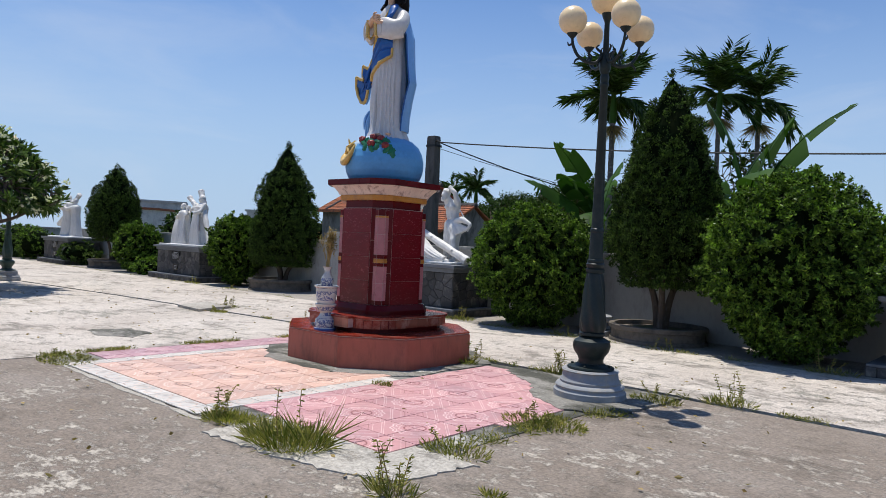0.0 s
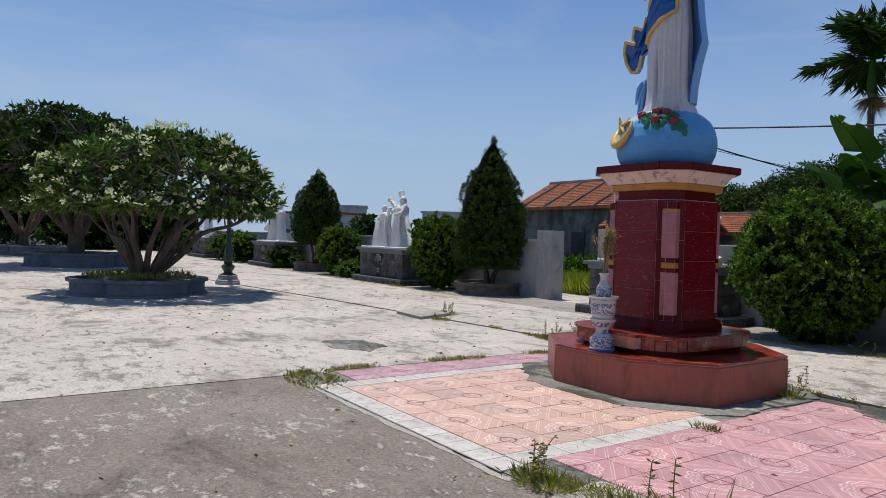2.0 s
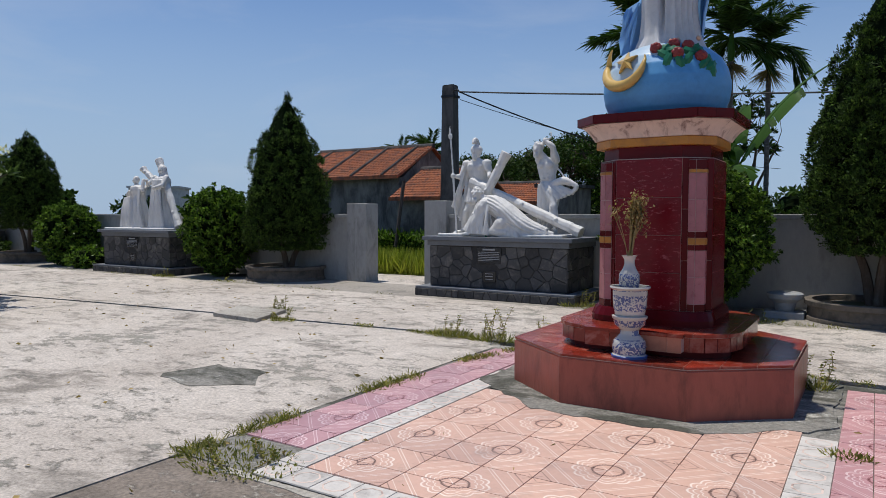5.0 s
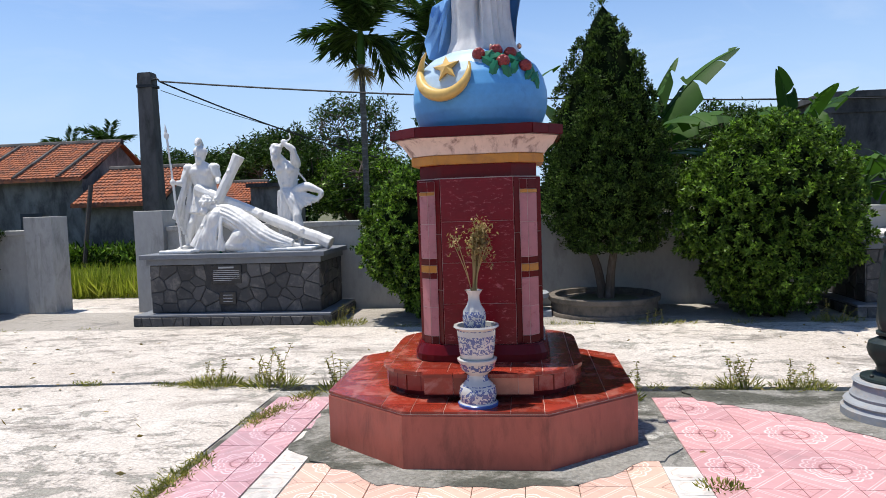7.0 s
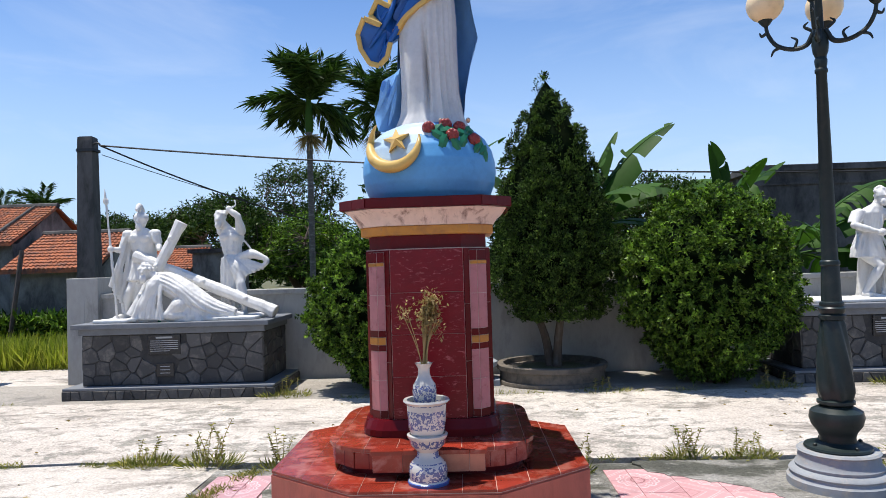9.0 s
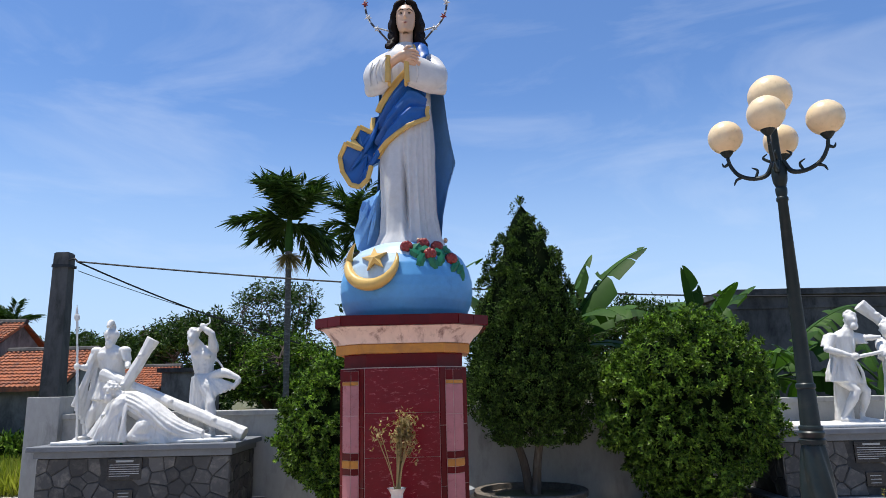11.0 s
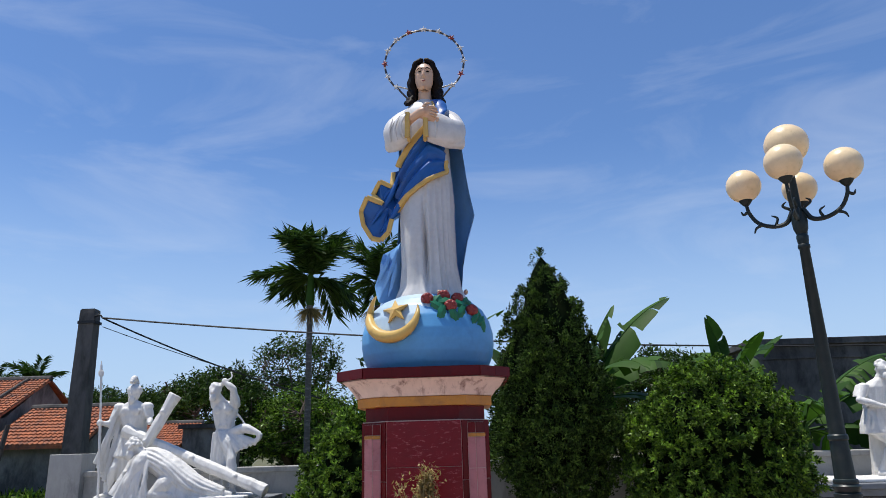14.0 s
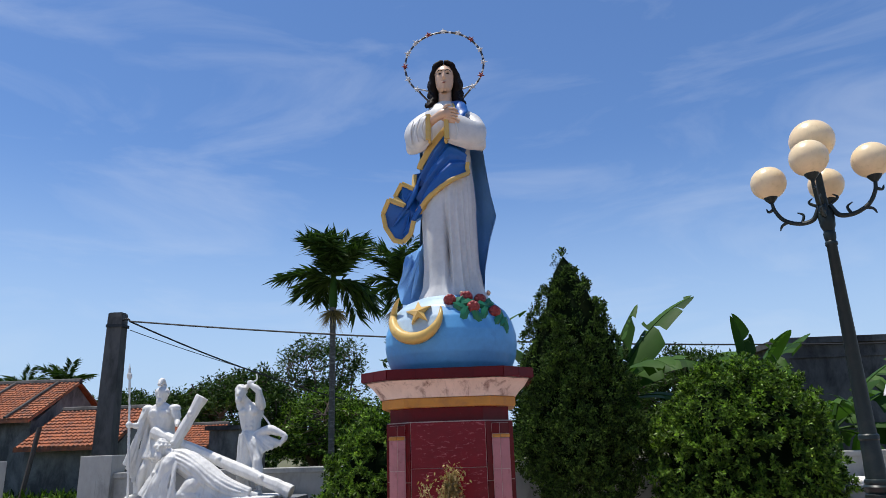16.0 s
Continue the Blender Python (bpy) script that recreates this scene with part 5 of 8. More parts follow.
SKIN = paint("skin_paint", (0.62, 0.40, 0.27), (0.5, 0.32, 0.22))
HAIR = weathered("black_brown_paint", (0.012, 0.008, 0.007), (0.02, 0.013, 0.011), 0.6, 2.5, 25, (0.58, 0.8), 0.06, 0.07, spec=0.08)
BLUE = paint("deep_blue_paint", (0.012, 0.10, 0.36), (0.02, 0.09, 0.26))
PALE_BLUE = paint("pale_blue_paint", (0.20, 0.42, 0.74), (0.16, 0.33, 0.6))
GLOBE_BLUE = paint("sky_blue_paint", (0.10, 0.33, 0.62), (0.06, 0.22, 0.46))
ROBE = paint("robe_white_paint", (0.60, 0.585, 0.57), (0.46, 0.44, 0.43))
GOLD = paint("gold_paint", (0.60, 0.39, 0.11), (0.42, 0.26, 0.08), 0.35)
ROSE = paint("rose_red_paint", (0.25, 0.03, 0.025), (0.16, 0.03, 0.03))
GREEN = paint("leaf_green_paint", (0.01, 0.16, 0.075), (0.01, 0.09, 0.05))
RING = paint("dark_wire", (0.05, 0.045, 0.05), (0.15, 0.14, 0.14), 0.35)
SMATS = [ROBE, BLUE, PALE_BLUE, GLOBE_BLUE, GOLD, SKIN, HAIR, ROSE, GREEN, RING, paint("milky_blue", (0.42, 0.55, 0.66), (0.3, 0.45, 0.6))]
I_ROBE, I_BLUE, I_PALE, I_GLOBE, I_GOLD, I_SKIN, I_HAIR, I_ROSE, I_GREEN, I_RING = range(10)


def great_statue(m):
    bm = bmesh.new()
    # squat globe
    GZ = [0.0, 0.05, 0.12, 0.20, 0.27, 0.36, 0.44, 0.50, 0.545, 0.565, 0.57]
    GR = [0.40, 0.44, 0.468, 0.48, 0.478, 0.455, 0.41, 0.34, 0.24, 0.12, 0.01]

    def globe_r(z):
        return float(np.interp(z, GZ, GR))

    def on_globe(x, z, lift=0.0):
        return Vector((x, -math.sqrt(max(0.004, globe_r(z) ** 2 - x * x)) - lift, z))

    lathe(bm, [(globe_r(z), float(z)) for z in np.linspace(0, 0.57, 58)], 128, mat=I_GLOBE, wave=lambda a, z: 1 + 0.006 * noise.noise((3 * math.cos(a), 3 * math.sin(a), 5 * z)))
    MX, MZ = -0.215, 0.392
    # front faces inside and above the crescent take the milky blue
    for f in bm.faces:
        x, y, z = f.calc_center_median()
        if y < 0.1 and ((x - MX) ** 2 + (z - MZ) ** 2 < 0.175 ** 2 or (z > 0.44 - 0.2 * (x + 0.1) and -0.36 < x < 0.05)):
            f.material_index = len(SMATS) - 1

    # robe: long ridges from the hip to the hem, a knee pressing through, flared hem
    RZ = [0.48, 0.55, 0.62, 0.80, 1.0, 1.2, 1.45, 1.62, 1.8, 1.95, 2.05, 2.10]
    RX = [0.265, 0.24, 0.215, 0.195, 0.195, 0.198, 0.2, 0.19, 0.185, 0.19, 0.165, 0.11]
    RY = [0.245, 0.23, 0.21, 0.19, 0.185, 0.18, 0.17, 0.155, 0.15, 0.145, 0.125, 0.09]
    ridges = [(-0.13, 0.10, 0.030, 0.0), (0.10, 0.11, 0.075, -0.12), (0.36, 0.07, 0.055, 0.05), (0.60, 0.05, 0.035, 0.06), (0.82, 0.05, 0.05, 0.05), (1.05, 0.09, 0.045, 0.02), (-1.15, 0.16, 0.045, 0.1), (1.5, 0.2, 0.05, 0.0), (2.2, 0.2, 0.05, 0.0), (2.9, 0.2, 0.05, 0.0), (-2.4, 0.2, 0.05, 0.0), (-1.8, 0.2, 0.05, 0.0)]

    def robe_point(a, z, lift=0.0):
        """a is measured from the front, positive towards +x."""
        hx, hy = float(np.interp(z, RZ, RX)), float(np.interp(z, RZ, RY))
        low = max(0.0, min(1.0, (1.62 - z) / 0.35))
        f = 0.0
        for c, w, h, drift in ridges:
            d = (a - c - drift * (1.3 - z)) / w
            f += 2.6 * low * h * math.exp(-d * d) * (0.7 + 0.5 * max(0.0, 1.1 - z))
        # the deep valley beside the knee
        f -= 0.40 * low * math.exp(-((a + 0.06 - 0.1 * (1.2 - z)) / 0.09) ** 2 - ((z - 0.86) / 0.33) ** 2)
        f += 0.2 * math.exp(-((a + 0.58) / 0.36) ** 2 - ((z - 0.98) / 0.27) ** 2)
        f += 0.10 * math.exp(-((a + 0.75) / 0.3) ** 2 - ((z - 0.52) / 0.09) ** 2)
        f += 0.016 * noise.noise((6 * math.sin(a), 6 * math.cos(a), 5 * z)) + 0.01 * noise.noise((14 * math.sin(a), 14 * math.cos(a), 9 * z))
        cx = float(np.interp(z, [0.5, 1.2, 2.0], [0.025, 0.012, 0.015]))
        return Vector((cx + (hx * (1 + f) + lift) * math.sin(a), -(hy * (1 + f) + lift) * math.cos(a), z))

    def skin_grid(rows, mat):
        for p, q in zip(rows, rows[1:]):
            for k in range(len(p) - 1):
                bm.faces.new((p[k], p[k + 1], q[k + 1], q[k])).material_index = mat

    seg = 160
    rows = [[bm.verts.new(robe_point(2 * math.pi * k / seg - math.pi, z)) for k in range(seg)] for z in np.linspace(0.48, 2.10, 90)]
    for r in rows:
        r.append(r[0])
    skin_grid(rows, I_ROBE)
    bm.faces.new(rows[0][:-1])
    bm.faces.new(rows[-1][:-1])
    for f in bm.faces[-90 * seg:]:
        c = f.calc_center_median()
        if f.material_index == I_ROBE and c.z < 0.535 and c.y < 0 and (-0.25 < c.x < -0.12 or -0.05 < c.x < 0.06):
            f.material_index = I_GOLD

    # the sash: a layer over the robe from the breast to the hip, pulled into slanting folds
    def sash_point(s, t, lift=0.022):
        """s runs from its hanging side (0) to the waist (1), t from the lower edge (0) to the upper (1)."""
        a = -1.18 + 2.02 * s
        lo = 1.20 + 0.30 * s ** 0.85
        hi = 1.60 + 0.30 * min(1.0, s * 1.55) - 0.17 * max(0.0, s - 0.66) / 0.34
        z = lo + (hi - lo) * t
        fold = 0.020 * math.sin(21 * (t - 0.30 * s)) + 0.010 * math.sin(39 * (t - 0.22 * s) + 1)
        return robe_point(a, z, lift + fold * math.sin(math.pi * min(1, max(0, t))) ** 0.5 * (0.35 + 0.65 * (1 - s)))

    grid = [[bm.verts.new(sash_point(s, t)) for s in np.linspace(0, 1, 56)] for t in np.linspace(0, 1, 44)]
    skin_grid(grid, I_BLUE)
    inner = [[bm.verts.new(sash_point(s, t, -0.01)) for s in np.linspace(0, 1, 56)] for t in (0, 1)]
    skin_grid([inner[0], grid[0]], I_GOLD)
    skin_grid([grid[-1], inner[1]], I_GOLD)
    skin_grid([[g[-1] for g in grid], [bm.verts.new(sash_point(1, t, -0.01)) for t in np.linspace(0, 1, 44)]], I_GOLD)

    def band(points, half, thick, mat):
        """A flat raised trim along points."""
        rings = []
        for k, p in enumerate(points):
            d = (points[min(k + 1, len(points) - 1)] - points[max(k - 1, 0)]).normalized()
            n = Vector((0, -1, 0))
            side = d.cross(n).normalized()
            rings.append([bm.verts.new(p + side * half * u + n * thick * v) for u, v in ((-1, -1), (1, -1), (1, 0.7), (0.75, 1), (-0.75, 1), (-1, 0.7))])
        for p, q in zip(rings, rings[1:]):
            for k in range(6):
                bm.faces.new((p[k], p[(k + 1) % 6], q[(k + 1) % 6], q[k])).material_index = mat
        bm.faces.new(rings[0]).material_index = mat
        bm.faces.new(rings[-1][::-1]).material_index = mat

    band([sash_point(s, 0.035, 0.03) for s in np.linspace(0.0, 0.99, 26)], 0.016, 0.010, I_GOLD)
    band([sash_point(0.985, t, 0.03) for t in np.linspace(0.03, 0.42, 8)], 0.015, 0.010, I_GOLD)
    band([sash_point(s, 0.965, 0.026) for s in np.linspace(0.0, 0.66, 18)], 0.024, 0.012, I_GOLD)

    # its loose end, blown aside in pleats
    lead = [(-0.17, 1.57), (-0.232, 1.555), (-0.240, 1.414), (-0.33, 1.458), (-0.393, 1.367), (-0.311, 1.272), (-0.431, 1.323), (-0.486, 1.225), (-0.469, 1.119), (-0.406, 1.013), (-0.332, 0.990), (-0.27, 1.046), (-0.244, 1.149), (-0.15, 1.22)]
    depth = [0.0, -0.02, -0.10, -0.13, -0.05, -0.14, -0.16, -0.08, -0.05, -0.04, -0.06, -0.09, -0.10, -0.05]

    def flown(k, inset=0.0, push=0.0):
        x, z = lead[k]
        cx, cz = -0.31, 1.2
        return Vector((x + (cx - x) * inset, -0.045 + 0.6 * depth[k] + push, z + (cz - z) * inset))

    n = len(lead)
    for push, mat in ((0.0, I_BLUE), (0.045, I_PALE)):
        rim = [bm.verts.new(flown(k, 0.0, push)) for k in range(n)]
        mid = [bm.verts.new(flown(k, 0.45, push + 0.02 * (-1) ** k)) for k in range(n)]
        hub = bm.verts.new((-0.27, -0.11 + push, 1.24))
        for k in range(n):
            j = (k + 1) % n
            bm.faces.new((rim[k], rim[j], mid[j], mid[k])).material_index = mat
            bm.faces.new((mid[k], mid[j], hub)).material_index = mat
        if mat == I_BLUE:
            face = rim
    back = rim
    for k in range(n):
        j = (k + 1) % n
        bm.faces.new((face[k], back[k], back[j], face[j])).material_index = I_PALE
    for k in range(1, n - 2):
        band([flown(k, 0.03, -0.008), flown(k + 1, 0.03, -0.008)], 0.017, 0.012, I_GOLD)
    for p, q, w in (((-0.19, 1.50), (-0.40, 1.13), 0.022), ((-0.14, 1.40), (-0.33, 1.06), 0.02), ((-0.23, 1.40), (-0.36, 1.34), 0.018), ((-0.22, 1.45), (-0.44, 1.20), 0.016)):
        tube(bm, curve_points([(p[0], -0.10, p[1]), ((p[0] + q[0]) / 2 + 0.03, -0.115, (p[1] + q[1]) / 2), (q[0], -0.085, q[1])], 5), [w * math.sin(math.pi * (0.12 + 0.8 * i / 10)) for i in range(11)], 10, I_BLUE)

    # the mantle: a cloak behind, its edge waving down one side, a corner blown out low on the other
    def cloak(z, u):
        right = float(np.interp(z, [0.62, 0.79, 1.0, 1.19, 1.36, 1.5, 1.76, 2.06], [0.265, 0.279, 0.321, 0.38, 0.348, 0.328, 0.30, 0.15]))
        left = float(np.interp(z, [0.62, 0.8, 1.0, 1.3, 1.76, 2.06], [-0.27, -0.25, -0.215, -0.2, -0.2, -0.14]))
        a = math.pi * u
        w = 1 + 0.05 * math.sin(9 * a + 4 * z)
        return Vector(((left + right) / 2 + (right - left) / 2 * math.cos(a), 0.02 + 0.22 * w * math.sin(a) - 0.05 * (u < 0.02), z))

    for lift in (0.0, 0.022):
        rowz = [[bm.verts.new(cloak(z, u) + Vector((0, lift, 0))) for u in np.linspace(0, 1, 40)] for z in np.linspace(0.62, 2.06, 44)]
        skin_grid(rowz, I_PALE)
        if lift == 0.0:
            first = rowz
    skin_grid([[r[0] for r in first], [r[0] for r in rowz]], I_BLUE)
    skin_grid([first[0], rowz[0]], I_PALE)
    tail = [(-0.19, 1.0), (-0.236, 0.966), (-0.321, 0.903), (-0.335, 0.83), (-0.348, 0.759), (-0.394, 0.67), (-0.375, 0.59), (-0.357, 0.535), (-0.27, 0.535), (-0.19, 0.56)]
    fa = [bm.verts.new((x, -0.02 + 0.05 * math.sin(17 * z + 9 * x), z)) for x, z in tail]
    ba = [bm.verts.new((x + 0.01, 0.03 + 0.05 * math.sin(17 * z + 9 * x), z)) for x, z in tail]
    ca = bm.verts.new((-0.26, -0.08, 0.74))
    cb = bm.verts.new((-0.26, 0.03, 0.74))
    for k in range(len(tail)):
        j = (k + 1) % len(tail)
        bm.faces.new((fa[k], fa[j], ca)).material_index = I_PALE
        bm.faces.new((ba[j], ba[k], cb)).material_index = I_PALE
        bm.faces.new((fa[k], ba[k], ba[j], fa[j])).material_index = I_PALE
    for x0, z0, x1, z1 in ((-0.21, 0.93, -0.33, 0.60), (-0.22, 0.86, -0.28, 0.57), (-0.27, 0.90, -0.36, 0.68)):
        tube(bm, curve_points([(x0, -0.05, z0), ((x0 + x1) / 2 + 0.015, -0.085, (z0 + z1) / 2), (x1, -0.04, z1)], 4), [0.006, 0.012, 0.015, 0.017, 0.018, 0.017, 0.015, 0.012, 0.006], 8, I_PALE)

    # wide hanging sleeves, one palm laid over the other
    def oval(points, tall, deep, mat, crease=0.0, seg=36, phase=0.0):
        rings = []
        points = [Vector(p) for p in points]
        for k, p in enumerate(points):
            d = (points[min(k + 1, len(points) - 1)] - points[max(k - 1, 0)]).normalized()
            side = d.cross(Vector((0, 0, 1)))
            side = side.normalized() if side.length > 0.05 else Vector((0, -1, 0))
            up = side.cross(d).normalized()
            f = k / (len(points) - 1)
            th = float(np.interp(f, np.linspace(0, 1, len(tall)), tall))
            dp = float(np.interp(f, np.linspace(0, 1, len(deep)), deep))
            ring = []
            for i in range(seg):
                a = 2 * math.pi * i / seg
                w = 1 + crease * (math.sin(3 * a + 7 * f + phase) + 0.7 * math.sin(5 * a - 9 * f + phase) + 0.8 * math.sin(20 * f + 2 * a))
                ring.append(bm.verts.new(p + w * (th * math.sin(a) * up + dp * math.cos(a) * side)))
            rings.append(ring)
        for p, q in zip(rings, rings[1:]):
            for i in range(seg):
                bm.faces.new((p[i], p[(i + 1) % seg], q[(i + 1) % seg], q[i])).material_index = mat
        bm.faces.new(rings[0]).material_index = mat
        bm.faces.new(rings[-1][::-1]).material_index = mat

    for s, wrist in ((-1, -0.10), (1, 0.03)):
        x = 0.015
        line = curve_points([(x + 0.12 * s, 0.02, 2.07), (x + 0.19 * s, 0.0, 2.005), (x + 0.232 * s, -0.045, 1.93), (x + 0.24 * s, -0.11, 1.845), (x + 0.19 * s, -0.175, 1.82), ((wrist + x + 0.2 * s) / 2, -0.215, 1.84), (wrist, -0.245, 1.85)], 7)
        oval(line, [0.06, 0.075, 0.08, 0.10, 0.12, 0.118, 0.108], [0.075, 0.08, 0.08, 0.078, 0.07, 0.055, 0.04], I_ROBE, 0.014, 40, 1.3 * s)
        # hanging corner of the sleeve under the elbow
        oval(curve_points([(x + 0.275 * s, -0.08, 1.80), (x + 0.19 * s, -0.165, 1.775), (wrist + 0.015 * s, -0.225, 1.79)], 6), [0.085, 0.085, 0.066], [0.05, 0.05, 0.035], I_ROBE, 0.02, 28, s)
        cuff = [Vector((wrist - 0.004 * s, -0.25 + 0.05 * math.cos(a) * (1 if math.cos(a) > 0 else 0.55), 1.838 + 0.112 * math.sin(a))) for a in np.linspace(0, 2 * math.pi, 33)]
        tube(bm, cuff, 0.013, 8, I_GOLD)
        band([Vector((wrist + 0.004 * s, -0.288, z)) + Vector((0.02 * s * (1.93 - z), 0, 0)) for z in np.linspace(1.735, 1.94, 9)], 0.017, 0.012, I_GOLD)
        for k in range(3):
            f = (k + 0.35 * s) / 3
            tube(bm, curve_points([(wrist + (0.03 + 0.16 * f) * s, -0.29 + 0.13 * f, 1.925 + 0.01 * f), (wrist + (0.07 + 0.14 * f) * s, -0.285 + 0.125 * f, 1.83), (wrist + (0.05 + 0.16 * f) * s, -0.27 + 0.12 * f, 1.735)], 4), [0.002, 0.005, 0.007, 0.008, 0.009, 0.009, 0.008, 0.006, 0.003], 8, I_ROBE)
    loft(bm, [(0.015, 0.0, 1.86, 0.18, 0.13), (0.015, -0.01, 1.98, 0.205, 0.135), (0.015, 0, 2.07, 0.185, 0.12), (0.015, 0, 2.13, 0.125, 0.095), (0.015, 0, 2.17, 0.07, 0.065)], 40, 0.015, 6, 1, I_ROBE)
    tube(bm, curve_points([(-0.12, -0.22, 1.885), (-0.07, -0.27, 1.90), (-0.01, -0.298, 1.925), (0.03, -0.305, 1.938)], 4), [0.036, 0.035, 0.034, 0.033, 0.032, 0.031, 0.031, 0.032, 0.034, 0.035, 0.036, 0.036, 0.034], 14, I_SKIN)
    ball(bm, (0.035, -0.302, 1.94), (0.048, 0.026, 0.042), 18, I_SKIN)
    for k in range(4):
        tube(bm, curve_points([(0.045, -0.312 + 0.004 * k, 1.968 - 0.019 * k), (0.09, -0.316 + 0.005 * k, 1.966 - 0.021 * k), (0.132 - 0.008 * abs(k - 1), -0.295 + 0.004 * k, 1.952 - 0.022 * k)], 4), [0.012, 0.012, 0.0118, 0.0115, 0.011, 0.0105, 0.01, 0.009, 0.006], 9, I_SKIN)
    tube(bm, curve_points([(0.02, -0.31, 1.965), (0.04, -0.322, 1.99), (0.072, -0.31, 2.0)], 4), [0.013, 0.013, 0.0125, 0.012, 0.0115, 0.011, 0.01, 0.009, 0.006], 9, I_SKIN)
    tube(bm, curve_points([(0.12, -0.24, 1.88), (0.06, -0.27, 1.90), (0.0, -0.28, 1.93)], 4), [0.034] * 9, 12, I_SKIN)
    # blue strip over one shoulder, gold edge inside it
    oval(curve_points([(0.095, 0.0, 2.165), (0.135, -0.085, 2.115), (0.145, -0.14, 2.02), (0.125, -0.17, 1.93)], 5), [0.025, 0.03, 0.03], [0.05, 0.055, 0.05], I_BLUE, 0.03, 20)
    tube(bm, curve_points([(0.065, -0.03, 2.16), (0.09, -0.11, 2.105), (0.092, -0.165, 2.01), (0.07, -0.19, 1.93)], 5), 0.009, 8, I_GOLD)
    # neck, head, hair
    HX = 0.02
    tube(bm, curve_points([(HX, 0.0, 2.12), (HX, -0.012, 2.2), (HX, -0.02, 2.29)], 4), [0.075, 0.066, 0.06, 0.057, 0.055, 0.054, 0.053, 0.053, 0.053], 20, I_SKIN)
    head = [(0.02, 2.232, -0.085), (0.042, 2.245, -0.078), (0.058, 2.27, -0.066), (0.068, 2.305, -0.056), (0.075, 2.345, -0.05), (0.078, 2.385, -0.047), (0.077, 2.425, -0.042), (0.068, 2.46, -0.03), (0.045, 2.49, -0.015), (0.012, 2.503, -0.005)]
    shape = np.array(head)
    rings = []
    for z in np.linspace(2.232, 2.503, 34):
        r, yc = float(np.interp(z, shape[:, 1], shape[:, 0])), float(np.interp(z, shape[:, 1], shape[:, 2]))
        ring = []
        for i in range(48):
            a = 2 * math.pi * i / 48
            x, y = r * math.sin(a), -r * 1.1 * math.cos(a)
            if math.cos(a) > 0:
                nose = math.exp(-(x / 0.011) ** 2) * 0.028 * max(0.0, min(1.0, (2.405 - z) / 0.07)) * (z > 2.334) + math.exp(-(x / 0.013) ** 2 - ((z - 2.332) / 0.008) ** 2) * 0.018
                socket = -0.013 * sum(math.exp(-((x - e) / 0.02) ** 2 - ((z - 2.383) / 0.014) ** 2) for e in (-0.032, 0.032))
                brow = 0.006 * math.exp(-((z - 2.41) / 0.012) ** 2)
                lips = 0.010 * math.exp(-(x / 0.022) ** 2) * (math.exp(-((z - 2.300) / 0.007) ** 2) + math.exp(-((z - 2.285) / 0.007) ** 2))
                chin = 0.008 * math.exp(-(x / 0.02) ** 2 - ((z - 2.25) / 0.016) ** 2)
                y -= nose + socket + brow + lips + chin
            ring.append(bm.verts.new((HX + x, yc + y, z)))
        rings.append(ring)
    for p, q in zip(rings, rings[1:]):
        for i in range(48):
            bm.faces.new((p[i], p[(i + 1) % 48], q[(i + 1) % 48], q[i])).material_index = I_SKIN
    for s in (-1, 1):
        ball(bm, (HX + 0.031 * s, -0.119, 2.382), (0.013, 0.006, 0.0055), 12, I_HAIR)
        tube(bm, curve_points([(HX + 0.012 * s, -0.131, 2.402), (HX + 0.033 * s, -0.128, 2.411), (HX + 0.055 * s, -0.105, 2.402)], 4), 0.0035, 6, I_HAIR)
    ball(bm, (HX, -0.142, 2.2925), (0.016, 0.006, 0.004), 10, I_ROSE)
    ball(bm, (HX, 0.03, 2.42), (0.11, 0.105, 0.125), 28, I_HAIR)
    for s in (-1, 1):
        for k in range(5):
            w = 0.006 * k
            pts = [(HX + 0.004 * s, -0.075 + 0.02 * k, 2.512 - 0.004 * k), (HX + (0.055 + 0.5 * w) * s, -0.085 + 0.025 * k, 2.487), (HX + (0.087 + w) * s, -0.06 + 0.025 * k, 2.41), (HX + (0.092 + 1.2 * w) * s, -0.03 + 0.022 * k, 2.32), (HX + (0.085 + 1.3 * w) * s, -0.015 + 0.015 * k, 2.24), (HX + (0.105 + 1.4 * w) * s, -0.045 + 0.012 * k, 2.175), (HX + (0.125 + 1.5 * w) * s, -0.07 + 0.014 * k, 2.12 + 0.01 * k)]
            line = curve_points(pts, 6)
            tube(bm, [p + Vector((0.006 * math.sin(1.1 * i + k) * s, 0, 0)) for i, p in enumerate(line)], [0.014 + 0.012 * min(1, i / 10) * (1 - 0.6 * max(0, i - 26) / 10) + 0.003 * math.sin(0.8 * i + k) for i in range(len(line))], 10, I_HAIR)
    tube(bm, curve_points([(HX, 0.09, 2.45), (HX, 0.12, 2.3), (HX, 0.14, 2.1)], 4), [0.09, 0.1, 0.105, 0.11, 0.11, 0.11, 0.11, 0.1, 0.09], 16, I_HAIR)
    # crescent and star laid on the globe
    arc = []
    for k in range(41):
        a = radians(134 + 236 * k / 40)
        x, z = MX + 0.178 * math.cos(a), MZ + 0.182 * math.sin(a)
        out = 0.03 + 0.05 * max(0.0, z - 0.42)
        arc.append(on_globe(x, min(z, 0.40), out) + Vector((0, 0, z - min(z, 0.40))))
    tube(bm, arc, [0.004 + 0.038 * math.sin(math.pi * k / 40) ** 0.8 for k in range(41)], 14, I_GOLD)
    star = []
    for k in range(10):
        a = radians(96 + 36 * k)
        r = 0.096 if k % 2 == 0 else 0.04
        star.append((MX + 0.02 + r * math.cos(a), 0.395 + r * math.sin(a)))
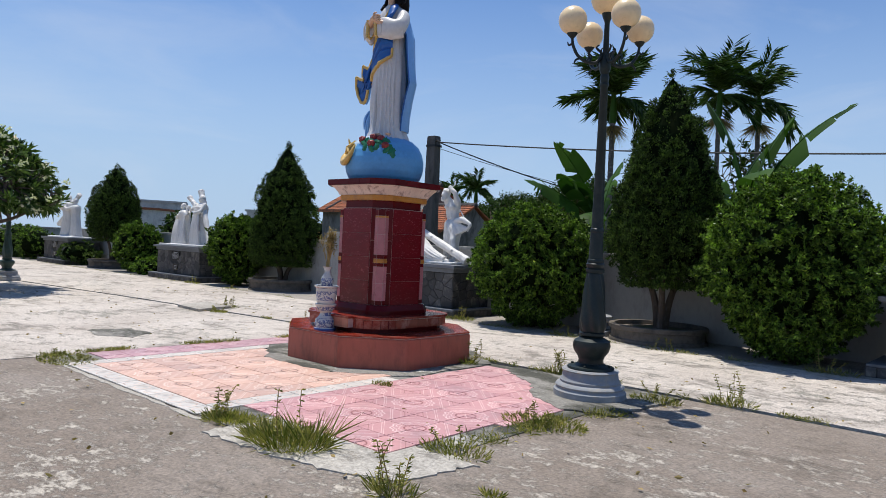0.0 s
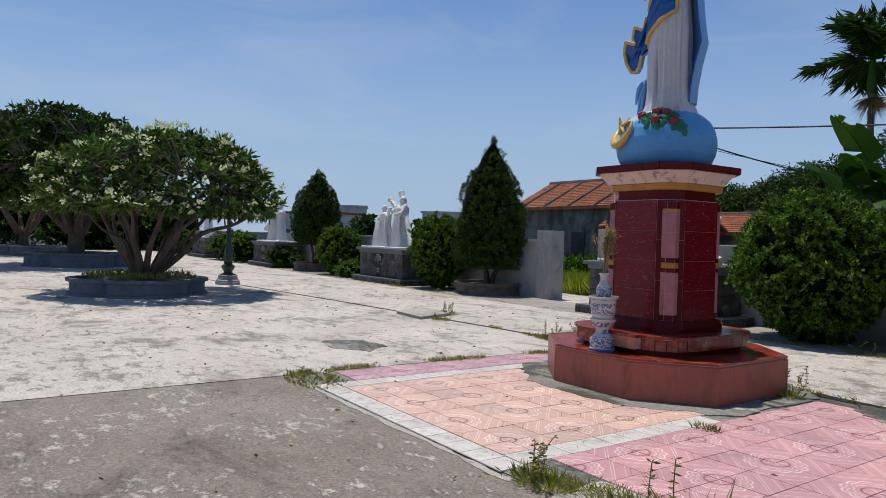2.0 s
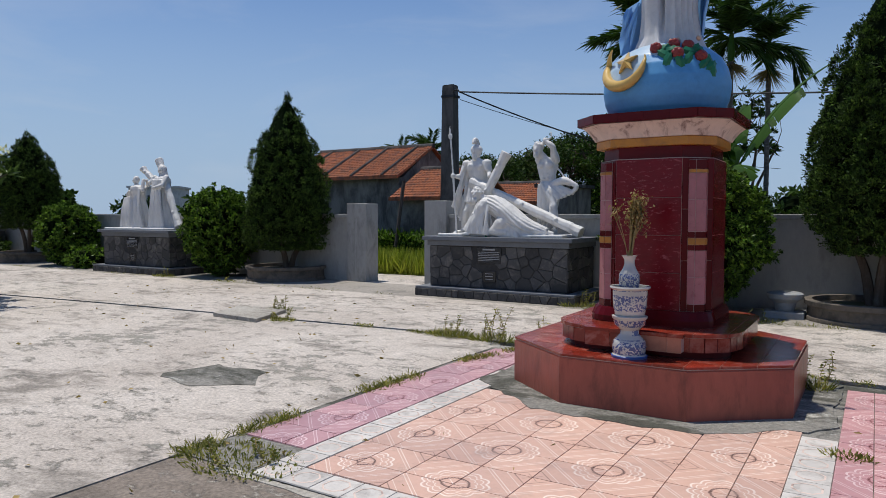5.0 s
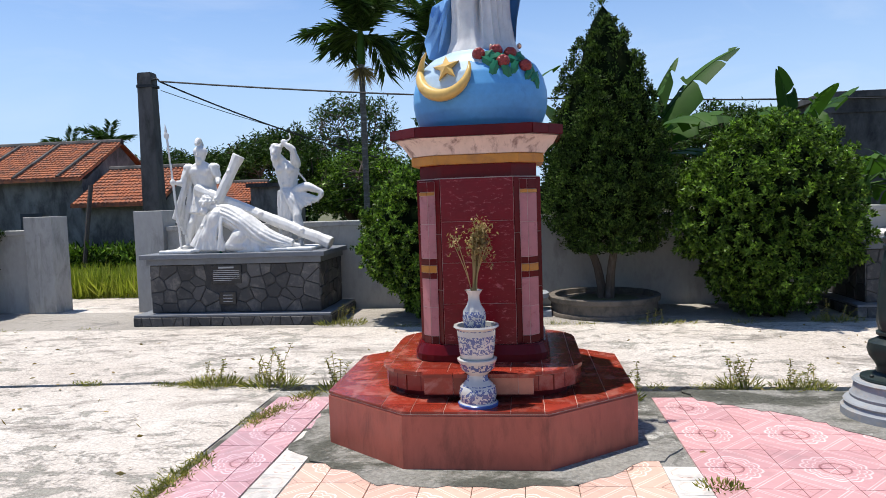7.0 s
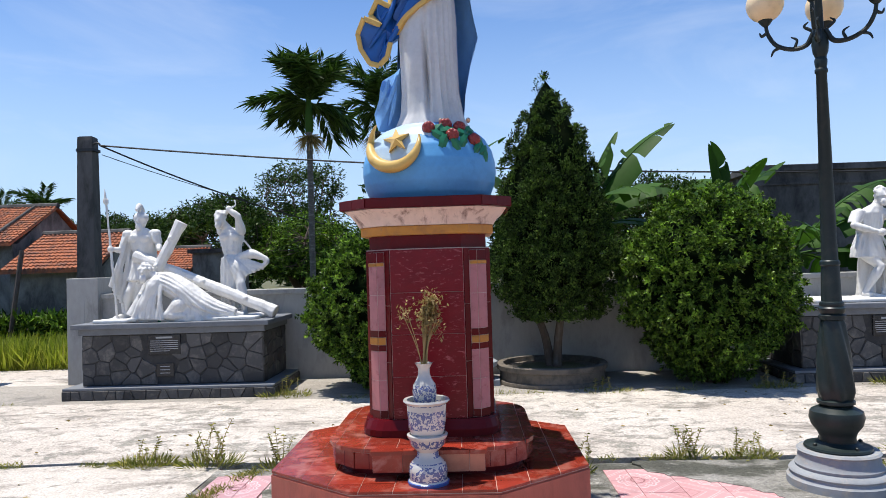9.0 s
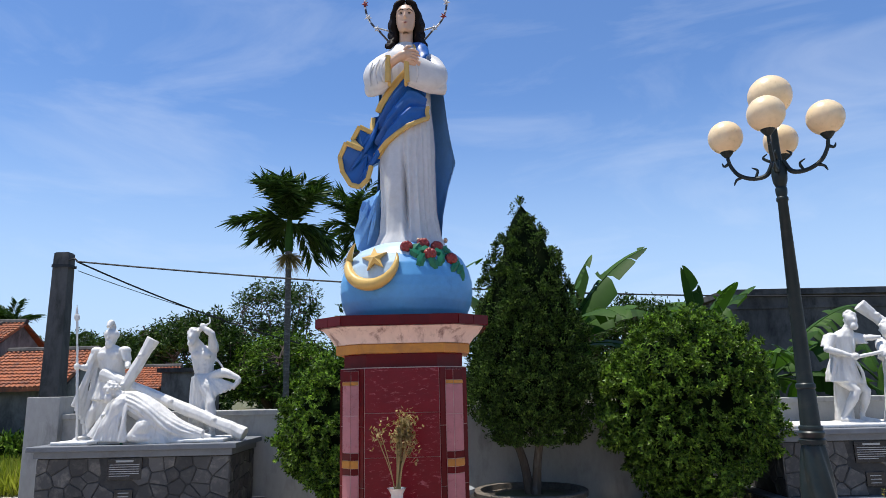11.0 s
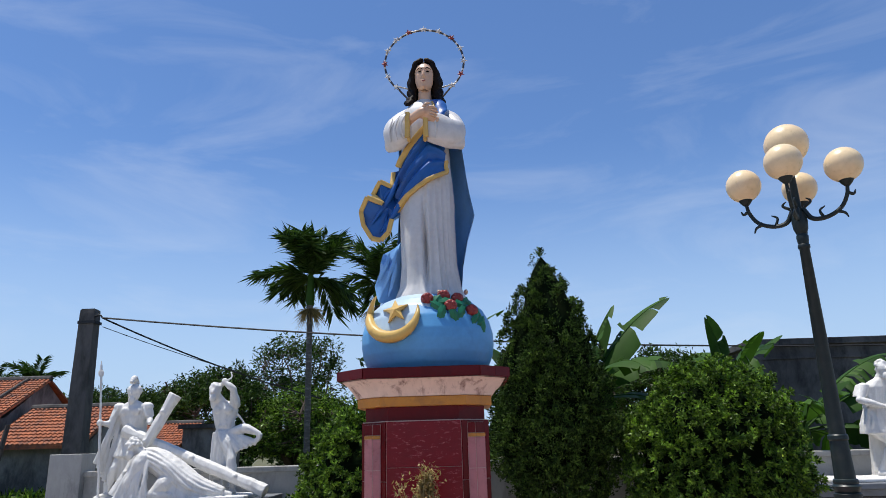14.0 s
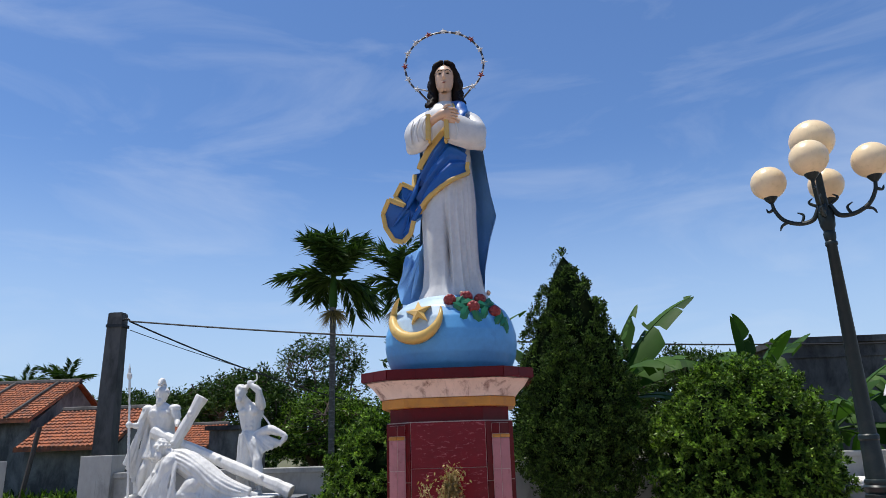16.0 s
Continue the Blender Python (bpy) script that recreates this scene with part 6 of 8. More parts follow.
    c0 = bm.verts.new(on_globe(MX + 0.02, 0.395, 0.075))
    sv = [bm.verts.new(on_globe(x, z, 0.035)) for x, z in star]
    sb = [bm.verts.new(on_globe(x, z, -0.02)) for x, z in star]
    for k in range(10):
        j = (k + 1) % 10
        bm.faces.new((sv[k], sv[j], c0)).material_index = I_GOLD
        bm.faces.new((sv[k], sb[k], sb[j], sv[j])).material_index = I_GOLD
    # roses with petals, toothed leaves trailing down one side
    for k, (x, z) in enumerate(((0.022, 0.475), (0.134, 0.505), (0.228, 0.49), (0.181, 0.42), (0.325, 0.40))):
        p = on_globe(x, z, 0.02)
        ball(bm, p, (0.046, 0.044, 0.042), 18, I_ROSE)
        for j in range(5):
            b = 1.257 * j + k
            ball(bm, p + Vector((0.02 * math.cos(b), -0.026, 0.02 * math.sin(b))), (0.02, 0.018, 0.02), 10, I_ROSE)
    for x, z, t in ((0.075, 0.46, 35), (0.09, 0.415, -35), (0.14, 0.45, 10), (0.245, 0.435, -15), (0.27, 0.46, 30), (0.30, 0.455, -20), (0.25, 0.375, 60), (0.37, 0.37, -50), (0.385, 0.33, 20), (0.40, 0.30, -80), (0.345, 0.345, 40), (0.12, 0.37, 75), (0.20, 0.36, -60)):
        p = on_globe(x, z, 0.008)
        d, out = Vector((math.cos(radians(t)), 0, math.sin(radians(t)))), Vector((x, p.y, 0)).normalized()
        side = d.cross(out).normalized()
        d = out.cross(side).normalized()
        edge = []
        for i in range(14):
            a = 2 * math.pi * i / 14
            w = 1 if i % 2 else 0.8
            edge.append(bm.verts.new(p + d * 0.062 * math.cos(a) * w + side * 0.034 * math.sin(a) * w + out * 0.004))
        top = bm.verts.new(p + out * 0.022)
        for i in range(14):
            bm.faces.new((edge[i], edge[(i + 1) % 14], top)).material_index = I_GREEN
    # toes under the hem
    for x in (0.10, 0.125, 0.15, 0.29):
        ball(bm, (x, -0.262 + 0.25 * max(0, x - 0.2), 0.545), (0.016, 0.045, 0.018), 10, I_SKIN)
    # wire ring with small stars behind the head, dark and pale turns
    cx, cz, rr = 0.016, 2.592, 0.33
    at = lambda a, y=0.1: Vector((cx + rr * math.cos(a), y + 0.03 * math.sin(a), cz + rr * math.sin(a)))
    for k in range(72):
        a0, a1 = radians(-52 + 284 * k / 72), radians(-52 + 284 * (k + 1) / 72)
        tube(bm, [at(a0), at((a0 + a1) / 2), at(a1)], 0.0088, 8, I_ROBE if k % 3 == 0 else I_RING)
    for k in range(13):
        a = radians(-46 + 272 * k / 12)
        p = at(a, 0.085)
        tip = [p + (0.034 if j % 2 == 0 else 0.014) * Vector((math.cos(a + math.pi * j / 5), 0, math.sin(a + math.pi * j / 5))) for j in range(10)]
        vs = [bm.verts.new(q) for q in tip]
        c0, c1 = bm.verts.new(p + Vector((0, -0.012, 0))), bm.verts.new(p + Vector((0, 0.012, 0)))
        mat = I_ROSE if k % 3 == 1 else I_ROBE
        for j in range(10):
            bm.faces.new((vs[j], vs[(j + 1) % 10], c0)).material_index = mat
            bm.faces.new((vs[(j + 1) % 10], vs[j], c1)).material_index = mat
    for s in (-1, 1):
        tube(bm, [(cx + 0.21 * s, 0.08, 2.335), (cx + 0.05 * s, 0.1, 2.15)], 0.008, 6, I_RING)
        tube(bm, [(cx + 0.26 * s, 0.09, 2.385), (cx + 0.06 * s, 0.1, 2.33)], 0.007, 6, I_ROBE)
    bmesh.ops.recalc_face_normals(bm, faces=bm.faces)
    ob = part("painted_statue", bm, SMATS, None, "", True)
    ob.matrix_basis = m
    return tagged(ob, "painted plaster statue in white robe and blue sash on a globe", "statue")


great_statue(pose(-4.96, 6.5, 2.132))

# ---- patterned floor tiles ----


def patterned(name, ground, line, pale):
    """A printed tile: a quarter rosette in one corner, a quarter diamond in the other, hexagon lines between."""
    m, nt, b = base_material(name, 0.5, 0, 0.4)
    tc = nt.nodes.new("ShaderNodeTexCoord").outputs["Object"]
    sep = nt.nodes.new("ShaderNodeSeparateXYZ")
    nt.links.new(tc, sep.inputs[0])
    x = calc(nt, "ADD", sep.outputs[0], 0.15)
    y = calc(nt, "ADD", sep.outputs[1], 0.15)
    r = calc(nt, "SQRT", calc(nt, "ADD", calc(nt, "MULTIPLY", x, x), calc(nt, "MULTIPLY", y, y)))
    ang = calc(nt, "ARCTAN2", y, x)
    u = calc(nt, "SUBTRACT", 0.3, x)
    v = calc(nt, "SUBTRACT", 0.3, y)
    dia = calc(nt, "ADD", u, v)

    def near(value, at, half):
        return calc(nt, "LESS_THAN", calc(nt, "ABSOLUTE", calc(nt, "SUBTRACT", value, at)), half)
    world_v = place(nt)
    grain = noise_node(nt, world_v, 30, 6, 0.7)
    wear = noise_node(nt, world_v, 2.3, 7, 0.65, 0.5)
    info = nt.nodes.new("ShaderNodeObjectInfo").outputs["Random"]
    col = mix(nt, wear, tuple(c * 0.86 for c in ground), tuple(min(1, c * 1.12) for c in ground))
    col = mix(nt, 0.3, col, ramp(nt, grain, [(0.3, tuple(c * 0.75 for c in ground)), (0.7, tuple(min(1, c * 1.15) for c in ground))]))
    scallop = calc(nt, "MULTIPLY_ADD", calc(nt, "ABSOLUTE", calc(nt, "SINE", calc(nt, "MULTIPLY", ang, 6.0))), 0.022, 0.165)
    lace = near(r, scallop, 0.006)
    lace2 = near(r, calc(nt, "SUBTRACT", scallop, 0.028), 0.0035)
    petals = calc(nt, "MULTIPLY_ADD", calc(nt, "ABSOLUTE", calc(nt, "SINE", calc(nt, "MULTIPLY", ang, 8.0))), 0.012, 0.112)
    lines = calc(nt, "MAXIMUM", calc(nt, "MAXIMUM", lace, lace2), near(r, petals, 0.003))
    cross = calc(nt, "MULTIPLY", calc(nt, "LESS_THAN", calc(nt, "ABSOLUTE", calc(nt, "SUBTRACT", x, y)), 0.003), calc(nt, "LESS_THAN", r, 0.08))
    hexa = calc(nt, "MAXIMUM", near(calc(nt, "ADD", x, y), 0.355, 0.004), near(calc(nt, "ADD", x, y), 0.33, 0.003))
    stripe = calc(nt, "MAXIMUM", near(calc(nt, "SUBTRACT", x, y), 0.225, 0.002), near(calc(nt, "SUBTRACT", y, x), 0.225, 0.002))
    lines = calc(nt, "MAXIMUM", calc(nt, "MAXIMUM", lines, cross), calc(nt, "MULTIPLY", calc(nt, "MAXIMUM", hexa, calc(nt, "MAXIMUM", stripe, near(dia, 0.15, 0.003))), 0.85))
    col = mix(nt, calc(nt, "MULTIPLY", lines, calc(nt, "MULTIPLY_ADD", wear, 0.6, 0.32)), col, pale)
    ring_ = near(r, calc(nt, "MULTIPLY_ADD", calc(nt, "SINE", calc(nt, "MULTIPLY", ang, 32.0)), 0.004, 0.082), 0.006)
    diam = calc(nt, "MAXIMUM", near(dia, 0.105, 0.0045), calc(nt, "MULTIPLY", calc(nt, "LESS_THAN", calc(nt, "ABSOLUTE", calc(nt, "SUBTRACT", u, v)), 0.003), calc(nt, "LESS_THAN", dia, 0.08)))
    dark = calc(nt, "MAXIMUM", ring_, calc(nt, "MULTIPLY", diam, 0.62))
    col = mix(nt, calc(nt, "MULTIPLY", dark, 0.85), col, line)
    stain = ramp(nt, noise_node(nt, world_v, 4.0, 8, 0.7), [(0.54, (0, 0, 0)), (0.72, (0.75, 0.75, 0.75))])
    col = mix(nt, stain, col, tuple(c * 0.55 + 0.06 for c in ground))
    col = mix(nt, 1.0, col, ramp(nt, info, [(0, (0.88, 0.88, 0.9)), (1, (1.08, 1.06, 1.04))]), "MULTIPLY")
    nt.links.new(col, b.inputs["Base Color"])
    nt.links.new(calc(nt, "MULTIPLY_ADD", wear, 0.4, 0.3), b.inputs["Roughness"])
    bump(nt, b, calc(nt, "ADD", grain, calc(nt, "MULTIPLY", lines, -0.5)), 0.2, 0.004)
    return m


PEACH = patterned("peach_patterned_tile", (0.60, 0.385, 0.30), (0.075, 0.035, 0.03), (0.86, 0.78, 0.70))
MAUVE = patterned("mauve_patterned_tile", (0.47, 0.27, 0.285), (0.18, 0.06, 0.065), (0.78, 0.64, 0.65))
ROSEY = patterned("rose_patterned_tile", (0.53, 0.285, 0.285), (0.2, 0.06, 0.06), (0.84, 0.69, 0.66))
WHITE_TILE = weathered("white_border_tile", (0.60, 0.56, 0.51), (0.34, 0.31, 0.28), 0.6, 2.5, 22, (0.5, 0.72), 0.2, 0.12, random=0.12)

tile_floor = tagged(part("tile_bed", prism(bmesh.new(), [(-6.7, 3.45), (-3.5, 3.45), (-1.9, 4.6), (-2.2, 6.9), (-6.5, 7.2)], [(-0.02, 1), (0.0045, 1)]), CONCRETE_GREY), "patterned cement tile floor in peach, mauve and rose panels", "tiled floor", kind="structure")
tile_mesh = {}


def tile_data(key, w, h, material, dent=0.0):
    k = (key, round(w, 3), round(h, 3))
    if k not in tile_mesh:
        bm = bmesh.new()
        box(bm, -w / 2, w / 2, -h / 2, h / 2, 0.0, 0.007)
        for v in bm.verts:
            if v.co.z > 0.005:
                v.co.x *= 1 - 0.004 / w
                v.co.y *= 1 - 0.004 / h
        me = bpy.data.meshes.new(key)
        bm.to_mesh(me)
        bm.free()
        me.materials.append(material)
        tile_mesh[k] = me
    return tile_mesh[k]


def lay(key, material, inside, x0, x1, y0, y1, name="tile", ox=-5.9, oy=4.43):
    """Tiles of 0.3 m on the grid through (ox, oy), where inside() says so."""
    r = random.Random(key)
    for i in range(math.floor((x0 - ox) / 0.3), math.ceil((x1 - ox) / 0.3)):
        for j in range(math.floor((y0 - oy) / 0.3), math.ceil((y1 - oy) / 0.3)):
            ax, bx = max(x0, ox + 0.3 * i), min(x1, ox + 0.3 * (i + 1))
            ay, by = max(y0, oy + 0.3 * j), min(y1, oy + 0.3 * (j + 1))
            cx, cy = (ax + bx) / 2, (ay + by) / 2
            if bx - ax < 0.05 or by - ay < 0.05 or not inside(cx, cy):
                continue
            turn = {(0, 0): 0, (1, 0): 90, (1, 1): 180, (0, 1): 270}[(i % 2, j % 2)]
            full = bx - ax > 0.299 and by - ay > 0.299
            w, h = bx - ax - 0.0025, by - ay - 0.0025
            if turn in (90, 270):
                w, h = h, w
            ob = new(name, tile_data(key, w, h, material))
            ob.parent = tile_floor
            ob.matrix_basis = pose(cx, cy, 0.005 + r.uniform(0, 0.002), r.gauss(0, 0.15), r.gauss(0, 0.15), turn)


def off_ring(x, y, k=1.13):
    X, Y = (x + 4.995) / 1.035, (y - 6.55) / 1.0
    return max(abs(X), abs(Y), (abs(X) + abs(Y)) * 0.69) > k


lay("peach", PEACH, lambda x, y: off_ring(x, y, 1.2), -6.09, -3.88, 3.61, 5.95)
lay("mauve", MAUVE, lambda x, y: x > -6.72 + 0.03 * math.sin(5 * y) and y > 3.75 and off_ring(x, y, 1.2), -6.8, -6.31, 3.6, 7.15)
lay("rose", ROSEY, lambda x, y: off_ring(x, y, 1.2) and y > 3.75 + 0.14 * (x + 3.65) and x < -1.9 - 0.1 * math.sin(3 * y) and (x + 1.9) * 0.8 + (y - 5.9) * 1.0 < 0.8 and not (y < 4.3 and x > -2.1), -3.68, -1.9, 3.8, 7.1)
lay("back", MAUVE, lambda x, y: off_ring(x, y, 1.2), -6.3, -6.0, 6.3, 7.1)


def border(x, y, along, n, turn):
    me = tile_data("white", 0.2, 0.2, WHITE_TILE)
    for k in range(n):
        px, py = (x + 0.203 * k, y) if along == "x" else (x, y + 0.203 * k)
        if not off_ring(px, py, 1.14):
            continue
        ob = new("border_tile", me)
        ob.parent = tile_floor
        ob.matrix_basis = pose(px, py, 0.005 + random.uniform(0, 0.0015), 0, 0, turn + random.gauss(0, 0.4))
        frame_bm = tile_mesh.get("rim")
        if frame_bm is None:
            bm = bmesh.new()
            oct_ = [(0.078 * math.cos(radians(22.5 + 45 * i)), 0.078 * math.sin(radians(22.5 + 45 * i))) for i in range(8)]
            ins = [(p * 0.86, q * 0.86) for p, q in oct_]
            a = [bm.verts.new((p, q, 0.0075)) for p, q in oct_]
            b = [bm.verts.new((p, q, 0.0085)) for p, q in ins]
            for i in range(8):
                bm.faces.new((a[i], a[(i + 1) % 8], b[(i + 1) % 8], b[i]))
            frame_bm = bpy.data.meshes.new("rim")
            bm.to_mesh(frame_bm)
            bm.free()
            frame_bm.materials.append(COVE)
            tile_mesh["rim"] = frame_bm
        em = new("embossed_line", frame_bm)
        em.parent = ob


border(-6.19, 3.5, "x", 13, 0)
border(-6.2, 3.71, "y", 13, 90)
border(-3.78, 3.71, "y", 10, 90)
ringpoly = [(x * 1.24 - 4.98, y * 1.24 + 6.54) for x, y in OCT]
sheet("pavement_ring", wobble(ringpoly, 0.035, 9, 0.1), -0.02, 0.016, CONCRETE_GREY, "rough grey mortar ring round the pedestal", "pavement")
sheet("pavement_patch_lamp", wobble([(-3.35, 7.0), (-2.72, 6.62), (-2.5, 6.22), (-1.95, 5.9), (-1.5, 6.05), (-1.42, 7.25), (-3.4, 7.3)], 0.028, 5, 0.06), -0.02, 0.017, CONCRETE_GREY, "broken grey mortar round the lamp foot", "pavement")
sheet("pavement_kerb_west", wobble([(-6.86, 3.3), (-6.74, 3.5), (-6.72, 7.1), (-6.4, 7.2), (-5.9, 7.33), (-6.86, 7.36)], 0.03, 8), -0.02, 0.004, CONCRETE_GREY, "crumbling mortar edge beside the tiles", "pavement")
sheet("pavement_front", wobble([(-6.6, 3.34), (-3.55, 3.35), (-3.5, 3.4), (-6.4, 3.42)], 0.025, 6), -0.02, 0.0, CONCRETE_PATCH, "crumbling mortar along the white border", "pavement")
sheet("pavement_cover", [(-11.45, 7.92), (-11.1, 7.12), (-10.2, 7.05), (-10.5, 7.88)], -0.02, 0.05, CONCRETE_PATCH, "loose pale concrete cover slab over the drain", "cover slab")
sheet("pavement_stain", wobble([(-8.75, 4.6), (-8.2, 4.45), (-7.75, 4.75), (-8.0, 5.15), (-8.6, 5.1)], 0.03, 2), -0.02, 0.004, CONCRETE_GREY, "dark grey repair patch in the pale slab", "patch")
part("drain_gap", box(bmesh.new(), -6.0, 29.0, 7.335, 7.41, -0.12, -0.09), SOIL, tile_floor)

# ---- blue and white porcelain ----


def porcelain(name, seed, bands):
    m, nt, b = base_material(name, 0.16, 0, 0.5)
    v = place(nt, "Object")
    n = noise_node(nt, v, 44 + seed, 2, 0.5, 1.2)
    n2 = noise_node(nt, v, 7 + seed, 2, 0.5)
    z = nt.nodes.new("ShaderNodeSeparateXYZ")
    nt.links.new(v, z.inputs[0])
    band = 0.0
    for z0, z1 in bands:
        inside = calc(nt, "MULTIPLY", calc(nt, "GREATER_THAN", z.outputs[2], z0), calc(nt, "LESS_THAN", z.outputs[2], z1))
        band = calc(nt, "MAXIMUM", inside, band)
    mask = calc(nt, "MULTIPLY", calc(nt, "GREATER_THAN", n, 0.475), calc(nt, "MULTIPLY", band, calc(nt, "GREATER_THAN", n2, 0.4)))
    col = mix(nt, calc(nt, "MULTIPLY", mask, 0.85), ramp(nt, noise_node(nt, v, 5, 4), [(0.3, (0.42, 0.41, 0.38)), (0.7, (0.55, 0.53, 0.49))]), (0.02, 0.045, 0.2))
    nt.links.new(col, b.inputs["Base Color"])
    b.inputs["Coat Weight"].default_value = 0.4
    return m


PORC = [porcelain("blue_white_stand", 0, ((0.03, 0.12), (0.128, 0.134), (0.16, 0.2), (0.222, 0.27))), porcelain("blue_white_pot", 6, ((0.045, 0.155), (0.185, 0.19))), porcelain("blue_white_vase", 12, ((0.14, 0.262),))]
BLUE_RIM = paint("blue_glaze", (0.06, 0.12, 0.34), (0.1, 0.16, 0.36), 0.2)
s = thing("porcelain_stand", pose(-4.98, 5.70, 0.372), "blue and white porcelain stand on the pedestal's lowest tread", "pot stand")
part("body", lathe(bmesh.new(), [(0.118, 0.0), (0.122, 0.02), (0.112, 0.03), (0.118, 0.08), (0.11, 0.12), (0.08, 0.15), (0.066, 0.17), (0.064, 0.195), (0.085, 0.215), (0.105, 0.235), (0.112, 0.27), (0.122, 0.282), (0.124, 0.295), (0.108, 0.3), (0.1, 0.27)], 40), PORC[0], s, smooth=True)
part("foot_ring", lathe(bmesh.new(), [(0.124, -0.002), (0.126, 0.018), (0.12, 0.022)], 40), BLUE_RIM, s, "blue glazed foot")
s = thing("flower_pot", pose(-4.98, 5.70, 0.66), "blue and white porcelain pot with painted flowers on a stand", "flower pot")
part("body", lathe(bmesh.new(), [(0.085, 0.0), (0.1, 0.01), (0.112, 0.06), (0.118, 0.13), (0.12, 0.19), (0.135, 0.2), (0.142, 0.208), (0.138, 0.218), (0.118, 0.216), (0.105, 0.12), (0.09, 0.02)], 40), PORC[1], s, smooth=True)
s = thing("flower_vase", pose(-4.99, 5.71, 0.70), "blue and white porcelain vase holding dried flowers", "vase")
part("body", lathe(bmesh.new(), [(0.055, 0.0), (0.06, 0.05), (0.066, 0.16), (0.074, 0.22), (0.07, 0.26), (0.045, 0.3), (0.036, 0.33), (0.036, 0.36), (0.05, 0.385), (0.056, 0.392), (0.048, 0.392), (0.03, 0.35)], 32), PORC[2], s, smooth=True)
rr = random.Random(6)
bm = bmesh.new()
tips = []
for k in range(30):
    lone = k < 2
    top = Vector((rr.uniform(0.0, 0.1), rr.uniform(-0.04, 0.04), rr.uniform(0.62, 0.80))) if not lone else Vector((-0.12 + 0.02 * k, -0.02, 0.70 + 0.03 * k))
    part("dry_stem", tube(bmesh.new(), curve_points([(rr.uniform(-0.02, 0.02), rr.uniform(-0.02, 0.02), 0.3), Vector((top.x * 0.35, top.y * 0.4, 0.5)), top], 3), 0.0032, 4), LEAF_DRY, s)
    tips.append(top)
P = np.array([(t.x + rr.gauss(0, 0.022), t.y + rr.gauss(0, 0.02), t.z + rr.gauss(-0.03, 0.04)) for t in tips for _ in range(26)])
leaves("dry_blossom", P, np.random.default_rng(4).normal(size=P.shape) + np.array([0, 0, 0.3]), 0.03, 0.014, LEAF_DRY, s, "withered brown blossom", np.random.default_rng(4))

# ---- broad trees ----


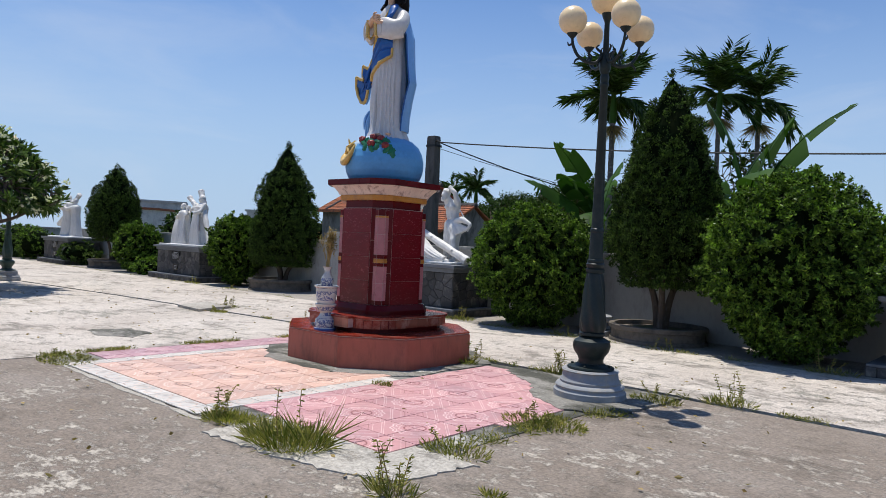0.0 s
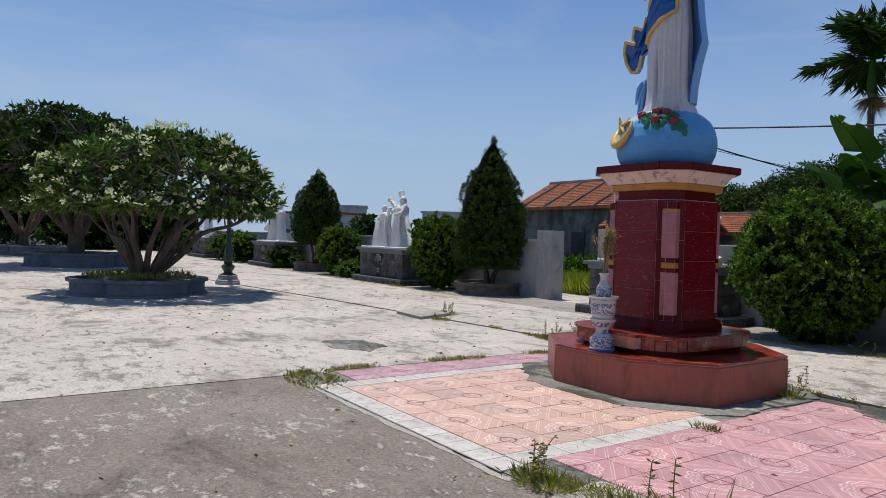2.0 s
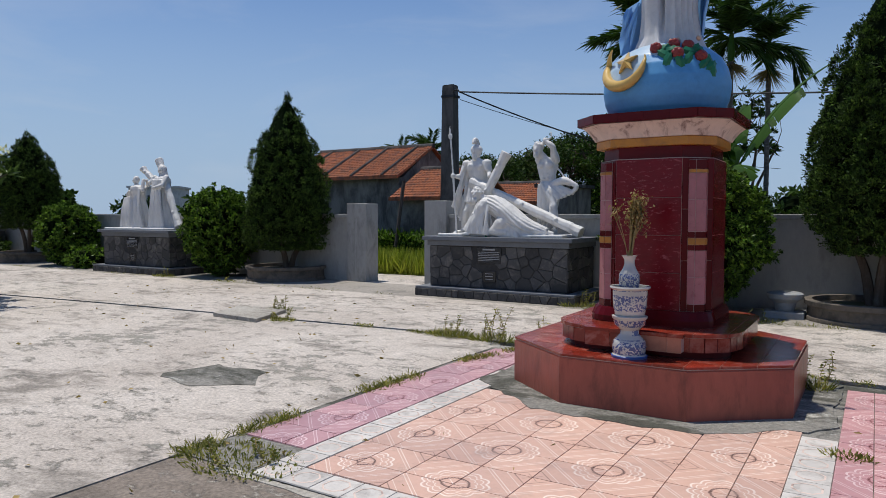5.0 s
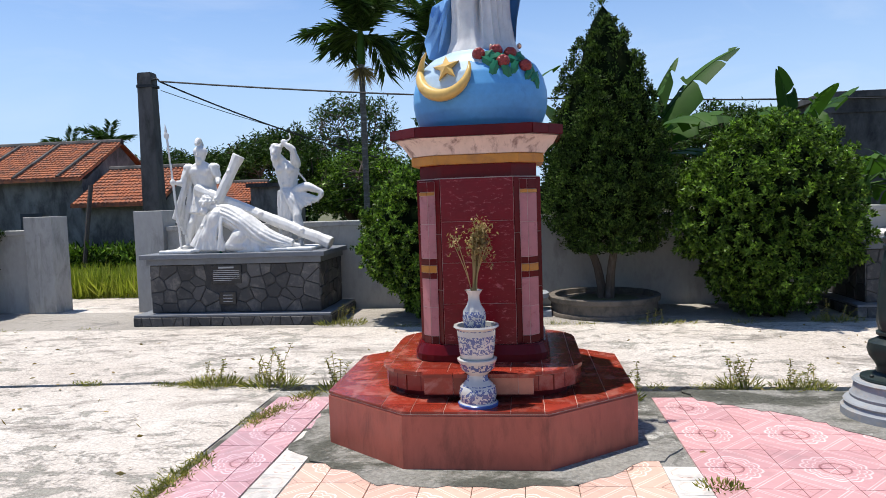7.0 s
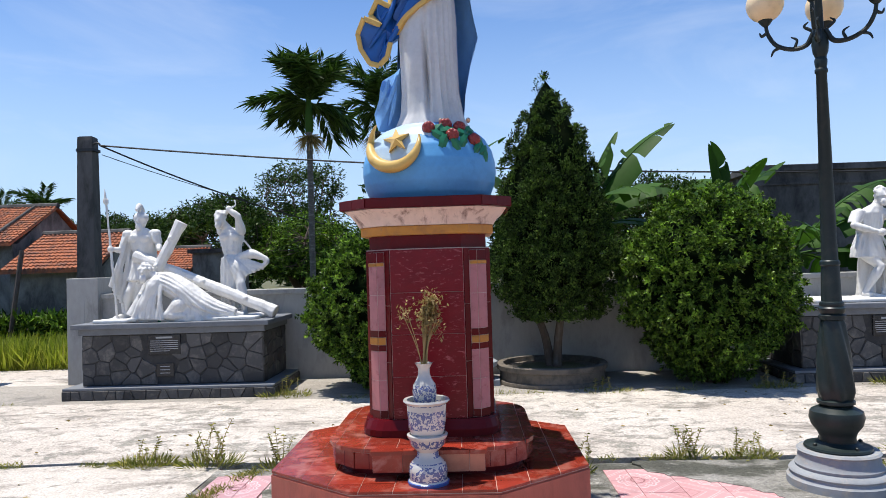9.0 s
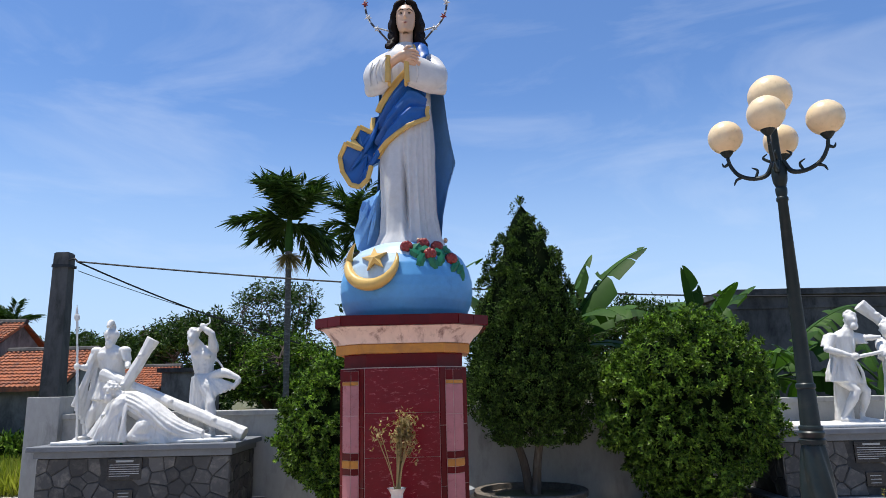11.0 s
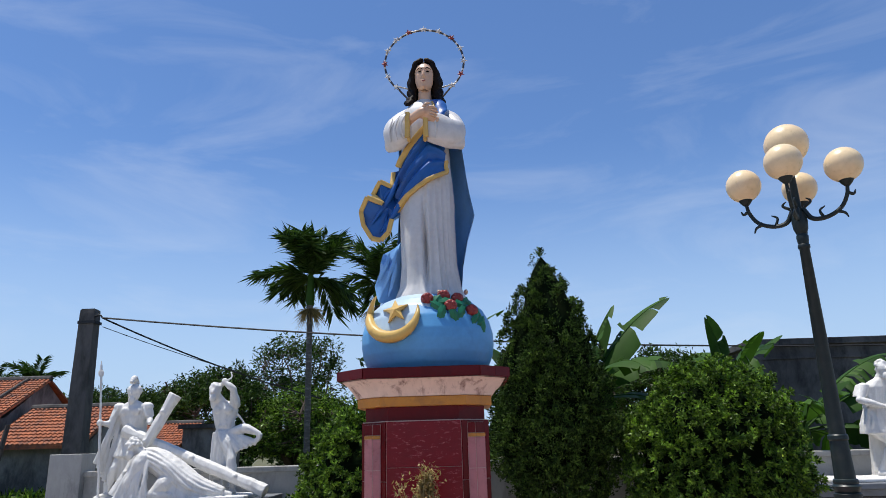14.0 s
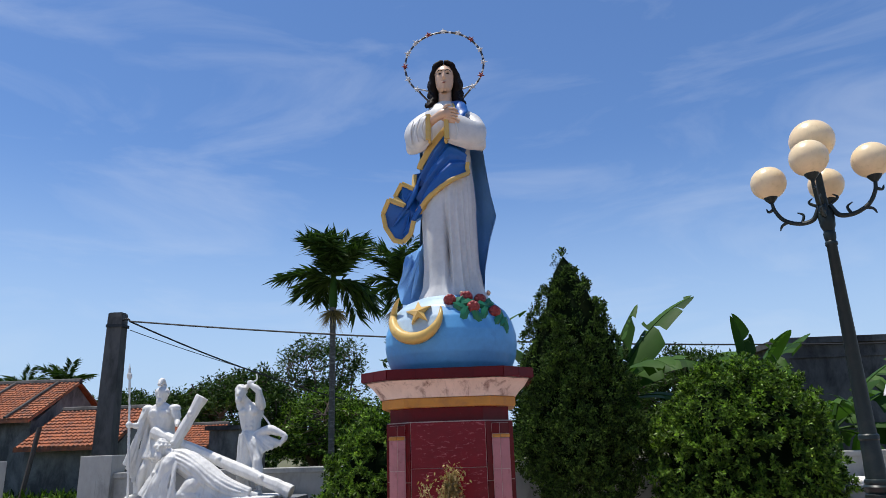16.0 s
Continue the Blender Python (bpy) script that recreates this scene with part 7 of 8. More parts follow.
def tree(m, label, fork, centre, radii, limbs, tips, leaf, per_tip, bark, foliage, seed, flowers=0, spread=1.0, trunk_r=0.14, name="tree", shell=0.55, droop=0.12, flat=0.0):
    """Limbs run from the fork into the crown; twigs carry leaf clusters to its shell."""
    t = thing(name, m, label, name.replace("_", " "))
    r = random.Random(seed)
    rng = np.random.default_rng(seed)
    c, R = Vector(centre), Vector(radii)
    bm = bmesh.new()
    nodes = []
    if fork > 0.3:
        tube(bm, [(0, 0, -0.1), (0.02, 0, fork * 0.5), (0, 0.02, fork)], [trunk_r * 1.3, trunk_r, trunk_r * 0.9], 10)
    for k in range(limbs):
        a = 2 * math.pi * (k + r.uniform(-0.3, 0.3)) / limbs
        f = r.uniform(0.35, 0.85) ** 0.5
        end = c + Vector((R.x * f * math.cos(a), R.y * f * math.sin(a), R.z * r.uniform(-0.2, 0.75)))
        start = Vector((0.16 * math.cos(a) * spread, 0.16 * math.sin(a) * spread, fork - 0.1))
        mid = start.lerp(end, 0.45) + Vector((math.cos(a) * -0.1 + r.gauss(0, 0.12), math.sin(a) * -0.1 + r.gauss(0, 0.12), r.uniform(-0.05, 0.25)))
        line = curve_points([start, start.lerp(mid, 0.5) + Vector((r.gauss(0, 0.06), r.gauss(0, 0.06), 0)), mid, mid.lerp(end, 0.5) + Vector((r.gauss(0, 0.1), r.gauss(0, 0.1), r.gauss(0, 0.08))), end], 4)
        r0 = trunk_r * r.uniform(0.45, 0.75)
        tube(bm, line, [r0 * (1 - 0.75 * i / (len(line) - 1)) for i in range(len(line))], 7)
        nodes += line[5:]
    ends = []
    for k in range(tips):
        v = Vector((r.gauss(0, 1), r.gauss(0, 1), r.gauss(0.25, 1))).normalized()
        lump = 1 + 0.16 * noise.noise((v.x * 2.3 + seed, v.y * 2.3, v.z * 2.3))
        d = r.uniform(shell, 1.0) * lump
        e = c + Vector((v.x * R.x * d, v.y * R.y * d, max(v.z, -0.45 - flat) * R.z * d))
        near = min(nodes, key=lambda q: (q - e).length_squared)
        far = (e - near).length
        mid = near.lerp(e, 0.5) + Vector((r.gauss(0, 0.06), r.gauss(0, 0.06), r.uniform(-0.1, 0.02) * far))
        tube(bm, [near, mid, e], [trunk_r * 0.17, trunk_r * 0.12, trunk_r * 0.07], 5)
        if k % 6 == 0:
            nodes.append(mid)
        ends.append((e, (e - mid).normalized()))
    part("trunk", bm, bark, t, smooth=True)
    P, D = [], []
    for e, d in ends:
        for k in range(per_tip):
            P.append(e + Vector((r.gauss(0, 0.3), r.gauss(0, 0.3), r.gauss(0, 0.25))) * leaf * (0.3 if per_tip < 30 else 2.2))
            D.append(d * 0.5 + Vector((r.gauss(0, 0.8), r.gauss(0, 0.8), r.gauss(0.25, 0.55))))
    leaves("crown", np.array(P), np.array(D), leaf, leaf * 0.3, foliage, t, "", rng, droop, 0.15)
    if flowers:
        P = []
        for e, d in r.sample(ends, flowers):
            if e.z < c.z - 0.1 * R.z:
                continue
            P += [e + d * leaf * 0.8 + Vector((r.gauss(0, 0.05), r.gauss(0, 0.05), 0.06 + r.gauss(0, 0.03))) for _ in range(14)]
        leaves("blossom", np.array(P), rng.normal(size=(len(P), 3)) + np.array([0, 0, 0.6]), 0.075, 0.055, PETAL, t, "cream white blossom", rng)
    return t


ring_planter(pose(-16.35, 3.85, 0), "blue-grey lobed concrete planter kerb round a flowering tree", 1.3, 0.35, 4, PLANTER)
tree(pose(-16.35, 3.95, 0.3), "wide flowering tree with cream blossom and bare twisted limbs", 0.15, (0, 0.35, 1.62), (2.5, 2.45, 1.6), 15, 980, 0.25, 13, BARK_PALE, LEAF_FRANGI, 21, 330, 0.9, 0.125, "flowering_tree", 0.78, 0.15, -0.4)
ring_planter(pose(-28.2, 4.1, 0), "blue-grey lobed concrete planter kerb under a dark tree", 1.65, 0.48, 4, PLANTER)
tree(pose(-28.2, 4.0, 0.3), "dense dark green broad-leaved tree in a lobed planter", 1.0, (0, -0.5, 3.15), (3.3, 3.5, 2.1), 6, 1300, 0.3, 16, BARK, LEAF_TREE, 22, 0, 1.2, 0.26, "shade_tree", 0.6, 0.25)
ring_planter(pose(-38.5, 3.4, 0), "far blue-grey concrete planter kerb", 1.7, 0.45, 4, PLANTER)
tree(pose(-38.5, 3.0, 0.3), "far light green tree behind the planters", 0.8, (0, 0, 2.6), (3.0, 3.2, 1.7), 7, 420, 0.3, 14, BARK, LEAF_FRANGI, 23, 0, 1.2, 0.2, "shade_tree", 0.6, 0.2)
tree(pose(-46, -3.0, 0.0), "far dark green tree at the yard's end", 1.2, (0, 0, 3.6), (3.6, 3.6, 2.3), 7, 420, 0.34, 14, BARK, LEAF_TREE, 24, 0, 1.2, 0.2, "shade_tree", 0.6, 0.2)
for k, (x, y) in enumerate(((-16.35, 3.85), (-28.2, 4.1))):
    r2 = np.random.default_rng(30 + k)
    a, d = r2.uniform(0, 6.28, 1100), np.sqrt(r2.uniform(0.05, 1, 1100)) * (1.12 if k == 0 else 1.4)
    P = np.stack([x + d * np.cos(a), y + d * np.sin(a), np.full(1100, 0.36)], 1)
    tagged(leaves("planter_grass", P, r2.normal(size=P.shape) * 0.4 + np.array([0, 0, 1.0]), 0.14, 0.02, GRASS, None, "", r2), "short green grass growing in the planter", "grass", kind="stuff")
for k, (x, h) in enumerate(((-20.9, 0.5), (-26.9, 0.9), (-31.4, 1.3), (-33.0, 1.0), (-42, 1.4), (-48, 1.6))):
    bush(pose(x, 11.3, 0), "low mixed shrub with reddish tips by the wall" if k % 2 else "low green shrub by the wall", 0.45 + 0.25 * h, 0.5 * h, 0.5 * h, 40 + k, 1600, 0.11, LEAF_FRANGI if k % 2 else LEAF_BUSH, "garden_shrub", "shrub")

# ---- palms and bananas behind the wall ----


def palm(m, label, height, reach, fronds, seed, trunk_r=0.075):
    t = thing("areca_palm", m, label, "palm tree", "palms behind the wall")
    r = random.Random(seed)
    rng = np.random.default_rng(seed)
    prof = [(trunk_r * 1.5, -0.2), (trunk_r * 1.1, 0.4)] + [(trunk_r * (1 if k % 2 else 1.1), 0.4 + (height - 1.3) * k / 40) for k in range(1, 41)]
    part("trunk", lathe(bmesh.new(), prof, 12), PALM_BARK, t, smooth=True)
    part("crownshaft", lathe(bmesh.new(), [(trunk_r * 1.35, height - 0.9), (trunk_r * 1.5, height - 0.6), (trunk_r, height - 0.1), (0.02, height + 0.1)], 12), LEAF_BANANA, t, "green crownshaft", True)
    ring = rng.normal(size=(260, 3)) * np.array([1, 1, 0.35]) + np.array([0, 0, -0.35])
    leaves("flower_spray", np.zeros((260, 3)) + np.array([0, 0, height - 0.95]), ring, reach * 0.42, 0.014, LEAF_DRY, t, "dry yellowish flower spray", rng, 0.5)
    for k in range(fronds):
        a = 2.4 * k + r.uniform(-0.3, 0.3)
        e = radians((-22, 14, 40, 60, 76, 86, 2, 50)[k % 8] + r.uniform(-9, 9))
        L = reach * r.uniform(1.0, 1.25)
        out = Vector((math.cos(a), math.sin(a), 0))
        p1 = Vector((0, 0, height - 0.1)) + (out * math.cos(e) + Vector((0, 0, math.sin(e)))) * L * 0.5
        e -= radians(r.uniform(14, 46))
        p2 = p1 + (out * math.cos(e) + Vector((0, 0, math.sin(e)))) * L * 0.55
        line = curve_points([(0, 0, height - 0.15), p1, p2], 12)
        fr = part("frond", tube(bmesh.new(), line, [0.018 * (1 - 0.8 * i / (len(line) - 1)) for i in range(len(line))], 5), LEAF_PALM, t)
        P, D = [], []
        for i in range(3, len(line)):
            d = (line[i] - line[i - 1]).normalized()
            side = d.cross(Vector((0, 0, 1))).normalized()
            for f in (0.0, 0.4, 0.75):
                for sgn in (-1, 1):
                    P.append(line[i - 1].lerp(line[i], f))
                    D.append(side * sgn * 0.75 + d * 0.85 + Vector((0, 0, r.gauss(0.0, 0.25))))
        leaves("leaflet", np.array(P), np.array(D), reach * 0.46, 0.06, LEAF_PALM, fr, "", rng, 0.22, 0.25)
    return t


palm(pose(-8.69, 19.2, 0), "slender areca palm with feathery fronds behind the wall", 6.15, 1.12, 27, 1)
palm(pose(-7.6, 24.7, 0), "tall slender areca palm behind the wall", 7.2, 1.4, 14, 2)
palm(pose(-6.63, 25.8, 0), "slender areca palm among banana plants", 7.1, 1.4, 13, 3)
palm(pose(-22.5, 30, 0), "far palm rising over the tiled roof", 4.6, 1.0, 12, 6)
palm(pose(-25.0, 31, 0), "far palm with drooping fronds beyond the tiled roof", 4.4, 1.0, 12, 7)


def banana(m, label, height, shape, seed):
    """shape: for each leaf its bearing, rise, length and how far it bends over, in degrees and metres."""
    t = thing("banana_plant", m, label, "banana plant", "bananas behind the wall")
    r = random.Random(seed)
    part("stem", lathe(bmesh.new(), [(0.14, -0.1), (0.12, height * 0.5), (0.09, height * 0.92), (0.03, height * 1.08)], 12), LEAF_BANANA, t, smooth=True)
    for bearing, rise, L, bend in shape:
        a = radians(bearing)
        out = Vector((math.cos(a), math.sin(a), 0))
        side0 = out.cross(Vector((0, 0, 1)))
        roll = r.uniform(-0.5, 0.5)
        p, fine, steps = Vector((0, 0, height * 0.92)), [], 40
        for k in range(steps + 1):
            e = radians(rise + 10 - (bend + 14) * (k / steps) ** 1.5)
            fine.append(p.copy())
            p += (out * math.cos(e) + Vector((0, 0, math.sin(e)))) * (L * 1.18 / steps)
        leaf = bmesh.new()
        for sgn in (-1, 1):
            sag, prev = 0.3, None
            for i in range(1, len(fine)):
                f0, f1 = (i - 1) / steps, i / steps
                w0, w1 = [0.012 if f < 0.13 else (0.25 + 0.03 * L) * math.sin(math.pi * min(1, (f - 0.1) / 0.905)) ** 0.55 for f in (f0, f1)]
                d = (fine[i] - fine[i - 1]).normalized()
                up = side0.cross(d) if side0.cross(d).z > 0 else d.cross(side0)
                wing = (side0 * sgn * math.cos(roll) + up * math.sin(roll) * sgn).normalized()
                if prev is None:
                    sag = min(1.4, max(-0.15, r.gauss(0.4, 0.4)))
                slit = r.random() < 0.22
                ahead = d * 0.07

                def edge(q, w, u, torn=1.0):
                    return leaf.verts.new(q + wing * w * u * torn * (1 - 0.25 * abs(sag)) - Vector((0, 0, w * sag * u * u)) + up * w * 0.25 * u * (1 - u) + ahead * u)
                a0, b0 = leaf.verts.new(fine[i - 1]), leaf.verts.new(fine[i])
                c0, e0 = prev or (edge(fine[i - 1], w0, 0.55), edge(fine[i - 1], w0, 1.0))
                c1, e1 = edge(fine[i], w1, 0.55), edge(fine[i], w1, 1.0, r.uniform(0.8, 0.97) if slit else 1.0)
                leaf.faces.new((a0, b0, c1, c0))
                leaf.faces.new((c0, c1, e1, e0))
                prev = None if slit else (c1, e1)
        tube(leaf, fine, [0.022 * (1 - 0.8 * i / steps) for i in range(len(fine))], 6)
        part("leaf", leaf, LEAF_BANANA, t, smooth=True)
    return t


for x, y, h, shape, sd in (
        (-2.75, 13.0, 2.5, ((6, 54, 2.0, 26), (20, 70, 1.5, 16), (-25, 40, 1.4, 60), (185, 72, 1.8, 18), (-65, 38, 1.5, 70), (172, 12, 1.35, 45), (-18, 8, 1.35, 60), (-115, 22, 1.2, 80)), 1),
        (-5.6, 13.1, 2.15, ((252, 26, 1.75, 18), (240, 58, 1.65, 14), (262, 42, 1.4, 25), (258, -4, 1.5, 50), (15, 56, 2.25, 26), (-70, 25, 1.2, 70), (80, 70, 1.3, 20)), 2),
        (-0.35, 13.3, 2.55, ((176, 82, 1.15, 10), (12, 46, 1.3, 20), (-60, 60, 1.1, 35), (95, 50, 1.2, 40)), 3),
        (0.7, 13.1, 1.95, ((4, 42, 1.75, 26), (-4, 30, 1.4, 24), (-14, 2, 1.45, 40), (165, 52, 1.3, 30), (-100, 35, 1.1, 60), (30, -10, 1.2, 50)), 4),
        (-3.4, 14.0, 2.3, ((150, 60, 1.5, 25), (30, 68, 1.6, 20), (-80, 40, 1.2, 60)), 5),
        (2.9, 13.7, 1.8, ((170, 40, 1.4, 35), (20, 55, 1.3, 30), (-80, 40, 1.1, 60), (95, 60, 1.2, 30)), 6)):
    banana(pose(x, y, -0.1), "broad-leaved banana plant with torn green leaves behind the wall", h, shape, sd)

for x, y, z, R, H, sd, m in ((-13.2, 25.5, 2.7, 2.1, 1.75, 1, LEAF_TREE), (-10.2, 25, 2.2, 1.8, 1.4, 2, LEAF_BUSH), (-8.0, 24.5, 1.5, 1.7, 0.9, 3, LEAF_TREE), (-17.2, 29, 2.6, 2.0, 1.5, 7, LEAF_TREE), (-20, 30, 2.6, 2.2, 1.6, 4, LEAF_TREE), (1.5, 24, 2.8, 2.4, 1.5, 5, LEAF_TREE), (-27, 34, 2.6, 2.4, 1.5, 6, LEAF_TREE)):
    tree(pose(x, y, 0), "dark green leafy tree beyond the field", 1.0, (0, 0, z), (R, R, H), 8, 620, 0.19, 34, BARK, m, 60 + sd, 0, 1.2, 0.16, "field_tree", 0.55, 0.15)
tree(pose(-11.2, 29, 0), "tall airy tree with thin branches beyond the field", 2.2, (0, 0, 4.6), (1.9, 1.9, 1.7), 8, 150, 0.2, 31, BARK, LEAF_TREE, 70, 0, 1.2, 0.12, "field_tree", 0.5, 0.15)
tree(pose(-7.4, 27, 0), "thin tall tree with sparse leaves beyond the wall", 2.2, (0, 0, 4.2), (1.2, 1.2, 1.7), 6, 70, 0.3, 12, BARK, LEAF_TREE, 71, 0, 1.2, 0.1, "field_tree", 0.5, 0.15)

# ---- field, houses, post and cables ----
rf = np.random.default_rng(8)
n = 15000
P = np.stack([rf.uniform(-17.5, -9.0, n), 13.95 + rf.uniform(0, 1, n) ** 1.3 * 3.3, np.full(n, -0.05)], 1)
tagged(leaves("rice_field", P, rf.normal(size=(n, 3)) * 0.22 + np.array([0, 0, 1.0]), 0.62, 0.035, RICE, None, "", rf, 0.12), "ripening yellow-green rice growing beyond the gateway", "rice field", kind="stuff")
n = 5000
P = np.stack([rf.uniform(-18, -12.4, n), rf.uniform(16.2, 17.2, n), rf.uniform(0.2, 0.8, n)], 1)
tagged(leaves("hedge_weeds", P, rf.normal(size=(n, 3)) * 0.6 + np.array([0, 0, 0.8]), 0.3, 0.07, LEAF_BUSH, None, "", rf, 0.15), "tangled green weeds along the house wall", "weeds", kind="stuff")


def gable_house(m, label, w, d, eave, ridge, ribs=0, cols=46, rows=15):
    """Front eave along x at y = 0, gables at both ends, roof clad in rows of tiles."""
    h = thing("house", m, label, "house")
    t = 0.18
    part("wall", box(bmesh.new(), 0.1, w - 0.1, 0.25, 0.25 + t, -0.2, eave), HOUSE, h)
    part("wall", box(bmesh.new(), 0.1, w - 0.1, d - 0.25 - t, d - 0.25, -0.2, eave), HOUSE, h)
    for x in (0.1, w - 0.1 - t):
        bm = bmesh.new()
        ring = [(x, 0.43, -0.2), (x, d - 0.43, -0.2), (x, d - 0.43, eave), (x, d / 2, ridge - 0.08), (x, 0.43, eave)]
        a = [bm.verts.new(p) for p in ring]
        b = [bm.verts.new((p[0] + t, p[1], p[2])) for p in ring]
        bm.faces.new(a[::-1]), bm.faces.new(b)
        for k in range(5):
            bm.faces.new((a[k], a[(k + 1) % 5], b[(k + 1) % 5], b[k]))
        part("gable", bm, HOUSE, h)
    for s in (0, 1):
        y0, y1 = (0.0, d / 2) if s == 0 else (d, d / 2)
        bm = bmesh.new()
        vs = [bm.verts.new(p) for p in ((0, y0, eave - 0.06), (w, y0, eave - 0.06), (w, y1, ridge - 0.05), (0, y1, ridge - 0.05), (0, y0, eave), (w, y0, eave), (w, y1, ridge), (0, y1, ridge))]
        for q in ((0, 1, 2, 3), (4, 5, 6, 7), (0, 1, 5, 4), (1, 2, 6, 5), (3, 0, 4, 7), (2, 3, 7, 6)):
            bm.faces.new([vs[i] for i in q])
        slope = part("roof", bm, ROOF, h, "weathered orange clay tile roof")
        if s == 0:
            verts, faces = [], []
            rt = random.Random(4)
            sx, ln = w / cols, 1.0 / rows
            for j in range(rows):
                for i in range(cols):
                    f0, f1 = j * ln, min(1, (j + 1.12) * ln)
                    lift = 0.035 + rt.uniform(0, 0.012)
                    o = len(verts)
                    for f, e in ((f0, lift), (f1, 0.012)):
                        y, z = y0 + (y1 - y0) * f, eave + (ridge - eave) * f
                        for u, k in ((0.06, 0), (0.5, 0.022), (0.94, 0)):
                            verts.append(((i + u) * sx, y, z + e + k))
                    faces += [(o, o + 1, o + 4, o + 3), (o + 1, o + 2, o + 5, o + 4)]
                    verts += [((i + u) * sx, y0 + (y1 - y0) * f0, eave + (ridge - eave) * f0 + 0.002) for u in (0.06, 0.94)]
                    faces += [(o + 6, o + 7, o + 2, o + 1, o)]
            tl = raw("roof_tiles", verts, faces, ROOF, slope)
            tl["kind"] = "stuff"
        else:
            continue
    for k in range(ribs):
        x = w * (k + 0.5) / ribs if ribs > 1 else w / 2
        part("roof_rib", tube(bmesh.new(), [(x, 0.0, eave + 0.06), (x, d / 2, ridge + 0.05)], 0.04, 6), BLOCK, h, "dark mortar roof rib")
    part("ridge_cap", tube(bmesh.new(), [(0, d / 2, ridge + 0.02), (w, d / 2, ridge + 0.02)], 0.08, 8), BLOCK, h)
    return h


hA = gable_house(pose(-20.1, 17.3, 0), "low old house with a weathered orange tile roof", 4.7, 3.9, 2.52, 3.55, 4, 44, 16)
bm = bmesh.new()
box(bm, 2.9, 3.5, 0.22, 0.26, 0.9, 1.7)
part("window", bm, WINDOW_DARK, hA, "dark shuttered window")
gable_house(pose(-15.2, 16.6, 0), "small lean shed with a patched orange tile roof", 2.2, 3.4, 1.85, 2.75, 0, 20, 12)
gable_house(pose(-14.9, 20.5, 0), "small house with an orange tile roof behind the wall", 2.45, 3.4, 1.78, 2.45, 0, 24, 10)
b = thing("outbuilding", pose(-12.4, 20.6, 0), "small dark flat-roofed outbuilding", "outbuilding")
part("wall", box(bmesh.new(), 0, 0.95, 0, 2, -0.2, 2.25), HOUSE, b)
part("roof", box(bmesh.new(), -0.1, 1.05, -0.1, 2.1, 2.25, 2.36), BLOCK, b)
b = thing("concrete_building", pose(1.75, 17.0, -0.06), "long soot-dark concrete building with a thin roof edge", "building")
part("wall", box(bmesh.new(), 0, 14, 0, 5, -0.2, 3.6), BLOCK, b)
part("roof", box(bmesh.new(), -0.12, 14.1, -0.12, 5.1, 3.6, 3.74, 0.01), BLOCK, b)
part("string_course", box(bmesh.new(), 0.0, 14, -0.03, 0.0, 3.3, 3.36), BLOCK, b)

post = thing("utility_pole", pose(-12.56, 15.62, 0), "square weathered concrete utility pole carrying cables", "utility pole")
bm = bmesh.new()
prism(bm, [(-0.2, -0.16), (0.2, -0.16), (0.2, 0.16), (-0.2, 0.16)], [(-0.2, 1.05), (4.5, 0.78), (4.6, 0.74)], bevel=0.015)
part("shaft", bm, UTILITY, post)
part("clamp", box(bmesh.new(), -0.17, 0.19, -0.15, 0.15, 4.28, 4.34), WIRE, post)
part("hook", tube(bmesh.new(), curve_points([(0.15, -0.1, 4.42), (0.3, -0.16, 4.44), (0.36, -0.16, 4.38)], 4), 0.02, 6), WIRE, post)


def cable(a, b, sag, label, r=0.016):
    a, b = Vector(a), Vector(b)
    pts = [a.lerp(b, k / 24) - Vector((0, 0, sag * 4 * (k / 24) * (1 - k / 24))) for k in range(25)]
    return tagged(part("power_cable", tube(bmesh.new(), pts, r, 5), WIRE), label, "cable")


cable((-12.2, 15.45, 4.38), (16.0, 17.0, 3.75), 0.62, "black power cable strung from the concrete pole", 0.018)
cable((-12.2, 15.45, 4.38), (-8.5, 19.8, 2.9), 0.12, "black cable dropping from the pole to a house", 0.018)
cable((-12.2, 15.5, 4.2), (-6.0, 24, 2.8), 0.3, "thin cable drooping from the concrete pole", 0.008)
tagged(part("leaning_pole", tube(bmesh.new(), [(-14.75, 16.2, -0.1), (-14.45, 16.3, 2.3)], 0.05, 8), BARK_PALE), "leaning bare wooden pole against the shed", "wooden pole")

# ---- far distance ----
rb = random.Random(12)
for k in range(9):
    x, y = -150 + rb.uniform(-30, 70), 50 + 14 * k + rb.uniform(-8, 8)
    w, h, d = rb.uniform(8, 16), rb.uniform(5, 9), 8
    hb = thing("far_building", pose(x, y, -0.2, 0, 0, rb.uniform(30, 80)), "pale multi-storey town building far across the fields", "building", "far town buildings")
    part("wall", box(bmesh.new(), 0, w, 0, d, 0, h), FAR_WALL, hb)
    part("roof", box(bmesh.new(), -0.3, w + 0.3, -0.3, d + 0.3, h, h + 0.4), ROOF if k % 3 == 0 else FAR_WALL, hb)
    for i in range(int(w / 2.5)):
        for j in range(int(h / 3)):
            part("window", box(bmesh.new(), 1 + i * 2.5, 2.2 + i * 2.5, -0.1, 0.0, 1 + j * 3, 2.4 + j * 3), WINDOW_DARK, hb)
for k in range(26):
    a = radians(18 + 5.4 * k)
    R = rb.uniform(60, 95)
    bush(pose(-5 + R * math.cos(a), 5 + R * math.sin(a), -0.2), "distant dark tree on the horizon", rb.uniform(2, 4), rb.uniform(1.3, 2.2), rb.uniform(1.3, 2.0), 80 + k, 500, 0.7, LEAF_TREE, "far_tree", "tree")

# ---- weeds in the joints ----


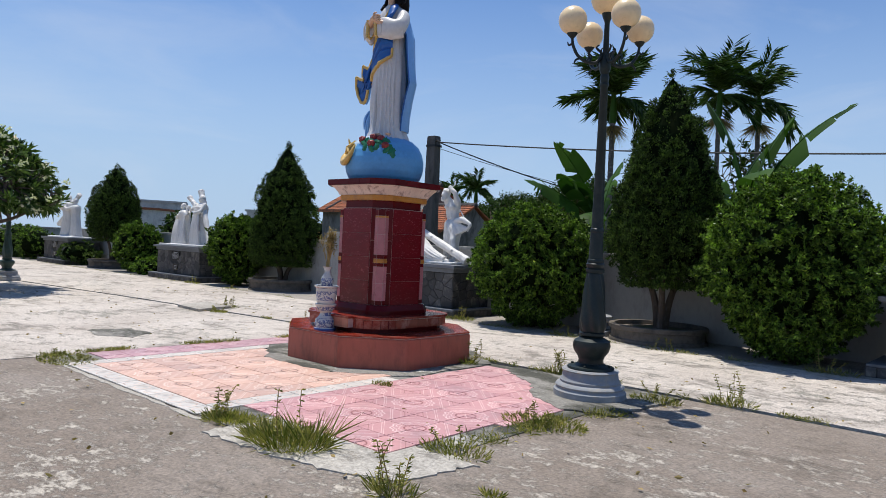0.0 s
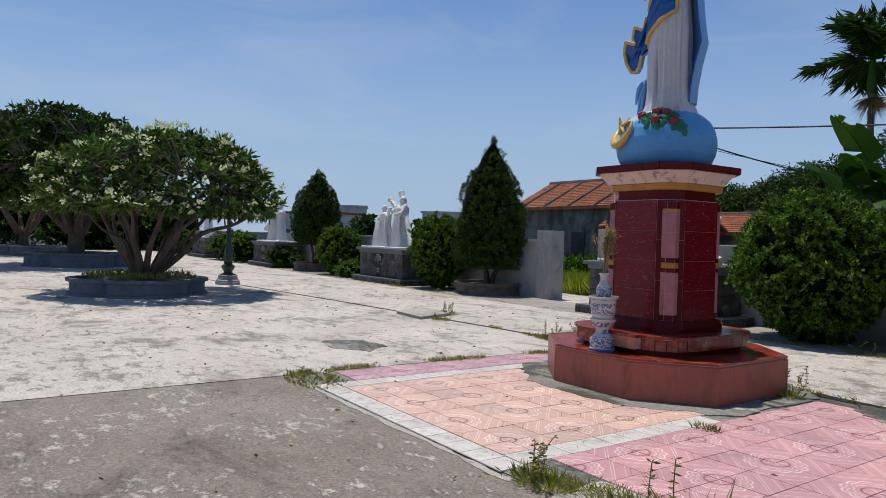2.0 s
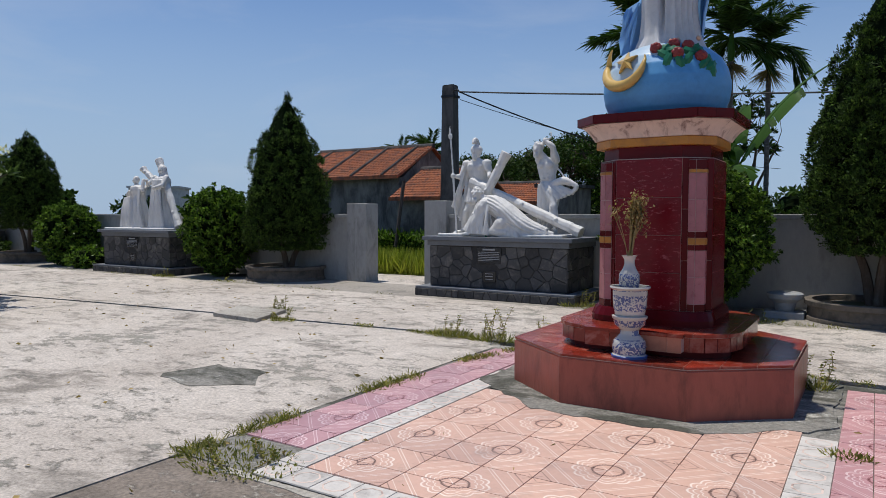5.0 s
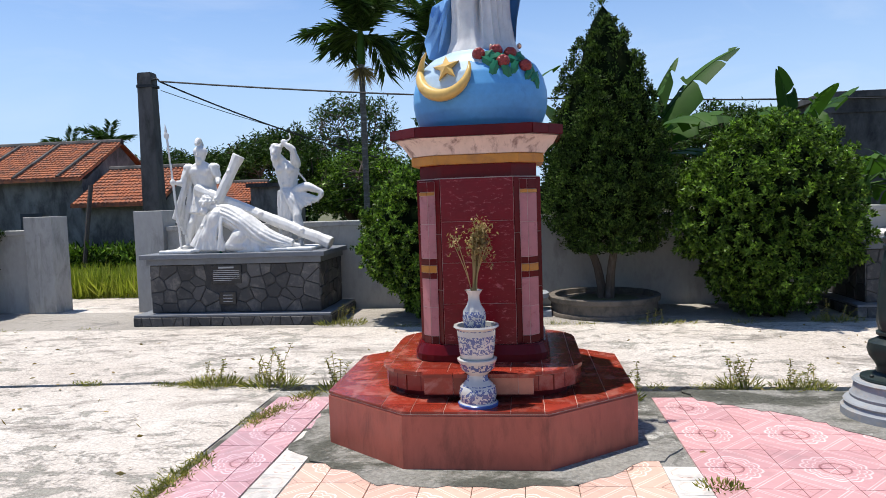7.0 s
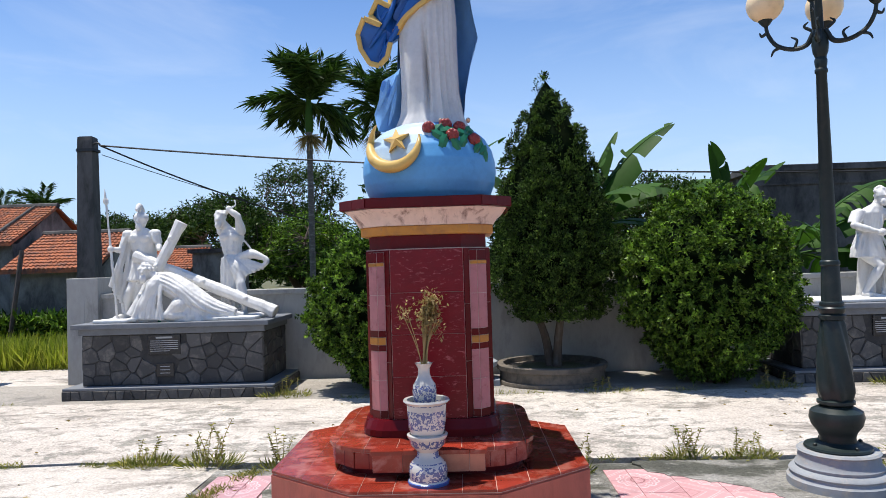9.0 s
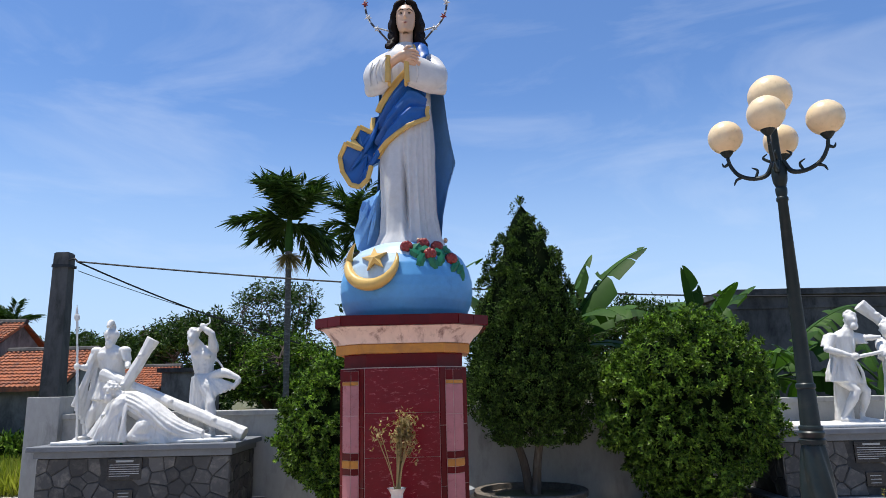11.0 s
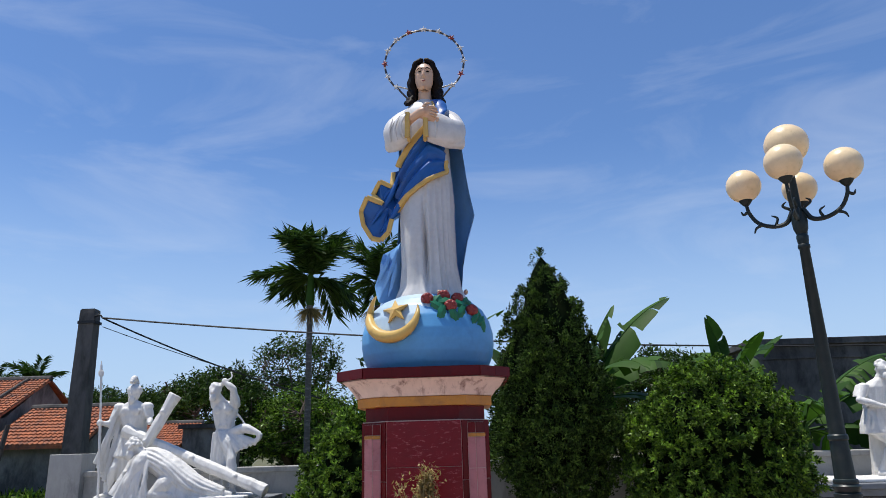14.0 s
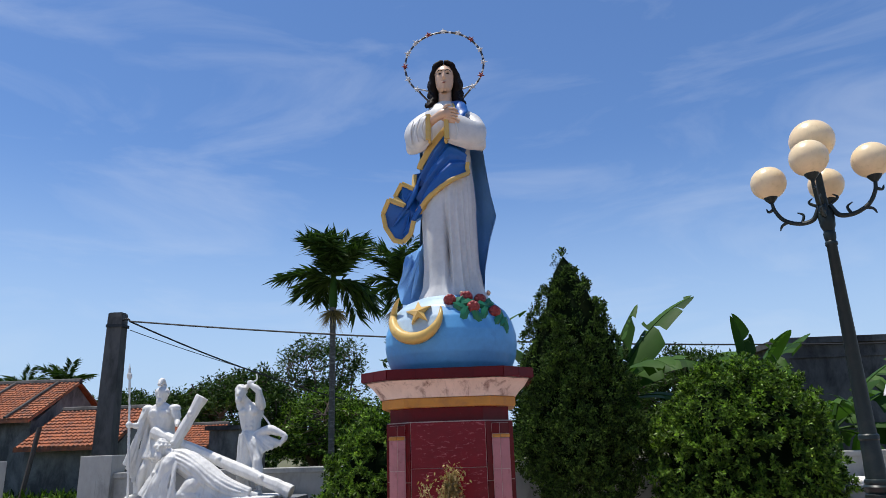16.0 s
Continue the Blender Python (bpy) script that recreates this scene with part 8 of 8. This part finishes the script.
def weed(x, y, rad, h, n, label, seed, material=GRASS, stalks=0):
    n = int(n * 1.7)
    r3 = np.random.default_rng(seed)
    a, d = r3.uniform(0, 6.28, n), np.sqrt(r3.uniform(0, 1, n)) * rad
    P = np.stack([x + d * np.cos(a), y + d * np.sin(a) * 0.6, np.full(n, 0.0)], 1)
    D = np.stack([np.cos(a) * d / rad * 0.6, np.sin(a) * d / rad * 0.6, np.ones(n)], 1) + r3.normal(size=(n, 3)) * 0.3
    if not stalks:
        return tagged(leaves("weed_clump", P, D, h, 0.011 if material is GRASS else 0.04, material, None, "", r3, 0.3), label, "weed", "weeds in the joints")
    t = thing("weed_clump", pose(x, y, 0), label, "weed", "weeds in the joints")
    leaves("blade", P - np.array([x, y, 0]), D, h * 0.65, 0.01, GRASS, t, "", r3, 0.3)
    Q, E = [], []
    r4 = random.Random(seed)
    for k in range(stalks):
        b = r4.uniform(0, 6.28)
        o = Vector((rad * 0.4 * math.cos(b), rad * 0.3 * math.sin(b), 0))
        top = o + Vector((r4.gauss(0, 0.06), r4.gauss(0, 0.05), h * r4.uniform(0.8, 1.5)))
        line = curve_points([o, o.lerp(top, 0.5) + Vector((r4.gauss(0, 0.02), r4.gauss(0, 0.02), 0)), top], 5)
        part("stalk", tube(bmesh.new(), line, 0.003, 4), LEAF_DRY, t)
        for p in line[2:]:
            for _ in range(5):
                Q.append(p)
                E.append((r4.gauss(0, 1), r4.gauss(0, 1), 0.4))
    leaves("stalk_leaf", np.array(Q), np.array(E), 0.035, 0.011, GRASS, t, "", r3, 0.2)
    return t


for k, (x, y, rad, h, n, st) in enumerate(((-6.5, 3.5, 0.42, 0.075, 420, 4), (-3.4, 3.5, 0.2, 0.17, 200, 6), (-2.62, 3.5, 0.34, 0.28, 560, 2), (-2.42, 3.55, 0.14, 0.42, 22, 0), (-1.45, 3.35, 0.15, 0.22, 90, 5), (-1.75, 4.25, 0.28, 0.12, 200, 2), (-1.75, 5.35, 0.36, 0.13, 320, 4), (-1.55, 6.95, 0.24, 0.13, 180, 4), (-2.9, 7.42, 0.16, 0.24, 60, 7), (-3.9, 7.0, 0.12, 0.22, 60, 5), (-3.62, 5.35, 0.12, 0.07, 70, 0), (-2.4, 7.42, 0.25, 0.15, 90, 5), (-1.0, 7.42, 0.25, 0.22, 90, 6), (0.6, 7.4, 0.2, 0.34, 90, 6), (-7.6, 7.55, 0.26, 0.18, 220, 4), (-7.0, 7.5, 0.25, 0.26, 110, 9), (-6.3, 7.4, 0.22, 0.22, 70, 6), (-10.05, 7.35, 0.2, 0.1, 130, 3), (-10.7, 7.95, 0.25, 0.17, 50, 6), (-7.2, 10.7, 0.35, 0.2, 160, 4), (-4.8, 10.6, 0.3, 0.12, 80, 3), (-3.0, 10.5, 0.35, 0.12, 80, 3), (-0.8, 10.5, 0.3, 0.2, 80, 4), (0.9, 10.55, 0.45, 0.25, 160, 4), (-17.0, 10.6, 0.3, 0.15, 90, 2), (-15.0, 10.6, 0.3, 0.1, 60, 2), (-1.05, 3.75, 0.06, 0.08, 40, 0))):
    weed(x, y, rad, h, n, "dry and green grass tuft growing out of a joint" if st == 0 else "weed clump with thin dry stalks in a joint", 100 + k, GRASS, st)


def grass_strip(line, width, h, per_m, seed, label):
    """Scruffy low grass along a line, thick in some places and missing in others."""
    r5 = np.random.default_rng(seed)
    P = []
    for (x0, y0), (x1, y1) in zip(line, line[1:]):
        L = math.hypot(x1 - x0, y1 - y0)
        for _ in range(int(L * per_m)):
            f = r5.uniform()
            x, y = x0 + (x1 - x0) * f, y0 + (y1 - y0) * f
            if noise.noise((x * 1.6 + seed, y * 1.6, 0.0)) + 0.5 * noise.noise((x * 5, y * 5, seed)) < 0.02:
                continue
            P.append((x + r5.normal() * width, y + r5.normal() * width, 0.004))
    P = np.array(P)
    tagged(leaves("grass_strip", P, r5.normal(size=P.shape) * 0.55 + np.array([0, 0, 0.8]), h, 0.008, GRASS, None, "", r5, 0.35), label, "grass", kind="stuff")


grass_strip([(-6.85, 3.35), (-6.84, 5.0), (-6.75, 6.5), (-6.55, 7.2), (-6.1, 7.4)], 0.045, 0.085, 900, 3, "low dry grass along the crumbling tile edge")
grass_strip([(-3.5, 3.45), (-2.9, 3.75), (-2.1, 4.1), (-1.75, 4.6), (-1.75, 5.6), (-1.55, 6.2)], 0.07, 0.1, 900, 5, "low dry grass along the broken tile corner")
grass_strip([(-9.0, 7.58), (-6.5, 7.45), (-1.4, 7.4), (4.0, 7.4)], 0.03, 0.07, 420, 7, "thin dry grass growing in the slab joint")
grass_strip([(-30, 10.45), (-12, 10.45), (-10.4, 10.5)], 0.06, 0.09, 60, 9, "thin dry grass along the apron edge")
grass_strip([(-7.2, 10.45), (6, 10.45)], 0.06, 0.1, 160, 11, "thin dry grass along the wall apron")
grass_strip([(-1.3, 6.9), (-1.4, 6.2), (-2.0, 5.9)], 0.06, 0.08, 500, 13, "dry grass round the lamp foot")
small = thing("stone_stool", pose(-4.55, 11.3, 0), "small stacked grey stone stool by the wall", "stool")
part("base", box(bmesh.new(), -0.25, 0.25, -0.2, 0.2, -0.05, 0.09, 0.015), LAMP_STONE, small)
part("seat", lathe(bmesh.new(), [(0.12, 0.09), (0.14, 0.2), (0.22, 0.26), (0.23, 0.32), (0.2, 0.34)], 20), LAMP_STONE, small, smooth=True)

# ---- litter ----
rl = np.random.default_rng(77)
n = 420
P = np.stack([rl.uniform(-16, 2.0, n), rl.uniform(1.2, 10.3, n), np.full(n, 0.012)], 1)
P = P[np.hypot(P[:, 0] + 4.98, P[:, 1] - 6.54) > 1.5]
D = rl.normal(size=P.shape) * np.array([1, 1, 0.12])
tagged(leaves("leaf_litter", P, D, 0.055, 0.025, LEAF_DRY, None, "", rl), "small dry leaves scattered over the paving", "leaf litter", kind="stuff")

# ---- greenery closing the yard's far end ----
rw = random.Random(31)
for k in range(13):
    y = -16 + 2.2 * k + rw.uniform(-0.6, 0.6)
    bush(pose(-52 + rw.uniform(-3, 3), y, 0), "tall leafy green hedge tree at the far end of the yard", rw.uniform(1.7, 2.4), rw.uniform(1.3, 2.3), rw.uniform(1.5, 2.2), 140 + k, 1500, 0.34, LEAF_TREE if k % 3 else LEAF_FRANGI, "hedge_tree", "tree")

jar = thing("small_jar", pose(-9.0, 11.0, 1.02), "small green and yellow jar standing on the plinth", "jar")
part("body", lathe(bmesh.new(), [(0.035, 0.0), (0.04, 0.02), (0.04, 0.12), (0.03, 0.14)], 14), GREEN, jar, smooth=True)
part("lid", lathe(bmesh.new(), [(0.034, 0.14), (0.034, 0.165), (0.02, 0.17)], 14), GOLD, jar, "yellow lid")
